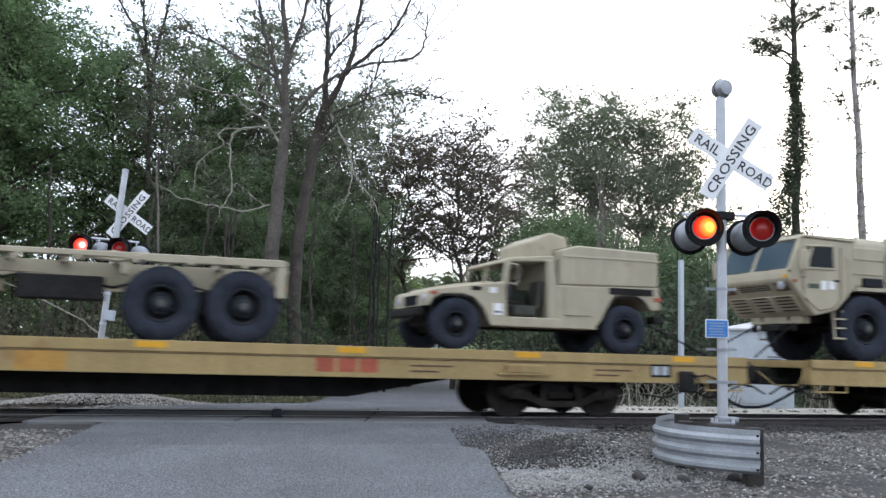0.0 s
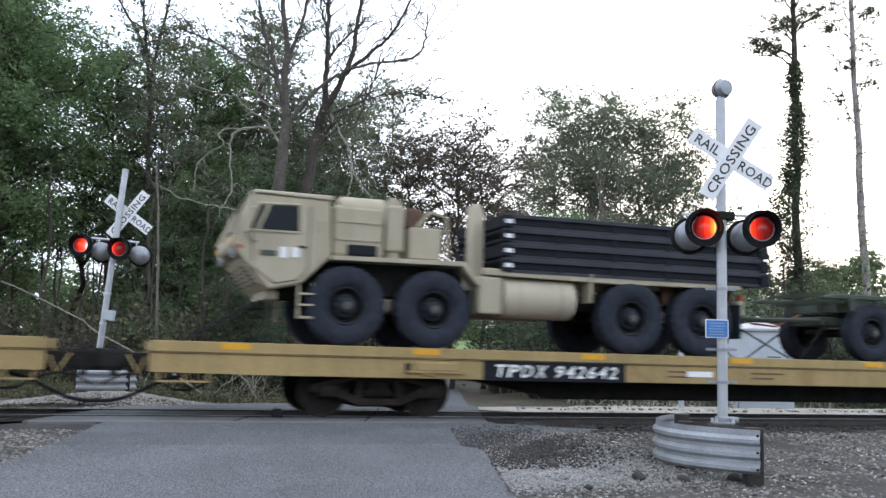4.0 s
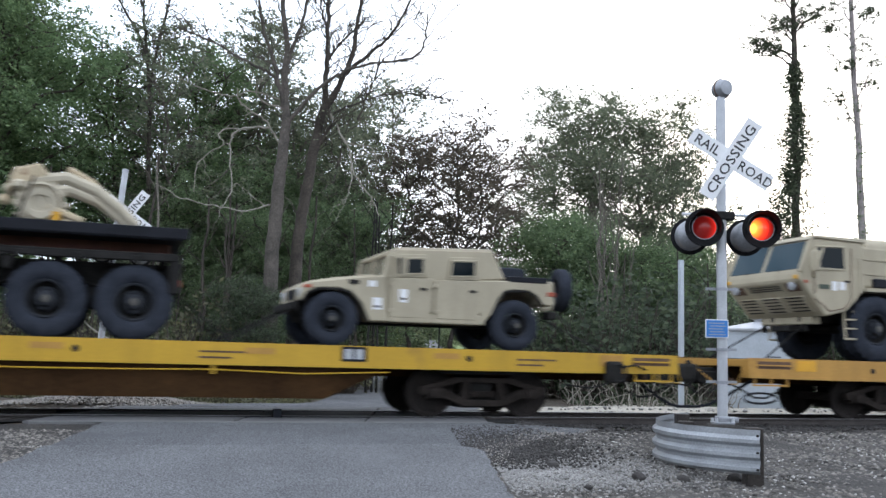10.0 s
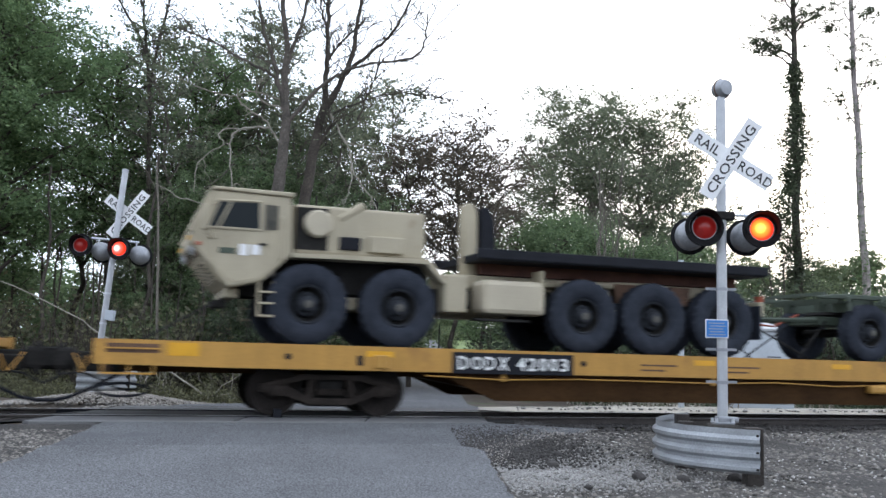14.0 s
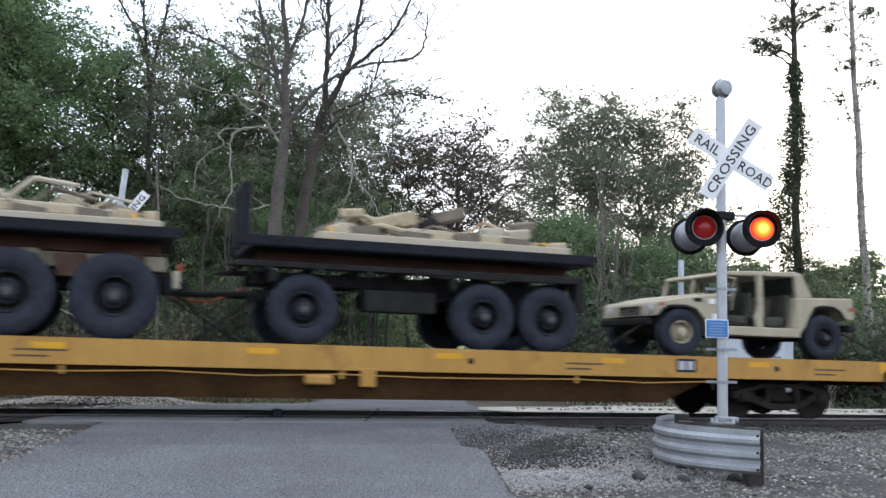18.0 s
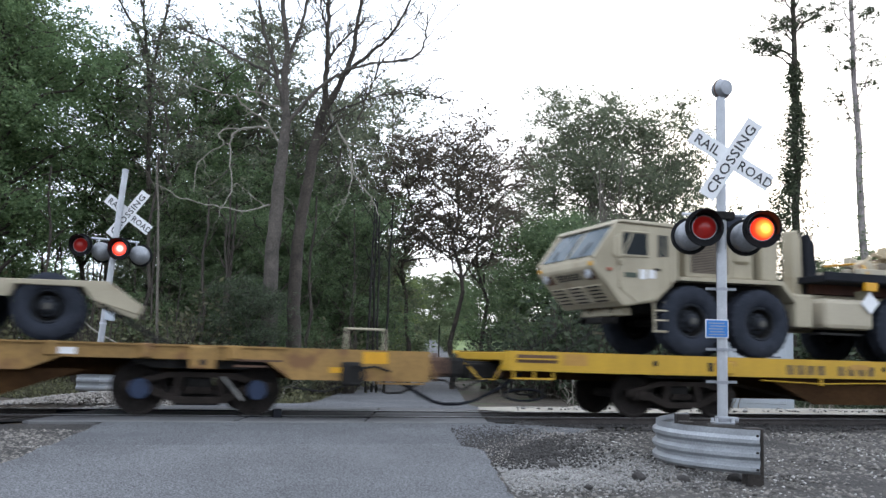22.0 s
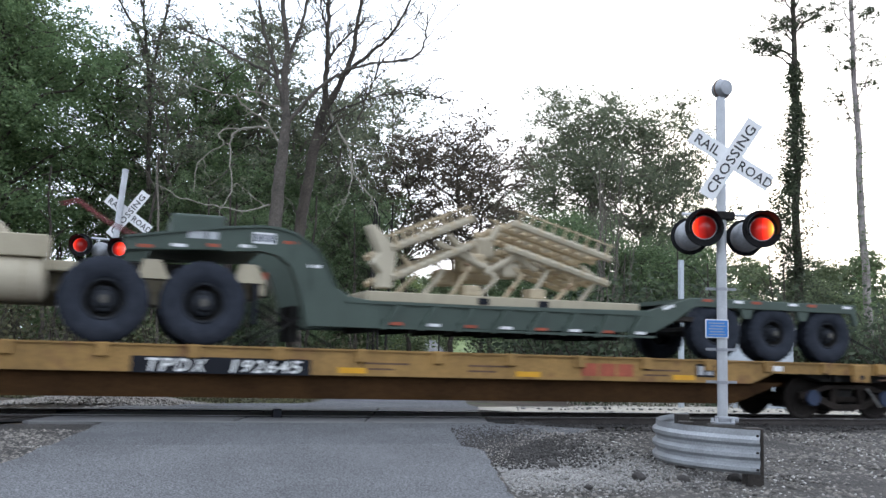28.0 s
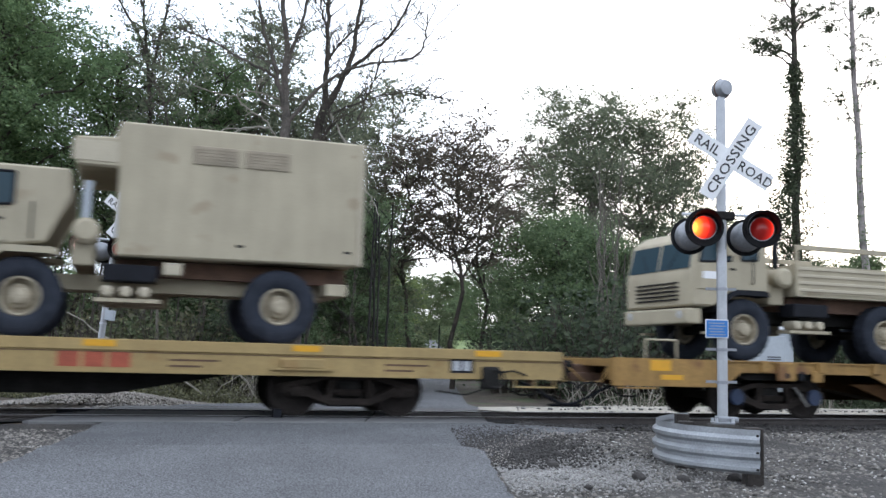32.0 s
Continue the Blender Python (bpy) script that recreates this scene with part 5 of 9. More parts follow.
def pls_trailer(paint, words):
    v = thing("flatbed_trailer", words, "trailer", "trailers on the train")
    wheels(v, (0, 3.14, 4.4), 0.585, 0.95, 0.38, 0.3, 0.57, RIM_DARK, "deep")
    for sy in (-1, 1):
        part("bed_rail", prism(B(), [(-1.25, 1.22), (-1.25, 1.27), (-0.9, 1.32), (5.02, 1.34), (5.02, 1.22), (3.1, 1.2), (2.4, 1.24), (-0.85, 1.23)], *sorted((sy * 1.0, sy * 1.16)), 0.012), paint, v)
        part("main_beam", prism(B(), [(-0.8, 1.0), (-0.8, 1.2), (5.0, 1.2), (5.0, 0.86), (2.4, 0.8), (1.4, 1.0)], *sorted((sy * 0.42, sy * 0.54))), paint, v)
        part("rear_post", bx(4.9, 5.06, *sorted((sy * 0.85, sy * 1.15)), 0.72, 1.32, 0.02), paint, v)
        part("tail_lamp", bx(5.04, 5.09, *sorted((sy * 0.9, sy * 1.05)), 0.84, 0.94), RED_INK, v)
        part("walking_beam", prism(B(), [(2.9, 0.5), (4.64, 0.5), (4.1, 0.8), (3.45, 0.8)], *sorted((sy * 0.56, sy * 0.68))), DARK, v)
    for k in range(8):
        x = -0.7 + k * 0.78
        part("cross_beam", bx(x, x + 0.09, -1.02, 1.02, 1.15, 1.27), paint, v)
    part("turntable", turned(B(), [(0.5, -0.06), (0.55, 0), (0.5, 0.06)], 18, pose(0, 0, 0.95) @ pose(0, 0, 0, 90)), DARK, v)
    part("dolly_frame", bx(-0.75, 0.75, -0.45, 0.45, 0.72, 0.9, 0.02), paint, v)
    part("tool_box", bx(1.05, 2.3, -0.98, -0.55, 0.58, 0.95, 0.03), DARK, v)
    part("air_tank", turned(B(), [(0.1, 0), (0.15, 0.04), (0.15, 0.66), (0.1, 0.7)], 14, pose(1.3, 0.75, 0.85) @ pose(0, 0, 0, 0, 0, -90)), paint, v)
    bm = B()
    for sy in (-1, 1):
        tube(bm, [(-0.7, sy * 0.4, 0.82), (-1.9, sy * 0.08, 0.8), (-2.45, 0, 0.82)], 0.05, 6)
    part("drawbar", bm, paint, v)
    part("lock_lever", tube(B(), [(1.9, -1.1, 1.25), (2.5, -1.12, 1.2), (2.9, -1.12, 1.32)], 0.035, 5), paint, v)
    part("front_stop", bx(-1.0, -0.9, -0.9, 0.9, 1.3, 1.37), paint, v)
    for k in range(7):
        x = -0.6 + k * 0.83
        part("tie_lug", bx(x - 0.05, x + 0.05, -1.19, -1.14, 1.17, 1.29, 0.015), paint, v)
    for k, x in enumerate((0.5, 2.4, 3.9)):
        part("twist_lock", turned(B(), [(0.07, 0), (0.08, 0.05), (0.03, 0.12)], 10, pose(x, -0.98, 1.36) @ pose(0, 0, 0, -90)), paint, v)
        part("brake_pipe", tube(B(), [(x - 0.5, -0.62, 0.94), (x, -0.66, 0.8), (x + 0.6, -0.62, 0.98)], 0.022, 5), DARK, v)
    for x in (-0.55, 2.55, 4.98):
        part("mud_guard", prism(B(), [(x, 1.0), (x + 0.05, 1.0), (x + 0.12, 1.18), (x - 0.06, 1.18)], -1.12, -0.72), paint, v)
    part("spring_pack", prism(B(), [(-0.45, 0.66), (0.45, 0.66), (0.2, 0.78), (-0.2, 0.78)], -0.68, -0.58), DARK, v)
    hose = tube(B(), [(-0.8, 0.1, 0.95), (-1.4, 0.12, 0.68), (-2.0, 0.1, 0.72), (-2.5, 0.1, 0.95)], 0.022, 5)
    part("brake_hose", hose, RED_INK, v, "red air brake hose")
    tie_downs(v, -0.6, 4.95, 0.8, 0.5, 1.0)
    return v

def lowboy(kind):
    """Drop-deck trailer with a gooseneck. x=0 at its first rear axle. kind: tan or green."""
    P = TAN if kind == "tan" else GREEN_L
    v = thing("lowbed_trailer", "tan three-axle lowbed trailer with raised gooseneck" if kind == "tan" else "dark green three-axle lowbed trailer with curved gooseneck", "trailer", "lowbed trailers on the train")
    if kind == "tan":
        ax, R = (0, 1.24, 2.46), 0.52
        neck = [(-9.05, 1.62), (-9.0, 1.7), (-6.7, 1.86), (-6.4, 1.8), (-5.82, 0.82), (-5.5, 0.8), (-5.5, 0.24), (-6.25, 0.22), (-6.72, 1.34), (-8.7, 1.45)]
        bed = [(-6.1, 0.24), (-5.85, 0.8), (-0.42, 0.86), (3.3, 0.92), (3.82, 0.56), (3.78, 0.42), (3.1, 0.62), (2.95, 0.82), (1.96, 0.82), (1.85, 0.68), (1.7, 0.82), (0.74, 0.82), (0.62, 0.68), (0.5, 0.82), (-0.42, 0.82), (-0.72, 0.36)]
        zt = 0.8
    else:
        ax, R = (0, 1.3, 2.6), 0.55
        neck = [(-10.7, 1.42), (-10.7, 1.62), (-9.9, 1.76), (-9.2, 1.86), (-8.6, 1.92), (-8.3, 1.9), (-8.05, 1.83), (-7.7, 1.6), (-7.5, 1.3), (-7.36, 1.0), (-7.1, 0.86), (-6.7, 0.8), (-6.7, 0.36), (-7.84, 0.34), (-7.92, 0.7), (-8.0, 1.0), (-8.14, 1.34), (-8.34, 1.48), (-8.6, 1.54), (-9.2, 1.5)]
        bed = [(-7.7, 0.34), (-7.2, 0.78), (-1.5, 0.86), (-0.6, 1.14), (3.2, 1.16), (3.28, 0.82), (3.2, 0.72), (3.1, 0.98), (-0.5, 0.98), (-1.0, 0.66), (-1.4, 0.46)]
        zt = 0.8
    wheels(v, ax, R, 0.95, 0.4, 0.26, R - 0.01, RIM_DARK, "deep")
    y = 1.2
    for sy in (-1, 1):
        a, b = sorted((sy * (y - 0.2), sy * y))
        nb = part("gooseneck_beam", prism(B(), neck, a, b, 0.012), P, v)
        if kind == "green":
            for lo, hi in ((1, 10), (13, 20)):
                ring = neck[lo:hi]
                loop = [(a_, c_ + 0.02) for a_, c_ in ring] + [(a_, c_ - 0.02) for a_, c_ in ring[::-1]]
                part("flange", prism(B(), loop, sy * (y - 0.1) - 0.14, sy * (y - 0.1) + 0.14), P, nb)
            for x, z0, z1 in ((-10.2, 1.48, 1.68), (-9.5, 1.52, 1.8), (-8.8, 1.55, 1.88), (-8.1, 1.45, 1.78), (-7.8, 0.95, 1.5)):
                part("web_rib", bx(x, x + 0.04, *sorted((sy * y, sy * (y + 0.03))), z0, z1), P, nb)
            for k, (x, z) in enumerate(((-10.5, 1.47), (-10.0, 1.51), (-9.5, 1.54), (-8.95, 1.56), (-8.25, 1.66), (-7.85, 1.3))):
                part("reflective_tape", bx(x, x + 0.22, *sorted((sy * y, sy * (y + 0.006))), z, z + 0.05), SIGN if k % 2 else RED_INK, nb, "red and white reflective tape")
            part("light_patch", bx(-9.75, -9.3, *sorted((sy * y, sy * (y + 0.006))), 1.66, 1.78), ALU, nb, "pale painted-over patch")
        part("side_beam", prism(B(), bed, *sorted((sy * (y - 0.12), sy * (y - 0.02))), 0.01), P, v)
        n = 9 if kind == "tan" else 8
        for k in range(n):
            x = (-5.5 if kind == "tan" else -6.8) + k * 0.58 if kind == "tan" else -6.6 + k * 0.66
            part("slanted_rib", prism(B(), [(x, zt - 0.46), (x + 0.06, zt - 0.46), (x + 0.36, zt - 0.05), (x + 0.24, zt - 0.05)], *sorted((sy * (y - 0.02), sy * (y + 0.07)))), P, v)
            part("tie_ring", turned(B(), [(0.06, -0.02), (0.06, 0.02)], 10, pose(x + 0.1, sy * y, zt - 0.3)), P, v)
            if kind == "green" and k % 1 == 0:
                part("reflective_tape", bx(x + 0.1, x + 0.38, *sorted((sy * (y + 0.022), sy * (y - 0.018))), zt - 0.38, zt - 0.33), SIGN if k % 2 else RED_INK, v, "red and white reflective tape")
        for p, q in zip(ax, ax[1:]):
            m_, h_ = (p + q) / 2, 0.84 if kind == "tan" else 1.0
            part("hanger", prism(B(), [(m_ - 0.16, h_), (m_ + 0.16, h_), (m_ + 0.07, h_ - 0.2), (m_ - 0.07, h_ - 0.2)], *sorted((sy * (y - 0.12), sy * (y - 0.04)))), P, v)
        if kind == "tan":
            part("upper_flange", bx(-5.8, -0.45, *sorted((sy * (y - 0.12), sy * (y + 0.06))), 0.76, 0.81), P, v)
            part("lower_flange", bx(-6.0, -0.75, *sorted((sy * (y - 0.12), sy * (y + 0.06))), 0.24, 0.29), P, v)
        if kind == "green":
            bm = bx(-7.75, -1.4, *sorted((sy * (y - 0.12), sy * (y + 0.02))), 0.36, 0.4)
            part("lower_flange", bm, P, v)
            part("upper_flange", bx(-7.2, -1.5, *sorted((sy * (y - 0.12), sy * (y + 0.02))), 0.76, 0.81), P, v)
            for k, x in enumerate((-1.25, -0.35, 0.35, 0.75, 1.6, 2.05, 2.9)):
                part("reflective_tape", bx(x, x + 0.2, *sorted((sy * (y - 0.03), sy * (y - 0.012))), 1.08, 1.13) if k else box(B(), 0, 0.24, *sorted((sy * (y - 0.03), sy * (y - 0.012))), 0, 0.05, m=pose(-1.2, 0, 0.88, 0, -18)), SIGN if k % 2 == 0 else RED_INK, v, "red and white reflective tape")
        if kind == "tan":
            part("stencil_patch", bx(-7.9, -7.5, *sorted((sy * y, sy * (y + 0.005))), 1.56, 1.66), GREEN, v)
            part("placard", bx(-7.1, -6.9, *sorted((sy * y, sy * (y + 0.006))), 1.55, 1.74), SIGN, v, "white and blue placard")
            part("placard", bx(-6.86, -6.7, *sorted((sy * y, sy * (y + 0.006))), 1.55, 1.74), ALU, v)
        else:
            part("placard", bx(-8.75, -8.4, *sorted((sy * y, sy * (y + 0.006))), 1.64, 1.82), SIGN, v, "white and blue placard")
            for k in range(3):
                part("placard_print", bx(-8.72 + k * 0.11, -8.65 + k * 0.11, *sorted((sy * (y + 0.006), sy * (y + 0.01))), 1.67, 1.79), BLUE_DULL, v)
    x0 = bed[1][0]
    part("bed_deck", bx(x0, -0.4, -y + 0.12, y - 0.12, zt - 0.1, zt - 0.01), WOOD_OLD, v, "worn timber bed")
    part("bogie_deck", bx(-0.4, 3.2, -y + 0.12, y - 0.12, (0.84 if kind == "tan" else 1.08), (0.9 if kind == "tan" else 1.16)), P, v)
    part("neck_deck", bx(neck[0][0] + 0.4, -7.0 if kind == "tan" else -8.6, -y + 0.2, y - 0.2, 1.5, 1.58), P, v)
    for k in range(8):
        x = x0 + 0.5 + k * 0.65
        part("cross_member", bx(x, x + 0.08, -y + 0.12, y - 0.12, 0.3, zt - 0.1), DARK, v)
    part("landing_leg", bx(-7.0 if kind == "tan" else -8.0, -6.85 if kind == "tan" else -7.85, -0.5, 0.5, 0.1, 0.7), DARK, v)
    tie_downs(v, -7.0 if kind == "tan" else -7.7, 3.2, 0.6, 0.8, 1.0)
    f = neck[0][0]
    for sy in (-0.25, 0.25):
        part("air_hose", tube(B(), [(f + 0.5, sy, 1.72), (f + 0.1, sy, 1.8), (f - 0.35, sy * 0.8, 2.02), (f - 0.75, sy * 0.6, 2.3), (f - 1.0, sy * 0.6, 2.22)], 0.014, 6), RED_HOSE, v, "red air hose")
    part("neck_box", bx(-10.0, -9.15, -0.8, 0.8, 1.7, 2.1, 0.04) if kind == "green" else bx(-8.6, -7.2, -0.7, 0.7, 1.58, 1.66, 0.02), P, v)
    return v


TAN_RIM = material("dusty_tan_rim", (0.36, 0.31, 0.225), 0.8, vary=0.2, scale=5, fine=40, bump=0.05)
GREEN_L = material("faded_green_paint", (0.047, 0.068, 0.054), 0.65, vary=0.12, scale=2, fine=40, bump=0.05)
TAN_WORN = material("scuffed_tan_paint", (0.43, 0.35, 0.23), 0.8, vary=0.15, scale=4, fine=40, bump=0.1, spots=(0.2, 0.11, 0.06), spot_scale=4, spot_at=0.6)


def cargo_truck(kind):
    """Cab-over cargo truck, x=0 at the front axle. kind: four (two axles, plain cab), six (three axles, smooth cab), shelter (tall box)."""
    words = {"four": "tan two-axle cab-over cargo truck with drop-side bed", "six": "tan three-axle cab-over cargo truck with drop-side bed", "shelter": "tan cab-over truck carrying a tall plain shelter box"}[kind]
    v = thing("cargo_truck", words, "truck", "cargo trucks on the train")
    ax = {"four": (0, 3.92), "six": (0, 3.42, 4.8), "shelter": (0, 3.85)}[kind]
    wheels(v, ax, 0.6, 0.96, 0.38, 0.3, 0.59, TAN_RIM, "flat")
    Y, P = 1.2, TAN
    end = ax[-1] + 0.95
    for sy in (-1, 1):
        part("frame_rail", bx(-1.0, end, sy * 0.4 - 0.05, sy * 0.4 + 0.05, 0.76, 1.0), DARK if kind != "shelter" else P, v)
    if kind == "four":
        prof = [(-1.38, 1.0), (-1.42, 1.5), (-1.38, 1.68), (-1.14, 2.5), (-1.05, 2.6), (0.48, 2.57), (0.6, 2.4), (0.62, 1.5), (0.4, 1.3), (-0.5, 1.3), (-0.75, 1.0)]
    elif kind == "shelter":
        prof = [(-1.45, 1.0), (-1.42, 1.45), (-1.32, 1.62), (-1.06, 2.45), (-0.95, 2.55), (0.6, 2.55), (0.62, 2.1), (0.3, 1.4), (-0.5, 1.3), (-0.75, 1.0)]
    else:
        prof = [(-1.43, 1.0), (-1.44, 1.58), (-1.3, 2.3), (-1.02, 2.5), (-0.9, 2.54), (0.36, 2.54), (0.47, 2.45), (0.5, 1.3), (-0.45, 1.26), (-0.75, 1.0)]
    prof = [(x + 0.2 if x < -0.8 else x, z) for x, z in prof]
    cab = part("cab", prism(B(), prof, -Y, Y, 0.035), P, v, "tan cab-over cab")
    for sy in (-1, 1):
        y = sy * (Y + 0.004)
        if kind == "six":
            w1 = [(-1.06, 1.84), (-1.0, 2.2), (-0.9, 2.26), (-0.36, 2.27), (-0.36, 1.88)]
            w2 = [(-0.13, 1.9), (-0.13, 2.38), (0.24, 2.39), (0.24, 1.92)]
        else:
            w1 = [(-0.96, 1.9), (-0.82, 2.4), (-0.57, 2.43), (-0.56, 1.92)]
            w2 = [(-0.5, 1.92), (-0.5, 2.43), (-0.17, 2.43), (-0.17, 1.95)]
        for w in (w1, w2):
            pane(cab, "side_window", w, y, SCREEN)
            frame_round(cab, w, y, 0.05, BLACK)
        part("door", prism(B(), [(-1.12, 1.32), (-1.08, 1.8), (-0.2, 1.86), (-0.2, 1.4), (-0.5, 1.32)], *sorted((sy * Y, sy * (Y + 0.02))), 0.008), P, cab)
        part("door_handle", bx(-0.4, -0.28, y - 0.03, y + 0.03, 1.7, 1.74), DARK, cab)
        part("placard", bx(-1.0, -0.6, y - 0.024, y + 0.024, 1.52, 1.66), SIGN, cab, "white and blue paper placard")
        part("mirror", bx(-0.62, -0.5, sy * 1.4 - 0.09, sy * 1.4 + 0.09, 1.95, 2.36, 0.02), P, cab)
        part("mirror_arm", tube(B(), [(-0.8, sy * 1.2, 2.4), (-0.56, sy * 1.38, 2.36), (-0.56, sy * 1.38, 1.92), (-0.8, sy * 1.2, 1.85)], 0.014, 5), BLACK, cab)
        part("fender", prism(B(), [(-0.72, 0.95), (-0.5, 1.2), (-0.3, 1.34), (0.42, 1.34), (0.5, 1.3), (0.5, 1.22), (0.38, 1.24), (-0.26, 1.24), (-0.44, 1.12), (-0.64, 0.9)], *sorted((sy * 0.8, sy * 1.22))), BLACK if kind == "six" else P, v, "curved front fender")
        part("head_lamp", turned(B(), [(0.09, -0.03), (0.08, 0.02), (0.005, 0.04)], 14, pose(-1.18 if kind == "four" else -1.3, sy * 0.9, 0.84) @ pose(0, 0, 0, 0, 0, 90)), ALU, v)
        part("step", bx(-0.9, -0.65, sy * 1.1 - 0.1, sy * 1.1 + 0.1, 0.48, 0.53), P, v)
    c0, c1 = (Vector((-1.21, 0, 1.72)), Vector((-1.1, 0, 2.24))) if kind == "six" else (Vector((-1.08, 0, 1.74)), Vector((-0.9, 0, 2.3)))
    up = (c1 - c0).normalized()
    n = Vector((-up.z, 0, up.x)) * 0.02
    for sy in (-1, 1):
        bm = B()
        q = [bm.verts.new(p + Vector((0, yy, 0)) + n * k) for k in (0, 1) for p, yy in ((c0, sy * 0.04), (c0, sy * 1.1), (c1, sy * 1.06), (c1, sy * 0.04))]
        for f in ((0, 1, 2, 3), (4, 5, 6, 7), (0, 1, 5, 4), (1, 2, 6, 5), (2, 3, 7, 6), (3, 0, 4, 7)):
            bm.faces.new([q[i] for i in f])
        part("windscreen", bm, SCREEN, cab, "windscreen glass with a painted blue-grey reflection tint")
    for k in range(5):
        part("grille_slat", bx(-1.24, -1.17, -0.75, 0.75, 1.12 + k * 0.08, 1.15 + k * 0.08) if kind == "four" else bx(-1.27, -1.22, -0.75, 0.75, 1.12 + k * 0.08, 1.15 + k * 0.08), DARK, cab)
    part("bumper", bx(-1.2 if kind == "four" else -1.32, -0.98, -1.15, 1.15, 0.66, 0.96, 0.04), P, v)
    part("roof_hatch", bx(-0.5, 0.1, -0.4, 0.4, 2.52, 2.58, 0.02), P, cab)
    for sy in (-1, 1):
        part("wiper", tube(B(), [c0 + n + Vector((0, sy * 0.4, 0.02)), c0.lerp(c1, 0.7) + n + Vector((0, sy * 0.65, 0))], 0.012, 4), BLACK, cab)
        part("grab_handle", tube(B(), [(0.1, sy * 1.2, 1.45), (0.1, sy * 1.26, 1.5), (0.1, sy * 1.26, 1.95), (0.1, sy * 1.2, 2.0)], 0.014, 5), DARK, cab)
    tie_downs(v, -1.0, end, 0.7, 0.55, 0.9)
    # behind the cab: air cleaner, exhaust, boxes
    part("air_cleaner", turned(B(), [(0.14, -0.3), (0.2, -0.24), (0.2, 0.24), (0.14, 0.3)], 16, pose(0.86, -0.95, 1.62)), P, v, smooth=True)
    part("intake", tube(B(), [(0.84, -0.95, 1.8), (0.84, -0.95, 2.2), (0.86, -0.95, 2.42)], 0.07, 10), BLACK if kind != "shelter" else SHED, v)
    part("muffler_guard", bx(0.66, 1.0, -1.0, 0.9, 1.1, 1.5, 0.03), P, v)
    part("battery_box", bx(1.12, 1.94, -1.15, -0.7, 0.88, 1.14, 0.02), BLACK, v)
    for k in range(3):
        part("air_tank", turned(B(), [(0.06, -0.18), (0.09, -0.15), (0.09, 0.2)], 12, pose(1.22 + k * 0.27, -0.98, 0.72)), TAN_PALE, v, smooth=True)
    part("tank_tray", bx(1.04, 2.0, -1.12, -0.7, 0.56, 0.62), P, v)
    part("fuel_tank", bx(1.1, 2.2, 0.6, 1.15, 0.56, 1.1, 0.05), P, v)
    if kind == "shelter":
        box_ = part("shelter", prism(B(), [(0.62, 3.07), (0.66, 2.62), (1.28, 2.62), (1.3, 1.26), (5.1, 1.3), (5.1, 3.36), (1.28, 3.36), (1.2, 3.1)], -1.2, 1.2, 0.03), P, v, "tan smooth-sided shelter box")
        for k in range(2):
            x = 2.38 + k * 0.82
            part("vent_cover", bx(x, x + 0.7, -1.225, -1.2, 2.78, 3.08, 0.01), VENT, box_, "taupe canvas vent cover")
            for q in range(5):
                part("louvre", bx(x + 0.03, x + 0.67, -1.235, -1.222, 2.82 + q * 0.05, 2.84 + q * 0.05), VENT, box_)
        part("corner_post", bx(5.08, 5.16, -1.22, -1.1, 1.3, 3.36, 0.01), TAN_PALE, box_)
        part("cooling_fins", bx(0.6, 1.25, -1.21, -1.2, 2.7, 3.02), TAN_PALE, box_)
        for x in (3.1, 4.85):
            part("step_slot", bx(x, x + 0.12, -1.21, -1.2, 1.5, 1.54), DARK, box_)
        part("jerrycan_rack", bx(2.02, 2.3, -1.18, -0.8, 1.0, 1.2, 0.02), TAN_PALE, v)
        part("rear_under_guard", bx(4.6, 4.95, -1.1, 1.1, 0.8, 1.0, 0.02), P, v)
        part("sub_frame", bx(1.3, 5.0, -0.7, 0.7, 1.0, 1.26), RUST, v)
        return v
    drop_bed(v, 1.15, end + 0.05, 1.28, P, racks="full" if kind == "four" else True)
    part("sub_frame", bx(1.2, end, -0.8, 0.8, 1.0, 1.28), RUST, v)
    part("mud_flap", bx(ax[-1] + 0.68, ax[-1] + 0.7, -1.15, -0.78, 0.3, 1.0), RUBBER, v)
    return v


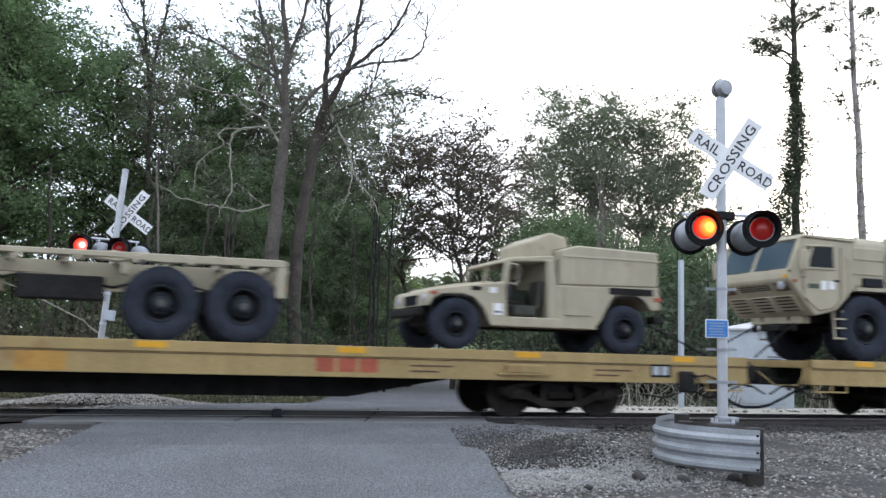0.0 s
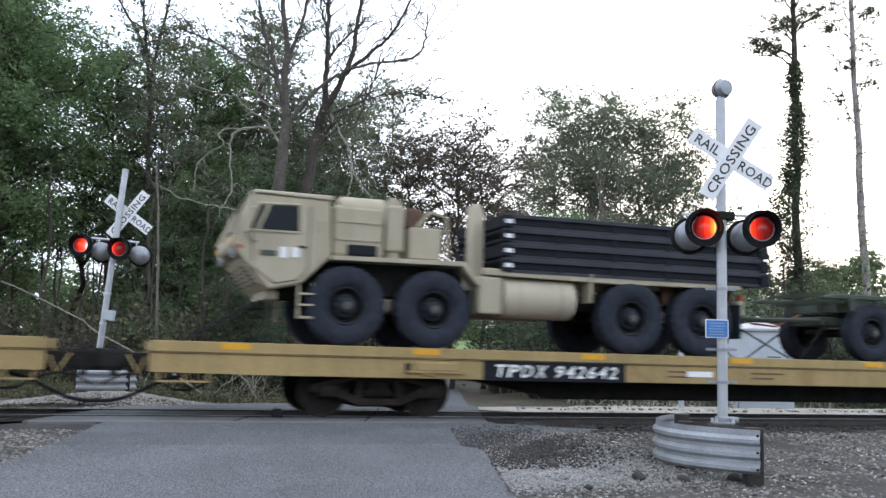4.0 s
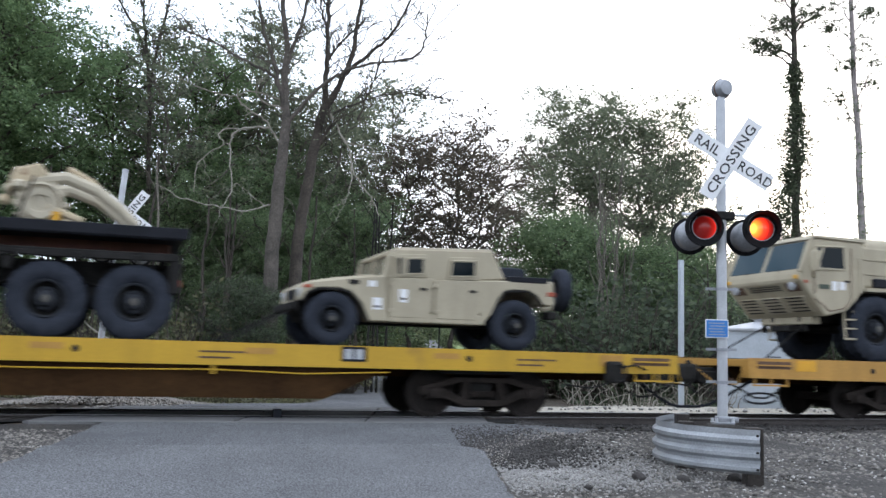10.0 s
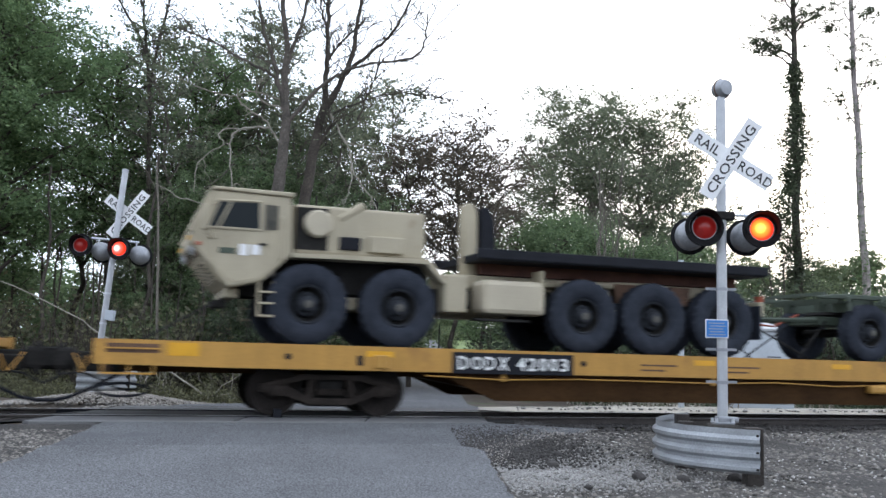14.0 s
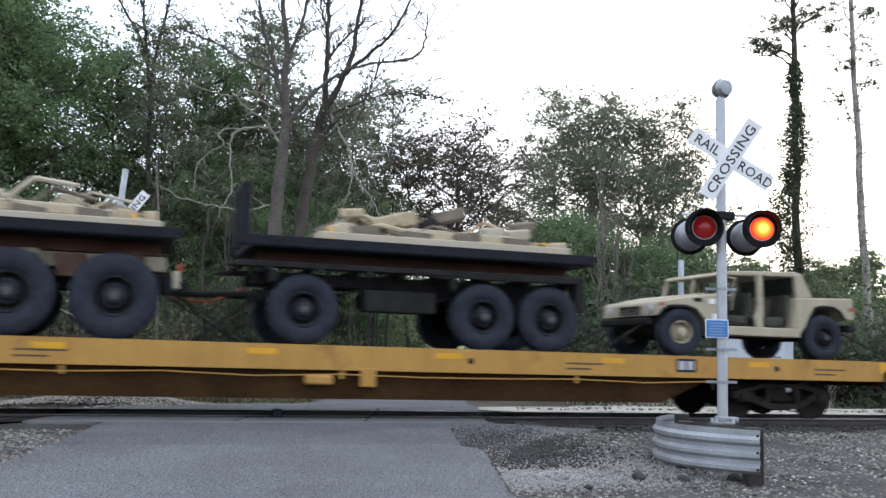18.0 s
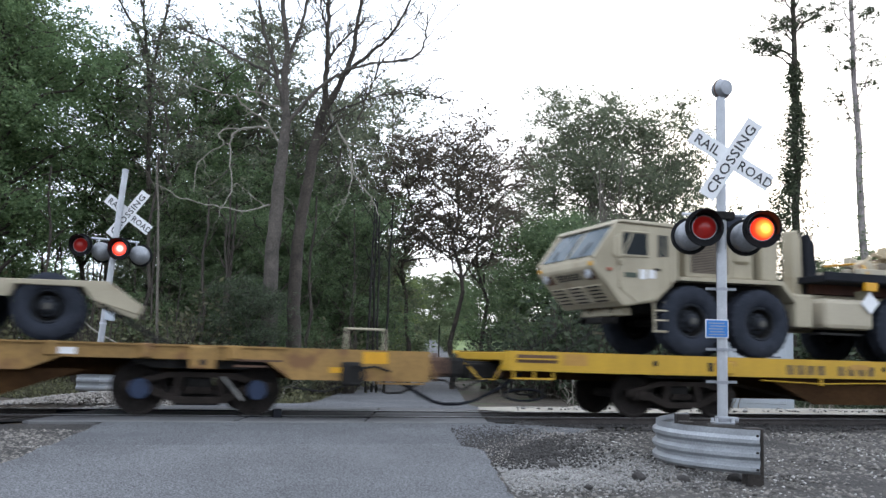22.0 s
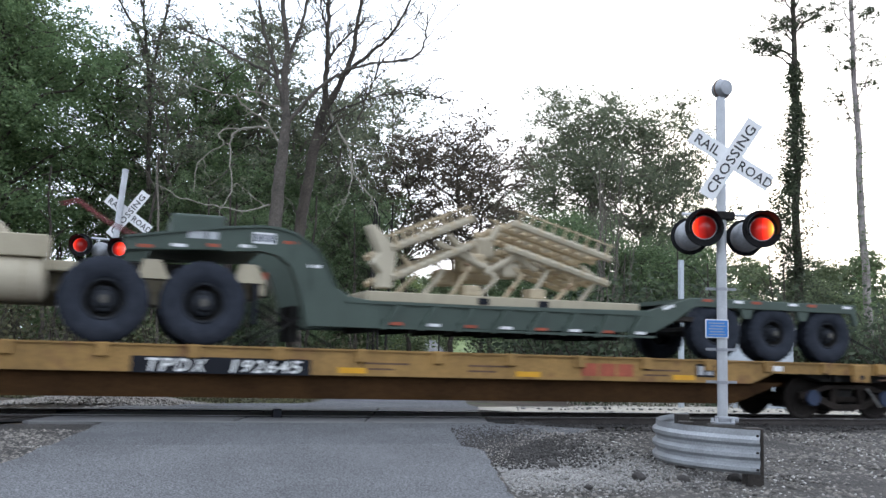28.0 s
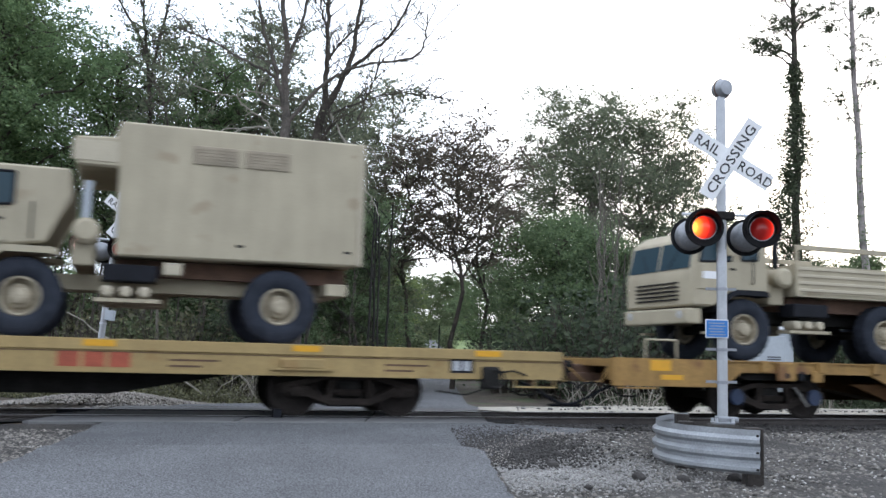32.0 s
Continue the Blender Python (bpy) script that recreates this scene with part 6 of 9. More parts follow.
def drop_bed(v, x0, x1, z0, P, racks=False, h=0.62):
    part("bed_floor", bx(x0, x1, -1.18, 1.18, z0, z0 + 0.08), P, v)
    half = (x0 + x1) / 2
    for sy in (-1, 1):
        for a, b in ((x0, half - 0.02), (half + 0.02, x1)):
            side = part("drop_side", bx(a, b, *sorted((sy * 1.16, sy * 1.2)), z0 + 0.06, z0 + h), P, v, "ribbed drop side")
            for k in range(4):
                z = z0 + 0.1 + k * 0.14
                part("rib", bx(a + 0.03, b - 0.03, *sorted((sy * 1.2, sy * 1.225)), z, z + 0.06, 0.008), TAN_PALE, side)
        for x in (x0, half, x1):
            part("post", bx(x - 0.04, x + 0.04, *sorted((sy * 1.15, sy * 1.235)), z0, z0 + h + 0.03, 0.01), P, v)
        if racks:
            last = x1 - 0.03 if racks == "full" else half
            for x in (x0 + 0.03, half) + ((last,) if racks == "full" else ()):
                part("rack_post", bx(x - 0.03, x + 0.03, *sorted((sy * 1.14, sy * 1.19)), z0 + h, z0 + h + 0.36), P, v)
            part("rack_rail", bx(x0, last + 0.03, *sorted((sy * 1.14, sy * 1.19)), z0 + h + 0.3, z0 + h + 0.4, 0.01), P, v)
            if racks == "full":
                part("side_panel", bx(half + 0.03, x1 - 0.75, *sorted((sy * 1.13, sy * 1.15)), z0 + h, z0 + h + 0.32), TAN_PALE, v, "pale closed side panel")
                part("side_panel", bx(x1 - 0.73, x1 - 0.06, *sorted((sy * 1.12, sy * 1.14)), z0 + h, z0 + h + 0.32), TAN_WORN, v, "brownish side panel")
    part("tail_gate", bx(x1 - 0.02, x1 + 0.03, -1.16, 1.16, z0 + 0.06, z0 + h), P, v)
    part("head_board", bx(x0 - 0.03, x0 + 0.02, -1.16, 1.16, z0 + 0.06, z0 + h), P, v)


def cargo_trailer():
    """Single-axle drop-side trailer, x=0 at its axle."""
    v = thing("cargo_trailer", "tan two-wheel drop-side cargo trailer", "trailer", "trailers on the train")
    wheels(v, (0,), 0.6, 0.96, 0.38, 0.3, 0.59, TAN_RIM, "flat")
    for sy in (-1, 1):
        part("frame_rail", bx(-2.4, 1.5, sy * 0.45 - 0.05, sy * 0.45 + 0.05, 1.0, 1.26), RUST, v)
        part("side_beam", bx(-2.3, 1.4, sy * 1.05 - 0.03, sy * 1.05 + 0.03, 1.14, 1.26), TAN_SHADE, v)
        for k in range(8):
            part("reflective_tape", bx(-2.2 + k * 0.45, -2.0 + k * 0.45, *sorted((sy * 1.08, sy * 1.086)), 1.17, 1.225), SIGN if k % 2 else RED_INK, v, "red and white reflective tape")
        part("bracket", prism(B(), [(0.72, 0.6), (0.8, 0.6), (1.35, 1.26), (1.1, 1.26)], *sorted((sy * 0.7, sy * 1.1))), TAN, v)
        part("head_stand", prism(B(), [(-3.15, 1.16), (-2.6, 1.5), (-2.35, 1.88), (-2.35, 1.3), (-2.6, 1.12)], *sorted((sy * 1.02, sy * 1.12))), TAN, v)
    drop_bed(v, -2.35, 1.5, 1.26, TAN, h=0.6)
    part("gear_box", bx(-2.3, -1.1, -1.15, -0.9, 1.1, 1.24, 0.02), TAN_PALE, v)
    bm = B()
    for sy in (-1, 1):
        tube(bm, [(-2.35, sy * 0.45, 1.05), (-3.4, sy * 0.08, 0.85), (-3.9, 0, 0.85)], 0.06, 6)
    part("drawbar", bm, TAN, v)
    part("landing_leg", bx(-2.5, -2.4, -0.3, -0.2, 0.3, 1.1), TAN, v)
    return v


VENT = material("taupe_canvas", (0.3, 0.255, 0.19), 0.9, vary=0.15, scale=4, bump=0.1)


def water_trailer():
    """Two-axle water tank trailer, x=0 at its front axle."""
    v = thing("water_trailer", "pale tan two-axle water tank trailer", "trailer", "trailers on the train")
    wheels(v, (0, 0.98), 0.39, 0.95, 0.28, 0.215, 0.385, TAN, "flat")
    tank = part("tank", turned(B(), [(0.26, 0), (0.43, 0.03), (0.48, 0.1), (0.48, 1.9), (0.43, 1.97), (0.26, 2.0)], 28, pose(-0.62, 0, 1.29) @ pose(0, 0, 0, 0, 0, -90) @ Matrix.Diagonal((1.5, 1, 0.95, 1))), TAN_PALE, v, "pale tan water tank", smooth=True)
    part("manhole", turned(B(), [(0.22, -0.06), (0.24, 0), (0.2, 0.06)], 18, pose(0.65, 0, 1.76) @ pose(0, 0, 0, 90)), TAN_PALE, tank)
    for sy in (-1, 1):
        fender = part("fender", prism(B(), [(-0.8, 0.6), (-0.8, 0.96), (-0.38, 1.14), (1.25, 1.14), (1.5, 0.88), (1.52, 0.5), (1.47, 0.5), (1.45, 0.86), (1.22, 1.08), (-0.34, 1.08), (-0.42, 0.94), (-0.42, 0.6)], *sorted((sy * 0.78, sy * 1.12)), 0.01), TAN, v, "tan angular fender over both wheels")
        # added dark sheet that stands in for shade in the wheel opening
        part("wheel_well", bx(-0.42, 1.45, *sorted((sy * 0.7, sy * 0.76)), 0.5, 1.1), DARK, fender, "dark plate added for the shade inside the fender")
        part("frame_rail", bx(-1.3, 1.6, sy * 0.5 - 0.05, sy * 0.5 + 0.05, 0.6, 0.8), TAN, v)
        part("placard", bx(-0.3, -0.2, *sorted((sy * 0.72, sy * 0.735)), 1.2, 1.42), SIGN, v)
    part("tool_box", bx(-1.45, -0.95, -0.7, 0.7, 0.8, 1.02, 0.03), TAN, v)
    bm = B()
    for sy in (-1, 1):
        tube(bm, [(-1.2, sy * 0.5, 0.7), (-2.3, sy * 0.1, 0.72), (-2.7, 0, 0.75)], 0.05, 6)
    part("drawbar", bm, TAN, v)
    part("pump_box", bx(-1.0, -0.84, -1.05, -0.75, 0.62, 0.94, 0.02), TAN, v)
    part("hose", tube(B(), [(-1.4, -0.62, 0.95), (-1.6, -0.5, 1.12), (-1.85, -0.4, 1.0), (-1.7, -0.45, 0.72), (-1.35, -0.5, 0.66)], 0.035, 7), BLACK, v, "black coiled hose")
    part("landing_leg", tube(B(), [(-1.75, 0, 1.05), (-1.75, 0, 0.12)], 0.045, 8), TAN, v)
    part("valve", turned(B(), [(0.06, -0.06), (0.08, 0), (0.06, 0.06)], 12, pose(-1.5, -0.35, 1.12)), SIGN, v, "white capped valve")
    return v


# ---- loads ----
def panel_stack(length, layers, z_each, tilt=0.6):
    """Stack of black folded steel racks, x from 0 to length, resting at z=0."""
    v = thing("rack_stack", "stack of black steel flatracks strapped together", "cargo", "loads on the train")
    for k in range(layers):
        z = k * z_each
        inset = 0.03 * (k % 2)
        r = part("flatrack", bx(inset, length - inset, -1.15, 1.15, z + 0.06, z + z_each - 0.05, 0.02), BLACK, v, "black steel flatrack")
        for sy in (-1, 1):
            part("edge_rail", bx(0, length, *sorted((sy * 1.14, sy * 1.2)), z + z_each - 0.075, z + z_each - 0.005, 0.008), RACK_EDGE, r)
            part("edge_rail", bx(0.1, length - 0.1, *sorted((sy * 1.12, sy * 1.17)), z, z + 0.06), RACK_EDGE, r)
        for sx in (0.0, length - 0.2):
            part("corner_block", bx(sx, sx + 0.2, -1.21, 1.21, z + 0.02, z + z_each - 0.02, 0.015), BLACK, r)
        part("white_tag", bx(0.06, 0.2, -1.225, -1.21, z + 0.09, z + 0.16), SIGN, r, "white painted mark")
        for q in range(4):
            x = length * (0.2 + q * 0.2)
            part("stiffener", bx(x - 0.05, x + 0.05, -1.18, 1.18, z + 0.04, z + z_each - 0.04), BLACK, r)
    return v


RACK_EDGE = material("lighter_black_edge", (0.03, 0.033, 0.04), 0.65, vary=0.3, scale=3, bump=0.05, spec=0.3)


def flat_rack(length, post=True):
    """Single dark rack with a tall end post at its front."""
    v = thing("loading_flatrack", "dark steel flatrack with upright front posts", "cargo bed", "loads on the train")
    part("rack_deck", bx(0, length, -1.2, 1.2, 0, 0.14, 0.015), BLACK, v)
    for sy in (-1, 1):
        part("rack_rail", bx(-0.1, length + 0.05, *sorted((sy * 1.14, sy * 1.22)), 0.02, 0.19, 0.012), BLACK, v)
        part("runner", bx(0.2, length - 0.2, sy * 0.42 - 0.08, sy * 0.42 + 0.08, -0.2, 0.0), RUST_RED, v, "reddish primer runner")
    if post:
        for sy in (-1, 1):
            part("front_post", bx(-0.12, 0.06, *sorted((sy * 0.3, sy * 0.48)), 0.1, 1.15, 0.02), BLACK, v)
        part("post_bar", bx(-0.1, 0.04, -0.42, 0.42, 1.05, 1.15), BLACK, v)
    return v


def tan_rack():
    """Tan flat bed frame that carries a stack."""
    v = thing("bed_frame", "tan steel bed frame under a stack of racks", "cargo bed", "loads on the train")
    part("bed_plate", bx(0.05, 5.75, -1.1, 1.1, 0.1, 0.25), TAN_SHADE, v)
    for sy in (-1, 1):
        part("bed_rail", bx(0, 5.8, *sorted((sy * 1.1, sy * 1.2)), 0.08, 0.26, 0.015), TAN_PALE, v)
        part("runner", bx(0.1, 5.7, sy * 0.45 - 0.08, sy * 0.45 + 0.08, 0.0, 0.12), TAN, v)
    for k in range(8):
        part("cross_beam", bx(0.3 + k * 0.7, 0.42 + k * 0.7, -1.08, 1.08, 0.02, 0.12), TAN, v)
    return v


RUST_RED = material("red_primer", (0.085, 0.032, 0.02), 0.8, vary=0.3, scale=3, bump=0.1)


# dark copy of the tan: shade between and under parts put into the colour
TAN_SHADE = material("shaded_tan_paint", (0.16, 0.13, 0.095), 0.85, vary=0.25, scale=4, fine=40, bump=0.1)
RUST_BROWN_LOAD = material("rust_brown_plate", (0.14, 0.095, 0.065), 0.85, vary=0.3, scale=3, fine=30, bump=0.2)


def junk_load(length, height, seed, wheel=False):
    """Heap of tan machine parts lashed down: beams, plates and drums, built from a few shapes."""
    v = thing("machine_parts", "heap of tan folded machine parts lashed to a rack", "cargo", "loads on the train")
    r = random.Random(seed)
    if wheel:
        for x in (1.0, 3.44):
            for y in (-0.72, 0.5):
                w = part("gear_wheel", turned(B(), [(0.12, -0.12), (0.14, -0.16), (0.24, -0.17), (0.25, -0.08), (0.29, -0.08), (0.3, -0.14), (0.34, -0.12), (0.34, 0.1)], 24, pose(x, y, 0.34)), TAN_PALE, v, "pale tan spoked gear wheel", smooth=True)
                for k in range(12):
                    a = k * math.pi / 6
                    part("cog", box(B(), -0.05, 0.05, -0.1, 0.08, -0.04, 0.04, 0.012, m=pose(x + 0.35 * math.cos(a), y, 0.34 + 0.35 * math.sin(a), 0, -math.degrees(a))), TAN_PALE, w)
                part("arm", tube(B(), [(x - 0.1, y, 0.7), (x + 0.35, y, 0.78), (x + 0.8, y + 0.02, 0.62), (x + 1.15, y, 0.36), (x + 1.42, y, 0.1)], 0.11, 9, 0.08), TAN_PALE, v, "curved tan cast arm", smooth=True)
                part("arm", tube(B(), [(x + 0.35, y + 0.12, 0.95), (x + 0.7, y + 0.14, 0.78), (x + 1.0, y + 0.16, 0.5)], 0.05, 7), TAN_WORN, v, smooth=True)
                part("stub", tube(B(), [(x + 0.1, y - 0.1, 0.3), (x + 0.62, y - 0.1, 0.1)], 0.06, 7), TAN_WORN, v)
                part("warning_tag", bx(x + 0.18, x + 0.3, y - 0.2, y - 0.18, 0.02, 0.22), REFLECTOR, v, "yellow plastic tag")
                for k in range(9):
                    q = Vector((x - 0.45 + r.uniform(-0.12, 0.5), y + r.uniform(-0.2, 0.25), 0.55 + r.uniform(-0.15, 0.42)))
                    part("knuckle", turned(B(), [(0.05, -0.07), (0.09, -0.04), (0.1, 0.03), (0.06, 0.08)], 9, pose(q.x, q.y, q.z, r.uniform(0, 90), r.uniform(0, 180), r.uniform(0, 90))), TAN_PALE if k % 3 else TAN_WORN, v, smooth=True)
                part("yoke", prism(B(), [(x - 0.5, 0.5), (x - 0.42, 0.85), (x - 0.05, 0.98), (x + 0.1, 0.8), (x - 0.1, 0.66), (x - 0.3, 0.62)], y - 0.1, y + 0.12, 0.03), TAN_WORN, v)
            part("lashing_chain", tube(B(), [(x - 0.3, -1.15, 0.0), (x - 0.1, -0.8, 0.8), (x + 0.1, 0.3, 0.9)], 0.018, 5), DARK, v)
        return v
    # a folded scarifier: long beams, a thick slab, rows of upright teeth and a winch lump
    for y in (-1.0, -0.62, 0.1, 0.75):
        part("folded_beam", box(B(), 0.0, length, -0.08, 0.08, 0, 0.15, 0.015, m=pose(0, y, 0.02 + r.uniform(0, 0.03), 0, r.uniform(-0.5, 0.5))), TAN_PALE, v)
    a = length * r.uniform(0.28, 0.36)
    slab = part("slab", prism(B(), [(a, 0.14), (a - 0.12, 0.26), (a + 0.1, 0.36), (a + length * 0.42, 0.34), (a + length * 0.5, 0.24), (a + length * 0.46, 0.14)], -0.96, 0.7, 0.02), TAN_PALE, v, "thick tan folded plate")
    part("slab_lip", bx(a + 0.1, a + length * 0.4, -0.99, -0.95, 0.18, 0.3, 0.01), TAN_WORN, slab)
    teeth = 7
    for k in range(teeth):
        x = a - 0.25 + k * 0.17
        part("tooth", prism(B(), [(x, 0.3), (x + 0.1, 0.3), (x + 0.06, height * 0.95), (x - 0.03, height * 0.95)], -0.5, -0.42, 0.01), TAN_PALE if k % 2 else TAN_WORN, v)
        part("tooth", prism(B(), [(x, 0.3), (x + 0.1, 0.3), (x + 0.06, height * 0.85), (x - 0.03, height * 0.85)], 0.2, 0.28, 0.01), TAN_WORN, v)
    part("winch", turned(B(), [(0.1, -0.2), (0.16, -0.16), (0.12, -0.1), (0.12, 0.1), (0.16, 0.16), (0.1, 0.2)], 14, pose(a + 0.5, -0.7, 0.42)), DARK, v, "dark winch drum", smooth=True)
    part("brown_plate", box(B(), -0.5, 0.6, -0.5, 0.6, -0.025, 0.025, 0.01, m=pose(a + length * 0.22, 0.05, height * 0.72, 6, r.uniform(6, 16), r.uniform(-10, 10))), RUST_BROWN_LOAD, v, "rust-brown tilted plate")
    for k in range(4):
        x = length * (0.02 + 0.055 * k)
        part("bracket", prism(B(), [(x, 0.12), (x + 0.3, 0.12), (x + 0.24, 0.12 + height * r.uniform(0.3, 0.5)), (x + 0.06, 0.12 + height * r.uniform(0.25, 0.5))], -0.95 + 0.12 * k, -0.75 + 0.2 * k, 0.015), TAN_PALE if k % 2 else TAN_WORN, v)
    for k in range(5):
        x = length * (0.74 + 0.05 * k)
        part("casting", box(B(), 0, r.uniform(0.2, 0.4), -0.14, 0.14, 0, height * r.uniform(0.2, 0.4), 0.03, m=pose(x, -0.85 + r.uniform(0, 0.7), 0.13, 0, r.uniform(-10, 10), r.uniform(-10, 10))), TAN_PALE if k % 2 else TAN_WORN, v)
    for k in range(6):
        x = r.uniform(0.1, length - 1.0)
        y = r.uniform(-0.9, 0.3)
        part("strut", tube(B(), [(x, y, 0.18), (x + 0.4, y, 0.3 + height * r.uniform(0.1, 0.4)), (x + 0.9, y, 0.2)], r.uniform(0.02, 0.04), 6), TAN_PALE if k % 2 else TAN_WORN, v)
    for k in range(9):
        x = r.uniform(0.0, length - 0.7)
        part("casting", box(B(), 0, r.uniform(0.25, 0.6), -0.12, 0.12, 0, height * r.uniform(0.2, 0.45), 0.03, m=pose(x, -0.9 + r.uniform(0, 0.9), 0.2 + height * r.uniform(0.1, 0.5), r.uniform(-10, 10), r.uniform(-16, 16), r.uniform(-12, 12))), (TAN_PALE, TAN_WORN, TAN_SHADE)[k % 3], v)
    for k in range(9):
        x = r.uniform(0.0, length - 1.0)
        y = r.uniform(-1.0, 0.0)
        z = height * r.uniform(0.6, 1.15)
        part("strut", tube(B(), [(x, y, z * 0.5), (x + r.uniform(0.3, 0.6), y, z), (x + 1.0, y, z * r.uniform(0.5, 0.9))], r.uniform(0.022, 0.045), 6), (TAN_SHADE, TAN_PALE, TAN_WORN)[k % 3], v)
    for k in range(4):
        part("gap_plate", box(B(), 0, 0.5, -0.02, 0.02, 0, 0.16, 0.005, m=pose(length * (0.12 + 0.2 * k), -1.02, 0.14, 0, r.uniform(-8, 8))), TAN_SHADE, v)
    part("ratchet_strap", tube(B(), [(length * 0.04, -1.16, 0.0), (length * 0.05, -0.9, 0.3), (length * 0.07, 0.3, 0.34)], 0.025, 5), REFLECTOR, v, "yellow ratchet strap")
    part("ratchet_strap", tube(B(), [(length * 0.9, -1.16, 0.0), (length * 0.91, -0.9, 0.26), (length * 0.92, 0.3, 0.3)], 0.025, 5), REFLECTOR, v, "yellow ratchet strap")
    for k in range(3):
        x = length * (0.2 + 0.28 * k)
        part("lashing_chain", tube(B(), [(x, -1.12, -0.02), (x + 0.2, -0.9, 0.3), (x + 0.5, 0.3, height * 0.6)], 0.018, 5), DARK, v)
    return v


GREEN_BLUE = material("blue_green_paint", (0.028, 0.045, 0.042), 0.65, vary=0.2, scale=2, fine=30, bump=0.06, spots=(0.05, 0.06, 0.055), spot_at=0.64)


def green_container():
    v = thing("ribbed_container", "dark green ribbed transport container with crossed chains", "container", "loads on the train")
    b = part("lower_tub", prism(B(), [(0.2, 0), (3.5, 0), (3.72, 0.4), (0.05, 0.4)], -1.1, 1.1, 0.03), GREEN_BLUE, v)
    t = part("upper_hood", prism(B(), [(0.08, 0.44), (3.66, 0.44), (3.68, 1.36), (3.55, 1.5), (0.25, 1.52), (0.06, 1.36)], -1.12, 1.12, 0.06), GREEN_BLUE, v, "rounded dark green hood")
    for k in range(7):
        x = 0.28 + k * 0.5
        part("rib", bx(x, x + 0.16, -1.18, 1.18, 0.46, 1.44, 0.03), GREEN_BLUE, t)
    bm = B()
    for a, c in (((0.5, 1.5), (3.7, -0.1)), ((3.3, 1.5), (0.2, -0.1))):
        tube(bm, [(a[0], -1.2, a[1]), (c[0], -1.2, c[1])], 0.016, 5)
    part("lashing_chain", bm, DEADWOOD, v, "pale crossed lashing chains")
    for k in range(4):
        part("stencil_bar", bx(0.5 + k * 0.36, 0.72 + k * 0.36, -1.19, -1.12, 1.2 - 0.02 * k, 1.25 - 0.02 * k), ALU, t)
    letters("3", 0.34, t, pose(0.42, -1.186, 0.86), ALU, name="stencil_digit")
    part("container_rail", bx(-0.02, 3.76, -1.16, 1.16, 0.39, 0.45, 0.01), GREEN_BLUE, v)
    return v


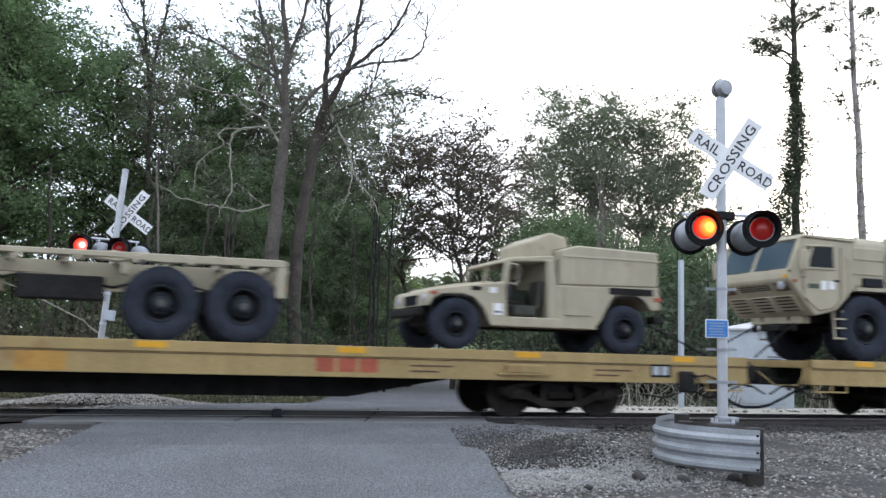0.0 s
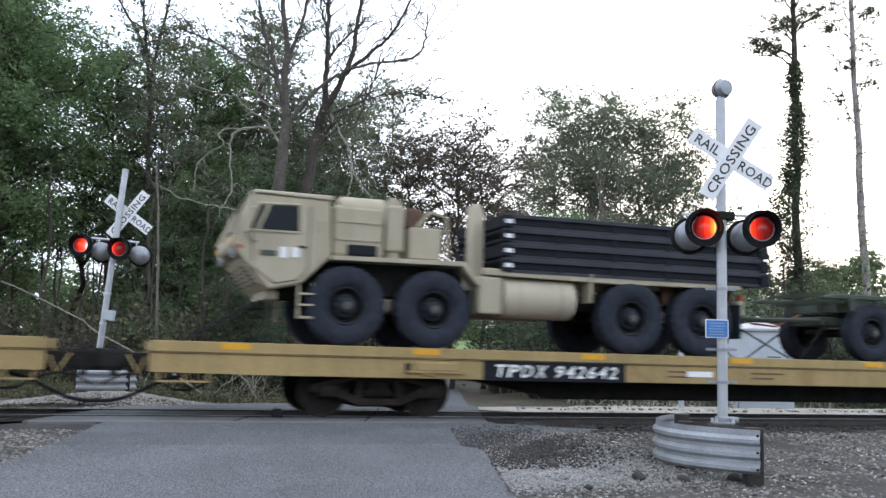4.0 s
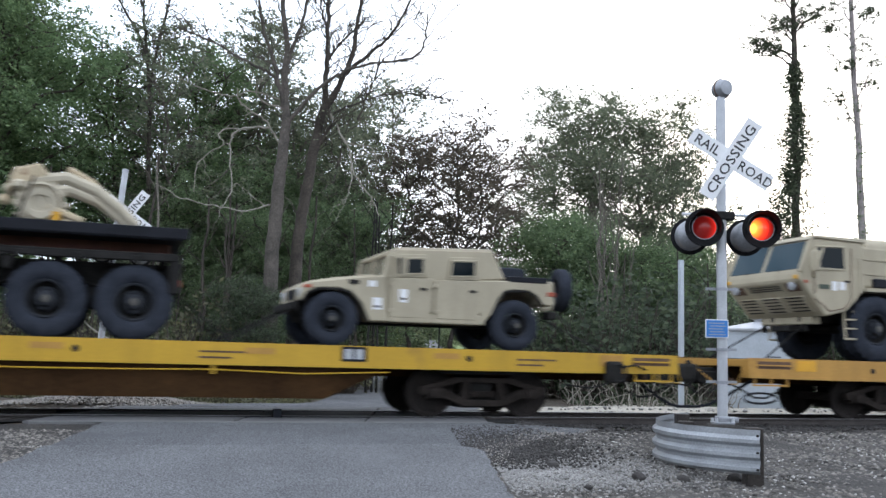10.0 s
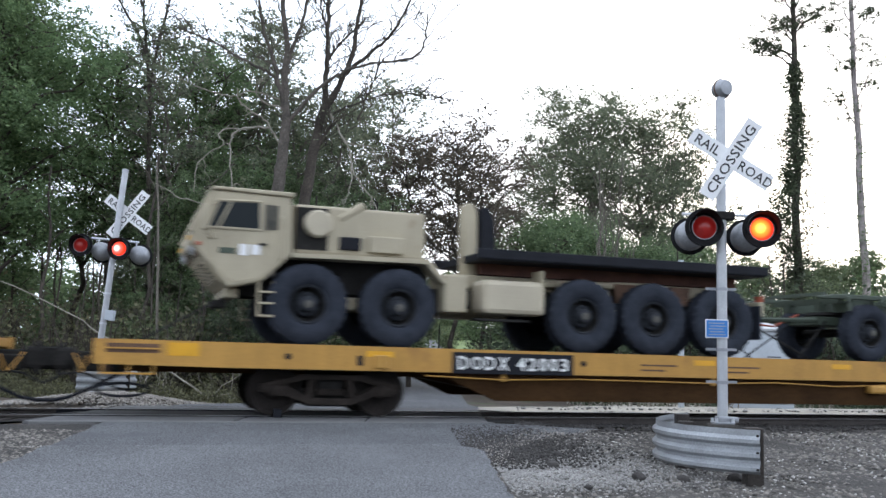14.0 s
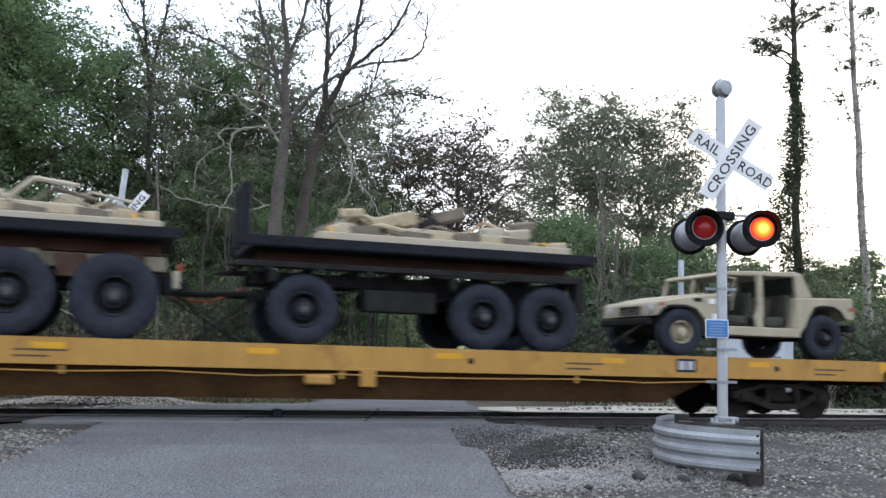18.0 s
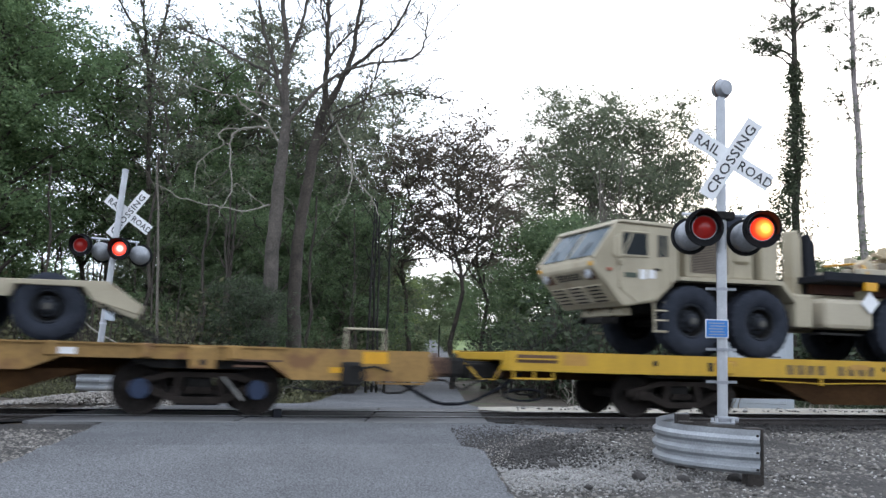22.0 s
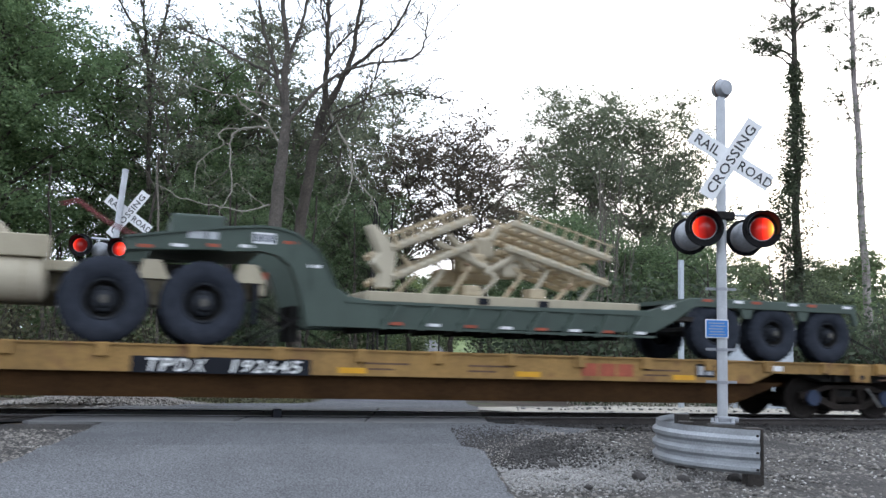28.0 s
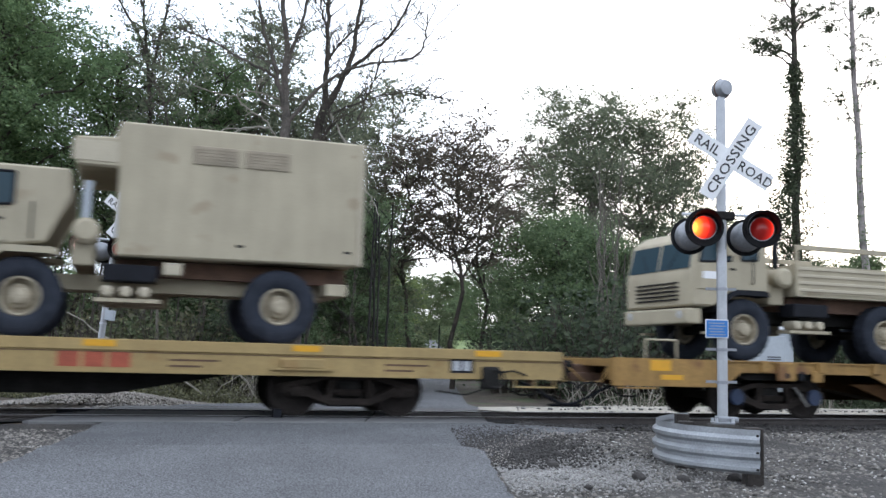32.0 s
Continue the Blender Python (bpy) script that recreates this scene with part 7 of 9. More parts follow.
def folded_rollers(kind):
    """Tan implements on a skid: folded rake frames. kind: rakes or ploughs."""
    v = thing("folded_implement", "tan folded mine-clearing rake frames on a skid" if kind == "rakes" else "tan angular plough frames with rusty blades on a skid", "machine", "loads on the train")
    P = TAN_WORN
    sk = part("skid", bx(0, 5.2, -1.0, 1.0, 0, 0.18, 0.02), TAN, v)
    for x in (2.0, 3.15):
        part("fork_slot", bx(x, x + 0.2, -1.01, -0.99, 0.03, 0.14), BLACK, sk)
    if kind == "rakes":
        for x0, z0, x1, z1 in ((0.43, 0.92, 1.9, 1.54), (2.64, 1.52, 4.62, 0.98), (0.45, 0.42, 1.94, 1.1), (2.6, 1.05, 4.57, 0.52)):
            p0, p1 = Vector((x0, 0, z0)), Vector((x1, 0, z1))
            d = (p1 - p0).normalized()
            nrm = Vector((-d.z, 0, d.x))
            upper = z0 + z1 > 2.2
            for y in (-0.95, -0.3, 0.35, 0.95):
                part("rake_beam", tube(B(), [p0 + Vector((0, y, 0)), p1 + Vector((0, y, 0))], 0.065, 6), TAN_PALE if y < -0.5 else P, v)
            for k in range(9):
                p = p0.lerp(p1, (k + 0.5) / 9)
                part("cross_tine", bx(p.x - 0.03, p.x + 0.03, -1.02, 1.02, p.z - 0.02, p.z + 0.08), TAN_PALE if k % 2 else P, v)
                if upper:
                    for y in (-0.95, 0.3):
                        part("tine_tip", tube(B(), [p + Vector((0, y, 0.04)), p + nrm * 0.24 + d * 0.05 + Vector((0, y, 0.04))], 0.018, 5), P, v)
            if upper:
                for y in (-0.95, 0.3):
                    part("tine_rail", tube(B(), [p0 + nrm * 0.2 + Vector((0, y, 0.04)), p1 + nrm * 0.2 + Vector((0, y, 0.04))], 0.014, 5), P, v)
        part("blade", prism(B(), [(0.0, 1.3), (0.12, 1.32), (0.52, 0.92), (0.46, 0.24), (0.2, 0.24), (0.26, 0.5), (0.1, 0.66), (0.22, 0.84)], -0.95, -0.6, 0.02), TAN_PALE, v, "pale upright plough blade")
        for k, (x, y, z, sx, sz) in enumerate(((1.75, -0.7, 0.62, 0.5, 0.34), (2.2, -0.4, 0.9, 0.34, 0.4), (2.0, 0.1, 0.5, 0.8, 0.3), (2.55, -0.75, 0.55, 0.36, 0.3), (1.5, -0.2, 0.4, 0.4, 0.3))):
            part("gear_case", bx(x, x + sx, y, y + 0.45, z, z + sz, 0.06), TAN_PALE if k % 2 else P, v)
        for k in range(8):
            x = 0.55 + k * 0.5
            part("strut", tube(B(), [(x, -0.82, 0.16), (x + 0.34, -0.85, 0.5 + 0.1 * (k % 3)), (x + 0.16, -0.6, 0.85)], 0.045, 6), TAN_PALE if k % 2 else P, v)
        for x, z, x2, z2 in ((1.3, 1.1, 2.2, 0.7), (1.5, 1.25, 2.0, 0.8), (2.3, 1.2, 2.45, 1.45), (2.6, 1.1, 3.2, 0.7), (2.2, 0.6, 2.8, 0.95)):
            part("cylinder", tube(B(), [(x, -0.75, z), (x2, -0.78, z2)], 0.06, 9), TAN_PALE, v, smooth=True)
        for x in (1.75, 3.0):
            part("foot_block", bx(x, x + 0.3, -0.98, -0.6, 0.18, 0.36, 0.02), P, v)
    else:
        left = [(0.26, 0.2), (0.1, 0.84), (0.26, 1.0), (0.6, 1.3), (1.6, 1.18), (1.76, 1.02), (2.46, 0.24), (2.28, 0.24), (1.52, 0.98), (0.72, 1.1), (0.42, 0.86), (0.46, 0.2)]
        right = [(2.74, 0.24), (3.0, 0.9), (3.12, 1.14), (3.24, 1.22), (4.4, 1.3), (4.86, 0.88), (4.76, 0.72), (4.62, 0.2), (4.44, 0.2), (4.52, 0.84), (4.3, 1.06), (3.36, 1.02), (3.2, 0.86), (2.94, 0.24)]
        for prof, blade, peak in ((left, [(0.45, 0.42), (1.7, 1.66), (1.86, 1.74), (1.9, 1.58), (1.0, 0.5), (0.7, 0.36)], 1.8), (right, [(2.72, 1.6), (2.76, 1.76), (2.94, 1.68), (4.3, 0.5), (4.1, 0.34), (3.7, 0.46)], 2.8)):
            for y in (-0.98, 0.86):
                part("frame_plate", prism(B(), prof, y - 0.07, y + 0.07, 0.014), TAN_PALE if y < 0 else P, v, "tan angular frame plate")
            bl = part("blade", prism(B(), blade, -0.75, 0.75, 0.01), RUST_BROWN, v, "rusty brown toothed blade")
            for k in range(7):
                part("tooth", tube(B(), [(peak, -0.72 + k * 0.24, 1.62), (peak + (0.05 if peak < 2 else -0.05), -0.72 + k * 0.24, 1.86)], 0.035, 5, 0.012), TAN_PALE, bl)
            x = prof[0][0]
            for a_, b_ in (((x + 0.15, 0.3), (x + 1.2, 0.75)), ((x + 0.4, 0.28), (x + 1.7, 0.4)), ((x + 1.9, 0.3), (x + 1.1, 0.7))):
                part("arm", tube(B(), [(a_[0], -0.6, a_[1]), (b_[0], -0.62, b_[1])], 0.075, 7), P if a_[1] < 0.3 else TAN_PALE, v)
            part("cross_tube", tube(B(), [(x + 0.9, -0.9, 1.1), (x + 0.9, 0.8, 1.1)], 0.08, 8), P, v)
            part("link", bx(x + 0.7, x + 1.3, -0.5, -0.3, 0.45, 0.65, 0.03), RUST_BROWN, v)
            part("stiffener", prism(B(), [(x + 0.2, 0.24), (x + 0.28, 0.24), (x + 0.5, 0.9), (x + 0.4, 0.9)], -1.0, -0.9), P, v)
        part("hub_frame", bx(1.9, 2.9, -0.6, 0.6, 0.2, 0.5, 0.05), P, v)
        part("paper_label", bx(0.2, 0.45, -1.008, -1.0, 0.05, 0.13), GREEN, sk)
    return v


RED_HOSE = material("faded_red_hose", (0.16, 0.03, 0.032), 0.6, vary=0.2, scale=5, bump=0.02)
RUST_BROWN = material("rusty_brown_blade", (0.17, 0.09, 0.045), 0.85, vary=0.35, scale=3, fine=30, bump=0.2)


def dozer_cab():
    v = thing("field_machine", "tan blocky machine with rusty front", "machine", "loads on the train")
    part("hull", prism(B(), [(0, 0), (0, 0.52), (0.25, 0.56), (0.9, 0.58), (1.0, 0.9), (2.35, 0.86), (2.45, 0.45), (2.9, 0.4), (2.95, 0)], -0.95, 0.95, 0.04), TAN_PALE, v)
    # flat brown plate: the dim interior between the posts is put into its colour
    part("front_panel", bx(0.98, 2.36, -0.97, -0.94, 0.03, 0.74), RUST, v, "rust-brown panel with the dark interior painted in")
    part("side_block", bx(2.42, 3.0, -0.97, 0.97, 0.02, 0.5, 0.05), TAN_PALE, v, "boxy tan side block")
    for z in (0.66, 0.78):
        part("top_bar", bx(0.9, 2.5, -1.0, 1.0, z + 0.14, z + 0.2, 0.02), TAN, v)
    for x in (0.95, 1.5, 2.35):
        part("post", bx(x, x + 0.1, -1.02, -0.94, 0.0, 0.95, 0.02), TAN_WORN, v)
    part("track_guard", bx(0.05, 0.9, -1.0, 1.0, 0.2, 0.5, 0.06), TAN, v)
    part("chain", tube(B(), [(1.5, -1.03, 0.8), (1.7, -1.05, 0.3), (1.62, -1.05, 0.0)], 0.04, 5), DARK, v)
    return v


# ---- what rides on the train, car by car ----
used = {}


def ride(maker, args, s, z=DECK, y=0.0):
    """Place a vehicle or load; the first of its kind is built, the rest are copies."""
    key = (maker, args)
    if key not in used:
        used[key] = maker(*args)
        return on_train(used[key], s, z, y)
    return on_train(copy_thing(used[key], pose(s, TRACK_Y, z)), s, z, y)


GREEN_T = (GREEN, "dark green three-axle military flatbed trailer")
TAN_T = (TAN, "tan three-axle military flatbed trailer, unloaded")
BLACK_T = (DARK, "blackened three-axle military flatbed trailer under load")
OLD_D = DECK - 0.055
# lead car and the first cream car
ride(heavy_truck, ("load",), 14.2)
ride(humvee, ("shelter",), 5.48)
ride(pls_trailer, TAN_T, -2.55)
ride(heavy_truck, ("load",), -13.38)
# cream cars with stacks of racks
for s_h, s_t, s_k in ((-23.73, -31.3, -42.2), (-52.3, -60.39, -71.22)):
    ride(humvee, ("open",), s_h)
    ride(pls_trailer, GREEN_T, s_t)
    ride(heavy_truck, ("load",), s_k)
    if s_k < -50:
        ride(tan_rack, (), s_k + 2.6, DECK + 1.4)
        ride(panel_stack, (5.6, 3, 0.28), s_k + 2.72, DECK + 1.4 + 0.26)
    else:
        ride(panel_stack, (5.6, 4, 0.26), s_k + 2.72, DECK + 1.36)
# ochre car with two stacks
ride(humvee, ("open",), -81.89)
ride(pls_trailer, BLACK_T, -90.03)
ride(panel_stack, (5.6, 4, 0.26), -90.6, DECK + 1.35)
ride(heavy_truck, ("load",), -100.24)
ride(panel_stack, (5.6, 4, 0.26), -97.5, DECK + 1.36)
# yellow car with the green container
ride(humvee, ("spare",), -111.4)
ride(pls_trailer, BLACK_T, -118.91)
ride(flat_rack, (6.1,), -119.9, DECK + 1.35 + 0.2)
ride(junk_load, (5.4, 1.05, 5, True), -119.4, DECK + 1.35 + 0.34)
ride(heavy_truck, ("load",), -129.36)
ride(flat_rack, (5.6, True), -126.45, DECK + 1.36 + 0.2)
ride(green_container, (), -126.15, DECK + 1.36 + 0.39)
# ochre cars with five-axle trucks
ride(humvee, ("pickup",), -139.54)
ride(pls_trailer, GREEN_T, -146.62)
ride(heavy_truck, ("pls_old",), -158.1)
ride(flat_rack, (5.9, False), -155.1, DECK + 1.36 + 0.2)
ride(humvee, ("hard",), -168.2)
ride(pls_trailer, GREEN_T, -175.5)
ride(heavy_truck, ("pls",), -186.88)
ride(flat_rack, (5.7, False), -183.75, DECK + 1.36 + 0.2)
ride(junk_load, (4.2, 0.42, 8, False), -182.9, DECK + 1.36 + 0.34)
for s_h, s_t, s_k in ((-197.5, -204.65, -215.52), (-226.17, -233.18, -244.07)):
    ride(humvee, ("open", True), s_h)
    ride(pls_trailer, BLACK_T, s_t)
    ride(flat_rack, (6.1,), s_t - 0.9, DECK + 1.35 + 0.2)
    ride(junk_load, (4.6, 0.6, 11, False), s_t + 0.2, DECK + 1.35 + 0.34)
    ride(heavy_truck, ("pls",), s_k)
    ride(flat_rack, (5.7, False), s_k + 3.12, DECK + 1.36 + 0.2)
    ride(junk_load, (4.6, 0.6, 14, False), s_k + 4.0, DECK + 1.36 + 0.34)
# weathered cars: lowbed trailers and tractors
ride(lowboy, ("tan",), -257.68, OLD_D)
ride(heavy_truck, ("tractor",), -271.62, OLD_D)
for s_l, s_k, kind in ((-285.19, -300.8, "ploughs"), (-314.0, -329.66, "rakes")):
    ride(lowboy, ("green",), s_l, OLD_D)
    ride(heavy_truck, ("tractor",), s_k, OLD_D)
    ride(folded_rollers, (kind,), s_l - (6.8 if kind == "rakes" else 7.0), OLD_D + 0.81)
    if kind == "ploughs":
        ride(dozer_cab, (), s_l - 0.5, OLD_D + 1.18)
# cargo trucks and small trailers
ride(water_trailer, (), -339.72, OLD_D)
ride(cargo_truck, ("four",), -347.21, OLD_D)
ride(cargo_trailer, (), -351.5, OLD_D)
ride(cargo_truck, ("six",), -360.65, OLD_D)
ride(cargo_truck, ("shelter",), -373.4, DECK)

# square tags hung cornerwise on some vehicles
def corner_tag(colour, words, s, z, orange=False):
    v = thing("hanging_tag", words, "tag", "tags on the vehicles")
    part("plate", box(B(), -0.16, 0.16, -0.008, 0.008, -0.16, 0.16, 0.006, m=pose(0, 0, 0, 0, 42)), colour, v)
    part("strap", bx(-0.015, 0.015, -0.004, 0.012, 0.15, 0.32), DARK, v)
    if orange:
        part("strap_box", bx(-0.1, 0.2, -0.01, 0.09, 0.24, 0.42, 0.02), REFLECTOR, v, "orange plastic box")
    return on_train(v, s, z, -1.24)


TAG_BLUE = material("pale_blue_tag", (0.3, 0.45, 0.62), 0.5, vary=0.08, scale=5, bump=0)
corner_tag(TAG_BLUE, "pale blue square tag hung by one corner on a truck", -71.22 + 4.35, DECK + 1.24)
corner_tag(TAG_BLUE, "pale blue square tag hung by one corner on a truck", -129.36 + 4.35, DECK + 1.24)
corner_tag(SHED, "grey square tag hung by one corner on a trailer", -118.91 + 1.0, DECK + 1.02)
corner_tag(SIGN, "white square tag hung by one corner under an orange box", -244.07 + 4.1, DECK + 1.16, True)

# ---- crossing signals ----
COS, SIN = math.cos(YAW), math.sin(YAW)


def spot(across, along):
    """A place by metres to the right of the road's axis through the eye, and metres along it."""
    return across * COS + along * SIN, along * COS - across * SIN


def lamp_surface(name, core, rim):
    """A turning lamp: glows strongly on one side, faintly on the other."""
    m = bpy.data.materials.new(name)
    m.use_nodes = True
    n, l = m.node_tree.nodes, m.node_tree.links
    b = n["Principled BSDF"]
    b.inputs["Base Color"].default_value = (0.2, 0.01, 0.008, 1)
    b.inputs["Roughness"].default_value = 0.3
    co = n.new("ShaderNodeTexCoord")
    sep = n.new("ShaderNodeSeparateXYZ")
    l.new(co.outputs["Object"], sep.inputs[0])
    mr = n.new("ShaderNodeMapRange")
    mr.inputs[1].default_value, mr.inputs[2].default_value = 0.165, -0.165
    l.new(sep.outputs[1], mr.inputs[0])
    r = n.new("ShaderNodeValToRGB")
    e = r.color_ramp.elements
    e[0].color, e[1].color = (0.022, 0.001, 0.001, 1), (*core, 1)
    for at, c in ((0.3, (0.03, 0.0012, 0.001, 1)), (0.6, (0.2, 0.006, 0.004, 1)), (0.8, (0.75, 0.03, 0.009, 1)), (0.93, (*rim, 1))):
        q = e.new(at)
        q.color = c
    l.new(mr.outputs[0], r.inputs[0])
    l.new(r.outputs[0], b.inputs["Emission Color"])
    b.inputs["Emission Strength"].default_value = 3.0
    return m


LAMP_RED = lamp_surface("turning_red_lamp", (1.0, 0.5, 0.08), (1.0, 0.17, 0.02))
LAMP_PINK = lamp_surface("turning_pink_red_lamp", (1.0, 0.62, 0.55), (1.0, 0.08, 0.07))
FLASHERS = []


@functools.cache
def lamp_meshes():
    disc = turned(B(), [(0.02, 0.02), (0.232, 0.012), (0.25, 0.0), (0.245, -0.012), (0.165, -0.012), (0.155, 0.01), (0.15, 0.05), (0.02, 0.06)], 32)
    hood = B()
    seg = 20
    ring = [[], [], [], []]
    for k in range(seg + 1):
        a = math.pi * (-0.12 + 1.24 * k / seg)
        d = 0.16 + 0.12 * math.sin(max(0, min(math.pi, a)))
        for q, (r, y) in enumerate(((0.2, -0.01), (0.205, -d), (0.195, -d), (0.19, -0.01))):
            ring[q].append(hood.verts.new((r * math.cos(a), y, r * math.sin(a))))
    for q in range(4):
        for k in range(seg):
            hood.faces.new((ring[q][k], ring[q][k + 1], ring[(q + 1) % 4][k + 1], ring[(q + 1) % 4][k]))
    shell = turned(B(), [(0.2, 0.0), (0.2, 0.12), (0.19, 0.24), (0.15, 0.3), (0.08, 0.33), (0.01, 0.34)], 24)
    ball = B()
    bmesh.ops.create_uvsphere(ball, u_segments=24, v_segments=16, radius=0.165)
    return mesh_of(disc, "background_disc", HOOD), mesh_of(hood, "hood", HOOD), mesh_of(shell, "lamp_housing", HOUSING), mesh_of(ball.copy(), "lamp", LAMP_RED), mesh_of(ball, "lamp", LAMP_PINK)


def lamp_head(mast, m, phase=None, near=True):
    disc, hood, shell, ball, ball_pink = lamp_meshes()
    h = shared(shell, "lamp_housing", mast, m, "silver lamp housing")
    shared(disc, "background_disc", h, Matrix.Identity(4), "black round background")
    shared(hood, "hood", h, Matrix.Identity(4), "black visor hood")
    if phase is None:
        return h
    b = shared(ball if near else ball_pink, "lamp", h, pose(0, 0.07, 0), "glowing red flashing lamp")
    FLASHERS.append((b, phase))
    return h


def cross_sign(mast, m, behind=False):
    s = []
    for k, (txt, ang) in enumerate((("RAIL ROAD", -32), ("CROSSING", 57))):
        t = m @ pose(0, -0.012 * k, 0) @ pose(0, 0, 0, 0, -ang)
        bm = bx(-0.61, 0.61, -0.005, 0.005, -0.115, 0.115, 0.004)
        bmesh.ops.transform(bm, matrix=t, verts=bm.verts)
        b = part("sign_blade", bm, SIGN, mast, "white crossbuck blade")
        words_ = ((-0.36, "RAIL"), (0.38, "ROAD")) if k == 0 else ((0.0, "CROSSING"),)
        for at, word in words_:
            letters(word, 0.185, b, t @ pose(at, -0.008, -0.066), INK, squeeze=0.95 if k == 0 else 1.16)


def signal_mast(at, lean, height, z_lamps, z_sign, words, near=True):
    """Steel mast with flashing lamps, crossbuck and bell. at: ground place; heads look back along the road."""
    x, y = at
    z0 = ground_z(x, y) - 0.02
    mast = thing("crossing_signal", words, "crossing signal", "crossing signals", at=pose(x, y, z0) @ pose(0, 0, 0, 0, lean, 0) @ pose(0, 0, 0, 0, 0, -math.degrees(YAW)))
    foot = (0.26 if near else 0.0) - z0
    part("foundation", bx(-0.17, 0.17, -0.17, 0.17, -0.25, foot, 0.03), GRAVEL, mast)
    r = 0.066
    part("pole", turned(B(), [(r, foot), (r, height - z0)], 20, pose(0, 0, 0) @ Matrix.Rotation(radians(90), 4, 'X')), ALU, mast, "silver steel pole", smooth=True)
    base = part("base_casting", box(box(B(), -0.13, 0.13, -0.12, 0.12, foot, foot + 0.025, 0.01), -0.085, 0.085, -0.085, 0.085, foot, foot + 0.1, 0.02), HOUSING, mast)
    for sx in (-1, 1):
        for sy in (-1, 1):
            part("bolt", turned(B(), [(0.022, 0.0), (0.022, 0.1)], 6, pose(sx * 0.105, sy * 0.095, foot + 0.07) @ Matrix.Rotation(radians(-90), 4, 'X')), GALV, base)
    if near:
        part("conduit_box", bx(0.07, 0.2, -0.06, 0.08, foot + 0.02, foot + 0.09, 0.02), HOUSING, mast)
        bell = part("bell_bracket", bx(-0.05, 0.05, -0.05, 0.05, height - z0 - 0.02, height - z0 + 0.05, 0.02), ALU, mast)
        part("bell", turned(B(), [(0.02, -0.11), (0.1, -0.1), (0.13, -0.03), (0.13, 0.03), (0.1, 0.1), (0.02, 0.11)], 20, pose(0.02, 0, height - z0 + 0.16, 0, 0, 24)), HOUSING, mast, "grey gong bell", smooth=True)
        part("bell_rim", turned(B(), [(0.132, -0.012), (0.14, 0), (0.132, 0.012)], 24, pose(0.02, 0, height - z0 + 0.16, 0, 0, 24)), RUST, mast, "rusty bell rim")
        for z in (2.0, 1.21, 0.79):
            part("band_clamp", box(turned(B(), [(0.078, -0.02), (0.078, 0.02)], 16, pose(0, 0, z - z0) @ Matrix.Rotation(radians(90), 4, 'X')), -0.2, 0.2, 0.03, 0.05, z - z0 - 0.012, z - z0 + 0.022), HOUSING, mast)
        sign = part("notice_sign", bx(-0.24, 0.06, -0.085, -0.075, 1.36 - z0, 1.6 - z0, 0.004), SIGN, mast, "blue notice sign with white border")
        part("sign_face", bx(-0.228, 0.048, -0.088, -0.084, 1.372 - z0, 1.588 - z0), BLUE, sign)
        for k in range(5):
            part("writing_bar", bx(-0.2 + 0.02 * (k % 2), 0.02 - 0.015 * (k % 3), -0.091, -0.087, 1.398 + k * 0.037 - z0, 1.408 + k * 0.037 - z0), GUARD, sign)
    else:
        part("pole_cap", turned(B(), [(0.075, 0), (0.075, 0.03), (0.01, 0.05)], 16, pose(0, 0, height - z0) @ Matrix.Rotation(radians(90), 4, 'X')), ALU, mast)
        part("relay_box", bx(0.04, 0.22, -0.1, 0.06, 1.62 - z0, 1.84 - z0, 0.01), SHED, mast)
        for z in (2.2, 1.55):
            part("band_clamp", turned(B(), [(0.08, -0.02), (0.08, 0.02)], 16, pose(0, 0, z - z0) @ Matrix.Rotation(radians(90), 4, 'X')), GALV, mast)
    zl = z_lamps - z0
    cross_sign(mast, pose(0.1 if near else 0.16, -0.1 if near else 0.11, z_sign - z0, 0, 0, 0))
    arm = part("cross_arm", tube(B(), [(-0.52, 0, zl + 0.2), (0.52, 0, zl + 0.2)], 0.022, 8), GALV, mast)
    part("arm_clamp", bx(-0.1, 0.16, -0.09, 0.09, zl + 0.13, zl + 0.24, 0.02), DARK, arm)
    gap = 0.374 if near else 0.42
    shift = 0.095 if near else -0.24
    for k, sx in enumerate((-1, 1)):
        lamp_head(mast, pose(sx * gap + shift, -0.2, zl, 0, 0, -8 if near else 4), k, near)
        lamp_head(mast, pose(sx * gap + (0.02 if near else 0.1), 0.25, zl - 0.06, 0, 0, 172 if near else 184))
        for q in (-0.12, 0.16):
            part("lamp_hanger", tube(B(), [(sx * gap + shift * (q < 0), q, zl + 0.2), (sx * gap + shift * (q < 0), q, zl + 0.12)], 0.018, 6), GALV, arm)
    return mast


signal_mast(spot(3.67, 12.3), 0, 4.54, 2.785, 3.72, "silver crossing signal mast with crossbuck behind a guardrail")
signal_mast(spot(-7.4, 20.3), 4.2, 4.92, 3.17, 3.98, "leaning silver crossing signal mast before dark woods", near=False)

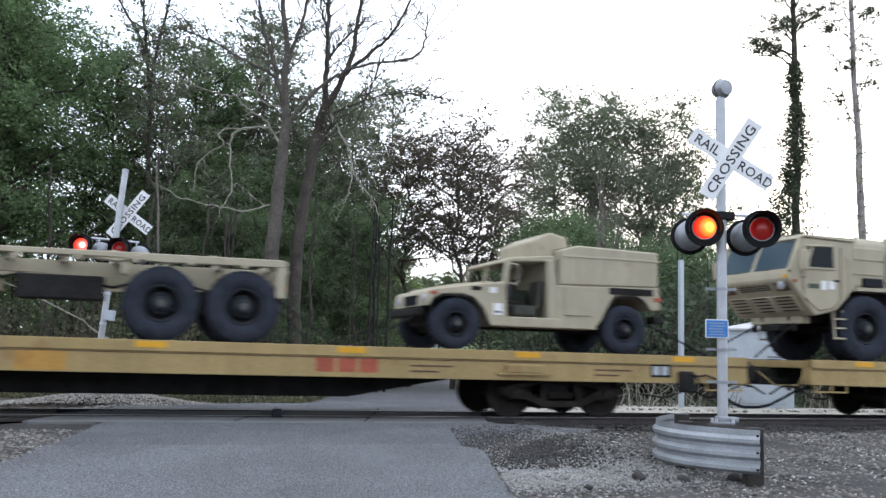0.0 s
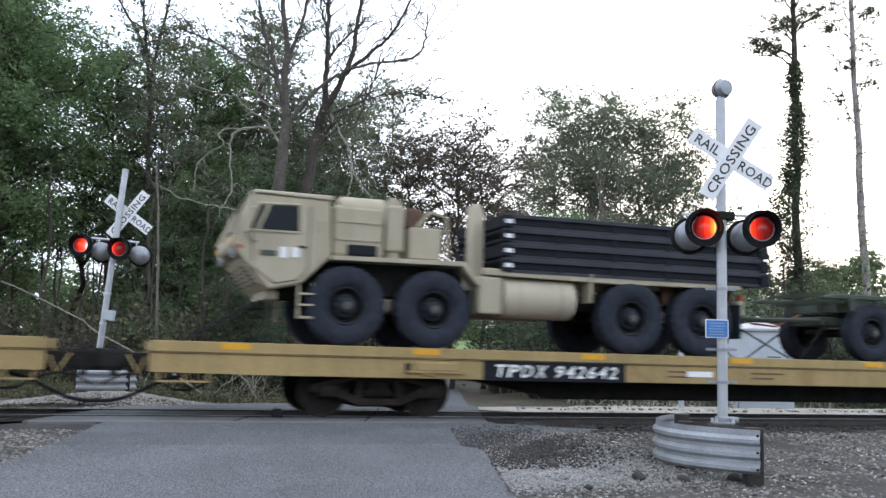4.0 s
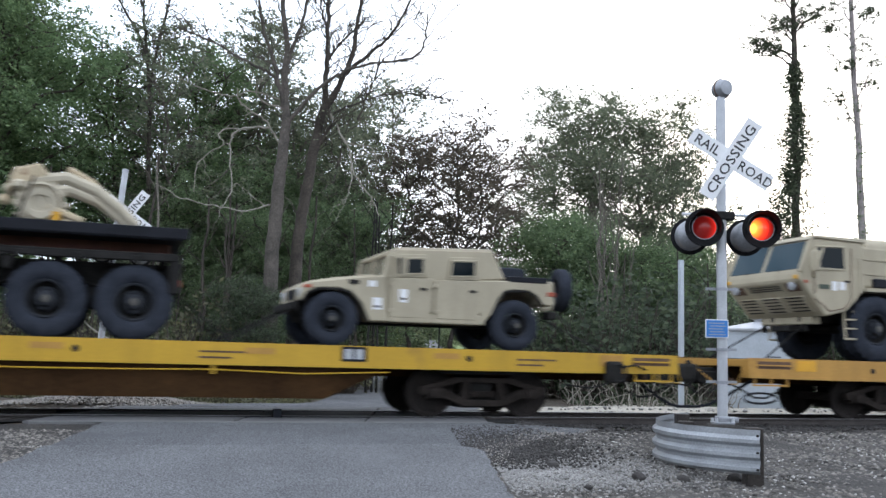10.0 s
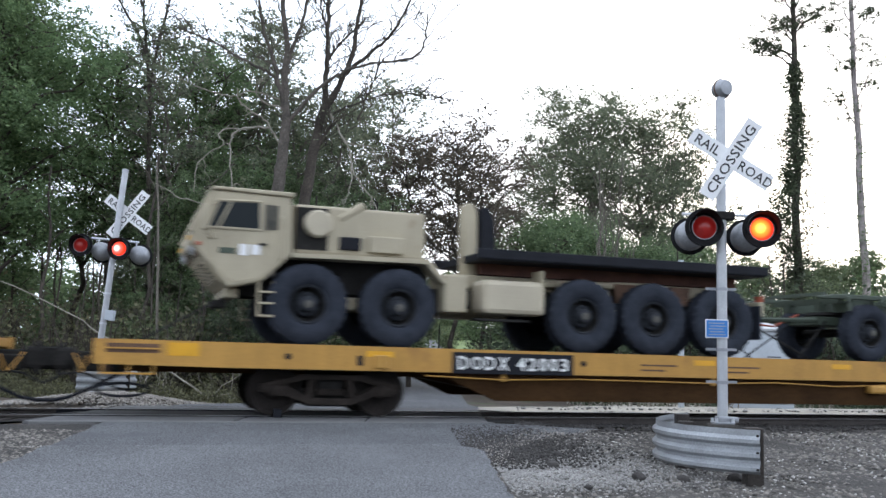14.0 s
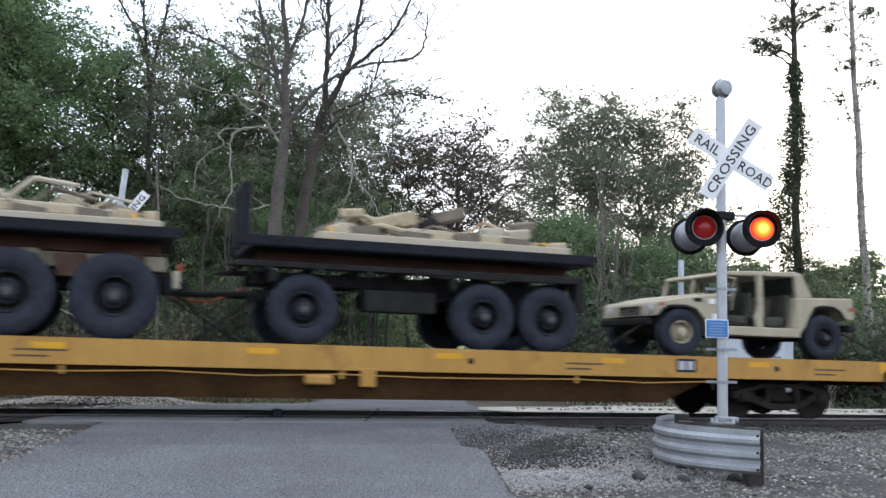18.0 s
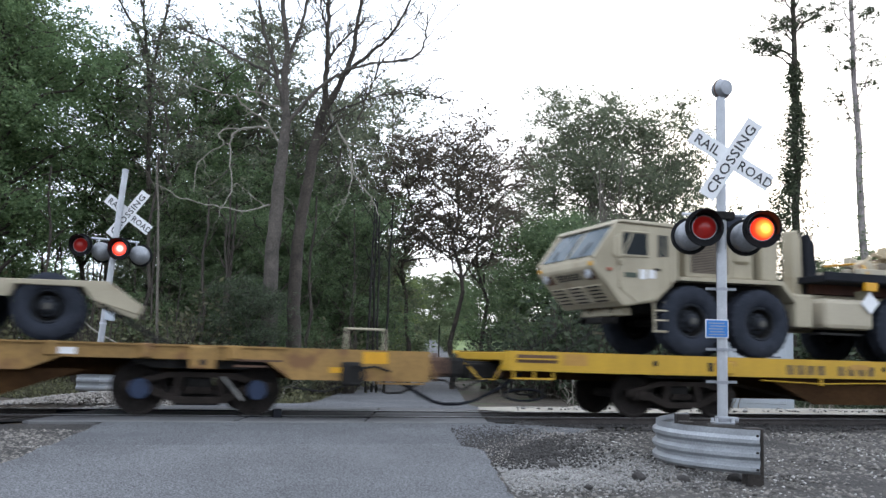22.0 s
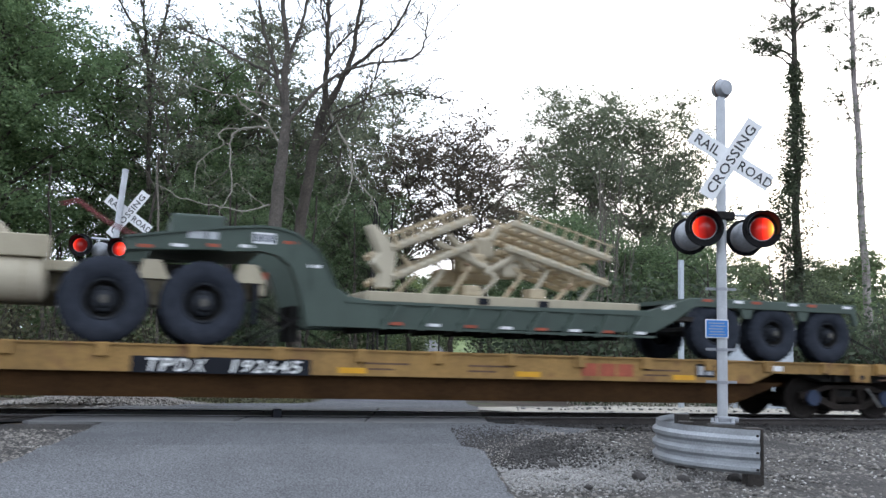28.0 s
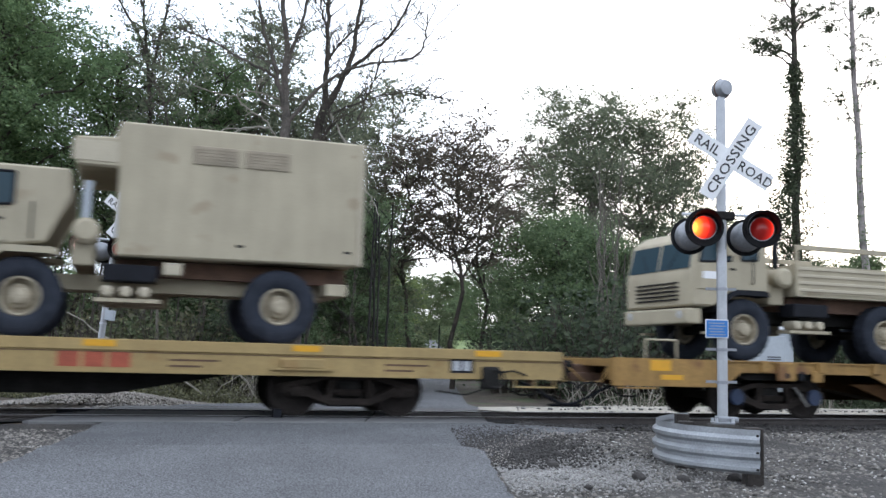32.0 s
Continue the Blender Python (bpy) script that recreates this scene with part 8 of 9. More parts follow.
# curved guardrails round the masts
def guardrail(plan, z_low, words):
    g = thing("guardrail", words, "guardrail", "guardrails")
    bm = B()
    prof = [(0.0, 0.0), (0.045, 0.035), (0.045, 0.075), (0.0, 0.115), (0.0, 0.15), (0.045, 0.19), (0.045, 0.23), (0.0, 0.27), (0.0, 0.31), (0.045, 0.35), (0.045, 0.39), (0.0, 0.43), (0.0, 0.5)]
    line = []
    for i in range(len(plan) - 1):
        a, b = Vector((*plan[i], 0)), Vector((*plan[i + 1], 0))
        line += [a.lerp(b, k / 3) for k in range(3)]
    line.append(Vector((*plan[-1], 0)))
    for off in (0.0, -0.006):
        grid = []
        for i, p in enumerate(line):
            d = (line[min(i + 1, len(line) - 1)] - line[max(i - 1, 0)]).normalized()
            out = Vector((-d.y, d.x, 0))
            grid.append([bm.verts.new(p + out * (o + off) + Vector((0, 0, z_low + h))) for o, h in prof])
        for p, q in zip(grid, grid[1:]):
            for k in range(len(prof) - 1):
                bm.faces.new((p[k], q[k], q[k + 1], p[k + 1]))
    part("rail_beam", bm, GUARD, g, "corrugated galvanised beam", smooth=True)
    return g


guard = guardrail([spot(3.68, 10.9), spot(3.45, 11.02), spot(3.2, 11.25), spot(2.98, 11.55), spot(2.86, 11.95), spot(2.84, 12.35), spot(2.92, 12.8), spot(3.1, 13.3), spot(3.4, 13.9), spot(3.8, 14.5)], -0.215, "weathered three-ridged steel guardrail curved round the signal")
guard_far = guardrail([spot(-6.5, 20.3), spot(-6.62, 19.7), spot(-6.95, 19.4), spot(-7.4, 19.38)], 0.14, "pale steel guardrail round the far signal mast")
for x, y in (spot(-6.6, 20.0), spot(-7.3, 19.5)):
    z0 = ground_z(x, y)
    part("post", box(B(), -0.08, 0.08, -0.08, 0.08, -0.3, 0.6 - z0, 0.012, m=pose(x, y, z0)), WOOD_OLD, guard_far, "dark timber post")
for (x, y), w in ((spot(3.66, 11.1), 0.1), (spot(3.12, 12.0), 0.09), (spot(3.5, 13.7), 0.09)):
    z0 = ground_z(x, y)
    part("post", box(B(), -w, w, -w, w, -0.3, 0.3 - z0, 0.012, m=pose(x, y, z0, 0, 0, -20)), WOOD_OLD, guard, "dark creosoted timber post")
for k in range(3):
    x, y = spot(3.63, 10.9)
    part("bolt", turned(B(), [(0.014, -0.012), (0.014, 0.01)], 8, pose(x, y - 0.03, -0.16 + k * 0.19)), DARK, guard)

# signal case and post beyond the track
x, y = spot(9.25, 27.5)
case = thing("signal_case", "grey steel signal equipment cabinet with low hipped roof", "cabinet", at=pose(x, y, ground_z(x, y) - 0.02, 0, 0, -38))
body = part("body", bx(-0.95, 0.95, -0.7, 0.7, 0, 2.25, 0.02), SHED, case)
bm = B()
low = [bm.verts.new((sx * 1.05, sy * 0.8, 2.25)) for sx, sy in ((-1, -1), (1, -1), (1, 1), (-1, 1))]
low2 = [bm.verts.new((sx * 1.05, sy * 0.8, 2.31)) for sx, sy in ((-1, -1), (1, -1), (1, 1), (-1, 1))]
top = [bm.verts.new((sx * 0.15, sy * 0.1, 2.52)) for sx, sy in ((-1, -1), (1, -1), (1, 1), (-1, 1))]
for k in range(4):
    j = (k + 1) % 4
    bm.faces.new((low[k], low[j], low2[j], low2[k])), bm.faces.new((low2[k], low2[j], top[j], top[k]))
bm.faces.new(top), bm.faces.new(low[::-1])
part("roof", bm, ALU, case)
part("roof_vent", turned(B(), [(0.1, 0), (0.1, 0.08), (0.15, 0.1), (0.15, 0.16), (0.02, 0.19)], 16, pose(0, 0, 2.5) @ Matrix.Rotation(radians(90), 4, 'X')), ALU, case)
door = part("door", bx(-0.75, 0.75, -0.72, -0.7, 0.2, 2.1, 0.01), SHED, body)
part("door_handle", bx(0.5, 0.56, -0.75, -0.72, 1.05, 1.25), DARK, door)
for k in range(3):
    part("writing_bar", bx(0.25, 0.62, -0.725, -0.719, 1.5 - k * 0.07, 1.53 - k * 0.07), INK, door)
x, y = spot(6.5, 25.5)
post = thing("utility_post", "grey square post with a loose wire", "post", at=pose(x, y, ground_z(x, y) - 0.1))
part("shaft", bx(-0.06, 0.06, -0.06, 0.06, 0, 4.1, 0.01), SHED, post)
part("wire", tube(B(), [(0.05, 0, 4.0), (0.5, 0.1, 3.9), (0.95, 0.2, 3.5), (1.1, 0.2, 3.2)], 0.012, 5), DARK, post)
x, y = spot(-0.1, 62)
sp = thing("marker_post", "thin dark post beside the far road", "post", at=pose(x, y, ground_z(x, y)))
part("shaft", bx(-0.04, 0.04, -0.04, 0.04, 0, 2.4, 0.01), DARK, sp)

# ---- woods ----
def leaf_mesh(name, centres, size, mat, rs, flat=0.35):
    """Many small four-cornered leaves, one island each, scattered round the centres."""
    n = len(centres)
    a = rs.normal(size=(n, 3))
    a[:, 2] *= flat
    a /= np.linalg.norm(a, axis=1)[:, None]
    t = rs.normal(size=(n, 3))
    b = np.cross(a, t)
    b /= np.linalg.norm(b, axis=1)[:, None]
    s = size * rs.uniform(0.55, 1.25, (n, 1))
    q = np.stack([centres - a * s, centres - b * s * 0.5, centres + a * s, centres + b * s * 0.5], 1).reshape(-1, 3)
    me = bpy.data.meshes.new(name)
    me.vertices.add(4 * n), me.loops.add(4 * n), me.polygons.add(n)
    me.vertices.foreach_set("co", q.astype(np.float32).ravel())
    me.loops.foreach_set("vertex_index", np.arange(4 * n, dtype=np.int32))
    me.polygons.foreach_set("loop_start", np.arange(0, 4 * n, 4, dtype=np.int32))
    me.update(calc_edges=True)
    me.materials.append(mat)
    return me


def clumps(cs, leaves, clump, rs):
    """Leaf places: sprays of about sixteen leaves, gathered round the twigs."""
    cs = np.asarray(cs)
    n = max(8, leaves // 16)
    w = rs.dirichlet(np.ones(len(cs)) * 2.0)
    c = cs[rs.choice(len(cs), n, p=w)] + rs.normal(size=(n, 3)) * np.array([clump, clump, clump * 0.6]) * 0.85
    pick = rs.choice(n, leaves, p=rs.dirichlet(np.ones(n) * 3.0))
    return c[pick] + rs.normal(size=(leaves, 3)) * np.array([1, 1, 0.6]) * clump * 0.26


def bend(p, q, sag, r, n=6, wob=0.25):
    """A crooked line from p to q."""
    p, q = Vector(p), Vector(q)
    out = []
    for i in range(n + 1):
        f = i / n
        w = wob * math.sin(math.pi * f)
        out.append(p.lerp(q, f) + Vector((r.uniform(-w, w), r.uniform(-w, w), sag * math.sin(math.pi * f) + r.uniform(-w, w) * 0.5)))
    return out


def tree(height, spread, base, leaves, leaf, mat, seed, trunk=0.2, bark=None, limbs=22, clump=0.7, droop=0.1, dome=False, words="leafy broad-crowned tree"):
    """A tapered trunk, limbs and a crown of leaf clumps round the limbs' outer parts. base: height where the crown starts."""
    r, rs = random.Random(seed), np.random.RandomState(seed)
    v = thing("tree", words, "tree", "trees of the wood")
    bm = B()
    top = (r.uniform(-0.5, 0.5), r.uniform(-0.5, 0.5), height * 0.93)
    line = bend((0, 0, -0.3), top, 0, r, 10, 0.3)
    tube(bm, line, trunk, 8, trunk * 0.16)
    cs = []
    for k in range(limbs):
        f = (k + r.random()) / limbs
        z = base * 0.85 + (height * 0.95 - base * 0.85) * f
        i = min(9, int(z / height * 10))
        p = line[i].lerp(line[i + 1], 0.5)
        a = 2.4 * k + r.uniform(-0.5, 0.5)
        wide = spread * (0.35 + 0.75 * math.sin(math.pi * min(1, 0.22 + 0.78 * f)) ** 0.8) * r.uniform(0.6, 1.1)
        if dome:
            wide = spread * (0.35 + 0.75 * math.sqrt(max(0.0, 1 - abs(2 * f - 0.9) ** 2.6 * 0.72))) * r.uniform(0.55, 1.1)
        e = (p.x + wide * math.cos(a), p.y + wide * math.sin(a), min(height, z + wide * r.uniform(0.0, 0.6) - droop * wide))
        limb = bend(p, e, r.uniform(-0.1, 0.35), r, 5, 0.2)
        tube(bm, limb, trunk * (0.42 - 0.25 * f), 5, 0.02)
        for j in range(3):
            s = limb[r.randint(2, 5)]
            tip = s + Vector((r.uniform(-1, 1), r.uniform(-1, 1), r.uniform(-0.4, 0.9))) * spread * 0.38
            tube(bm, bend(s, tip, 0.1, r, 3, 0.1), 0.03, 4, 0.008)
            cs += [tip, s.lerp(tip, 0.5)]
        cs += limb[3:]
    cs = np.array([tuple(c) for c in cs])
    pts = clumps(cs, leaves, clump, rs)
    part("trunk", bm, bark or BARK_DARK, v, "dark furrowed trunk and limbs", smooth=True)
    ob = new("crown", leaf_mesh("crown", pts, leaf, mat, rs))
    ob.parent = v
    return v


def plant(v, across, along, turn=0.0, size=1.0, sink=0.05, fresh=False):
    x, y = spot(across, along)
    m = pose(x, y, ground_z(x, y) - sink, 0, 0, turn) @ Matrix.Diagonal((size, size, size, 1))
    if fresh:
        v.matrix_basis = m
        return v
    return copy_thing(v, m)


def row_of(v, places):
    for k, p in enumerate(places):
        plant(v, *p, fresh=(k == 0))


GREEN_W = "dense deep-green broadleaf tree in the wood"
big = tree(14, 2.9, 4.6, 56000, 0.072, LEAF, 21, 0.22, limbs=44, clump=0.62, words=GREEN_W)
row_of(big, [(-14.5, 30, 0), (-17.8, 31, 70, 1.05), (-16.6, 34.5, 160, 1.02), (-21, 33, 200, 1.1)])
slim = tree(13, 1.9, 2.0, 12500, 0.07, LEAF_OLIVE, 22, 0.11, BARK, limbs=34, clump=0.5, words="slender half-bare tree with thin olive leaves")
row_of(slim, [(-8.1, 38, 0, 1.22), (-11.6, 38, 200, 0.8), (-9.8, 33.5, 220, 0.86), (-8.8, 39, 15, 0.95), (-5.9, 38, 250, 0.83), (-4.6, 37, 60, 0.8), (-3.8, 40, 200, 0.8), (-3.1, 42, 20, 0.93), (-3.9, 43, 150, 0.9)])
leafy_ = tree(12.6, 1.75, 5.0, 17000, 0.068, LEAF, 28, 0.13, limbs=42, clump=0.5, dome=True, words="tall narrow green tree with full crown")
row_of(leafy_, [(-12.56, 36, 0, 1.04), (-10.52, 37, 80, 1.03), (-9.3, 36, 200, 0.98), (-14.6, 37, 140, 1.0)])
mid = tree(10.5, 2.9, 1.2, 50000, 0.072, LEAF_DARK, 23, 0.17, limbs=34, clump=0.62, dome=True, words="dark green understorey tree")
row_of(mid, [(-10.3, 42, 0, 0.98), (-7.6, 43, 90, 1.16), (-5.9, 41, 170, 0.92), (-13.8, 42, 40, 0.86), (-5.0, 44, 260, 0.82), (-21.5, 40, 120, 1.2), (-26, 42, 30, 1.2), (-9.4, 33, 200, 0.62), (-4.0, 36, 300, 0.7), (-6.0, 33, 80, 0.62), (-5.4, 37, 30, 0.8), (-7.4, 36, 130, 0.8)])
brown = tree(11.4, 2.3, 6.4, 12500, 0.07, LEAF_RUST, 24, 0.13, limbs=34, clump=0.55, dome=True, words="broadleaf tree with browning purple-grey leaves")
row_of(brown, [(0.5, 39, 0, 1.0), (-1.3, 40, 120, 0.95), (1.9, 41, 60, 0.93)])
oak = tree(14.6, 3.3, 2.5, 44000, 0.075, LEAF_OLIVE, 25, 0.16, BARK, limbs=44, clump=0.6, dome=True, words="tall grey-olive oak with open crown")
row_of(oak, [(7.5, 46.5, 0, 1.03), (10.2, 48, 140, 0.99), (5.6, 50, 250, 0.88), (12.6, 50, 60, 0.86)])
low_ = tree(7.5, 2.7, 0.8, 30000, 0.075, LEAF_DARK, 26, 0.13, limbs=28, clump=0.65, words="low spreading green tree at the wood's edge")
row_of(low_, [(4.3, 38, 0, 0.92), (6.2, 39, 120, 0.95), (8.4, 38, 210, 0.85), (3.1, 62, 50, 0.95), (10.6, 40, 300, 0.9)])
shady = tree(7.5, 2.7, 0.8, 26000, 0.072, LEAF_SHADE, 36, 0.13, limbs=28, clump=0.65, words="low dark grey-green tree at the wood's edge")
row_of(shady, [(-5.5, 27.6, 20, 0.46), (-4.2, 28.2, 140, 0.44), (15.0, 42, 90, 0.8), (17.6, 44, 10, 0.82), (20.5, 43, 160, 0.86), (13.0, 44, 240, 0.82), (23.5, 46, 40, 0.9)])
far = tree(12, 3.6, 1.0, 24000, 0.17, LEAF_FAR, 27, 0.2, limbs=28, clump=0.9, words="far tree with haze put into its pale-green leaf colour")
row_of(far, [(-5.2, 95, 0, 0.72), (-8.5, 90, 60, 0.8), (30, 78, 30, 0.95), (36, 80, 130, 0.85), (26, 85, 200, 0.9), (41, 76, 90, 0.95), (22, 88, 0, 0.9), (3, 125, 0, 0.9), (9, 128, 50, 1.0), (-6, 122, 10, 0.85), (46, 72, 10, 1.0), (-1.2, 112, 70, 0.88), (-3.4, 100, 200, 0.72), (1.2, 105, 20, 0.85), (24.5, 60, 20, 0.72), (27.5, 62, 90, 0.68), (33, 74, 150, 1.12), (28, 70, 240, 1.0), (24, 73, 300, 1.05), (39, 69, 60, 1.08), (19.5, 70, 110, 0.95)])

lime = tree(7.0, 1.9, 0.8, 14000, 0.1, LEAF_LIME, 29, 0.1, limbs=24, clump=0.5, dome=True, words="bright yellow-green young tree beside the far road")
row_of(lime, [(-2.9, 58, 0, 0.8), (-4.4, 60, 120, 0.85)])


def shrubs(name, places, leaf, mat, words, seed, density=2600, stems=26):
    """Bushes at the wood's edge: each its own thing with stems and leaves."""
    r, rs = random.Random(seed), np.random.RandomState(seed)
    v = thing(name, words, "shrub", "shrubs of the wood")
    bm = B()
    cs = []
    for k in range(stems):
        a, w = r.uniform(0, 6.3), r.uniform(0.3, 1.3)
        tip = (w * math.cos(a), w * math.sin(a), r.uniform(0.7, 1.9))
        line = bend((0.3 * math.cos(a), 0.3 * math.sin(a), -0.1), tip, 0.1, r, 4, 0.12)
        tube(bm, line, 0.02, 4, 0.006)
        cs += line[2:]
    cs = np.array([tuple(c) for c in cs])
    pts = cs[rs.choice(len(cs), density)] + rs.normal(size=(density, 3)) * 0.24
    part("stalk", bm, BARK if stems < 30 else BARK_DARK, v)
    ob = new("foliage", leaf_mesh("foliage", pts, leaf, mat, rs))
    ob.parent = v
    for k, p in enumerate(places):
        plant(v, *p, fresh=(k == 0))


rr = random.Random(77)
edge = [(x + rr.uniform(-0.4, 0.4), 26.5 + rr.uniform(0, 5.5), rr.uniform(0, 360), rr.uniform(0.65, 1.25)) for x in np.arange(-21, -2.6, 0.75)]
shrubs("shrub", edge[0::2], 0.07, LEAF_THICKET, "dark brownish shrub with fine twigs", 31, 1300, 70)
shrubs("shrub", edge[1::2], 0.07, LEAF_THICKET, "olive brush with many bare twigs", 32, 500, 80)
edge2 = [(x + rr.uniform(-0.5, 0.5), 30 + rr.uniform(0, 6), rr.uniform(0, 360), rr.uniform(0.9, 1.7)) for x in np.arange(2.6, 27, 0.8)]
shrubs("shrub", edge2[0::2], 0.07, LEAF_SHADE, "brownish green shrub at the wood's edge", 33, 1500, 60)
shrubs("shrub", edge2[1::2], 0.065, LEAF_SHADE, "brushy dark shrub with grey stems", 34, 1000, 70)
shrubs("shrub", [(-8.6, 27.6, 0, 1.0), (-2.6, 70, 30, 1.2), (0.6, 75, 60, 1.0), (-1.75, 56, 200, 1.15)], 0.11, LEAF_FAR, "bright yellow-green young shrub", 35, 1500)


# the large half-bare trees near the track
def crooked(pts, r, n=4, wob=0.05, deep=0.0):
    """A smooth crooked line through points given as across and height; it drifts in depth by deep."""
    p = [Vector((x, deep * i / (len(pts) - 1), z)) for i, (x, z) in enumerate(pts)]
    p = [p[0] * 2 - p[1]] + p + [p[-1] * 2 - p[-2]]
    out = []
    for a, b, c, d in zip(p, p[1:], p[2:], p[3:]):
        for k in range(n):
            t = k / n
            q = 0.5 * (2 * b + (c - a) * t + (2 * a - 5 * b + 4 * c - d) * t * t + (3 * b - a - 3 * c + d) * t ** 3)
            out.append(q + Vector((r.uniform(-wob, wob), r.uniform(-wob, wob), r.uniform(-wob, wob))))
    return out + [p[-2]]


def bare_tree(at, stem, r0, seed, limbs, dead, bark, words, twigs=16, leaves=1400):
    """A tall trunk that forks; live limbs branch twice into fine twigs, dead ones hang crooked."""
    r, rs = random.Random(seed), np.random.RandomState(seed)
    x, y = spot(*at)
    g = ground_z(x, y)
    v = thing("bare_tree", words, "tree", at=pose(x, y, g - 0.05, 0, 0, -math.degrees(YAW)))
    line = crooked([(stem[0][0], -0.4)] + stem, r, 5, 0.025)
    part("trunk", tube(B(), line, r0, 14, r0 * 0.52), bark, v, "tall grey trunk", smooth=True)
    tips = []
    for k, (pts, ra, rb) in enumerate(limbs):
        bm = B()
        line = crooked(pts, r, 5, 0.03, r.uniform(-0.8, 0.8))
        tube(bm, line, ra * 1.25, 8, rb * 1.25)
        n = len(line) - 1
        for j in range(twigs):
            i = r.randint(n // 4, n)
            run = (line[min(n, i + 1)] - line[max(0, i - 1)]).normalized()
            out = Vector((r.uniform(-1, 1), r.uniform(-0.7, 0.7), r.uniform(-0.3, 0.9))).normalized()
            e = line[i] + (run * 0.7 + out * 0.8) * r.uniform(0.4, 1.25)
            tw = bend(line[i], e, 0.06, r, 5, 0.1)
            tube(bm, tw, max(0.018, rb * 0.6), 5, 0.01)
            for q in range(3):
                h = tw[r.randint(2, 5)]
                f = h + (run * 0.5 + Vector((r.uniform(-1, 1), r.uniform(-0.7, 0.7), r.uniform(-0.5, 0.8)))) * r.uniform(0.2, 0.5)
                tube(bm, bend(h, f, 0.03, r, 3, 0.05), 0.013, 4, 0.007)
                tips.append(f)
        part("limb", bm, bark, v, "bare forked limb", smooth=True)
    for pts, ra in dead:
        bm = B()
        line = crooked(pts, r, 5, 0.03, r.uniform(-1.2, -0.3))
        tube(bm, line, ra, 6, ra * 0.45)
        for j in range(3):
            s = line[r.randint(3, len(line) - 1)]
            e = s + Vector((r.uniform(-0.5, 0.5), r.uniform(-0.4, 0.3), r.uniform(-0.8, 0.1)))
            tube(bm, bend(s, e, 0.08, r, 5, 0.1), ra * 0.5, 5, 0.006)
        part("dead_limb", bm, DEADWOOD, v, "bleached dead drooping limb", smooth=True)
    tips = np.array([tuple(t) for t in tips])
    pts = tips[rs.choice(len(tips), leaves)] + rs.normal(size=(leaves, 3)) * 0.14
    ob = new("sparse_leaves", leaf_mesh("sparse_leaves", pts, 0.045, LEAF_OLIVE, rs))
    ob.parent = v
    return v


bare_tree((-5.34, 29), [(0.0, 0.74), (0.05, 4.58), (0.16, 6.73), (0.25, 7.81), (0.27, 8.82)], 0.27, 41,
          [([(0.28, 8.73), (0.18, 10.01), (0.23, 10.85), (0.05, 12.05), (-0.11, 13.56)], 0.1, 0.05),
           ([(0.23, 10.20), (0.31, 10.75), (0.59, 11.69), (0.90, 13.02)], 0.062, 0.035),
           ([(0.19, 9.37), (-0.28, 10.18), (-1.20, 10.62), (-2.31, 11.24), (-3.51, 11.73)], 0.05, 0.018),
           ([(0.17, 9.00), (-0.11, 10.37), (-0.42, 11.29), (-0.74, 12.97)], 0.055, 0.03),
           ([(0.30, 8.54), (0.66, 9.01), (1.56, 10.03), (2.57, 10.52), (4.17, 10.88), (4.57, 11.41), (4.63, 12.37)], 0.06, 0.018)],
          [([(0.16, 7.87), (-0.29, 8.53), (-0.71, 8.77), (-1.06, 9.05), (-1.13, 9.42)], 0.034),
           ([(-0.28, 8.42), (-0.88, 8.35), (-1.31, 8.08), (-1.32, 7.21), (-1.17, 6.40), (-1.35, 5.79)], 0.034),
           ([(-0.88, 8.35), (-1.57, 8.27), (-1.72, 8.01), (-1.54, 7.71), (-2.22, 7.08), (-2.24, 6.12)], 0.026),
           ([(0.19, 9.00), (-0.52, 9.24), (-0.59, 9.60), (-0.19, 9.87)], 0.028),
           ([(0.14, 6.01), (-0.75, 5.71), (-1.74, 5.78), (-2.65, 5.95), (-3.34, 6.31)], 0.026),
           ([(-0.25, 5.87), (-0.98, 6.46)], 0.02),
           ([(0.13, 9.27), (-0.78, 9.54), (-1.43, 9.32), (-2.25, 9.50), (-3.50, 9.98)], 0.026)],
          BARK_MID, "tall grey half-dead tree with bare forked limbs")
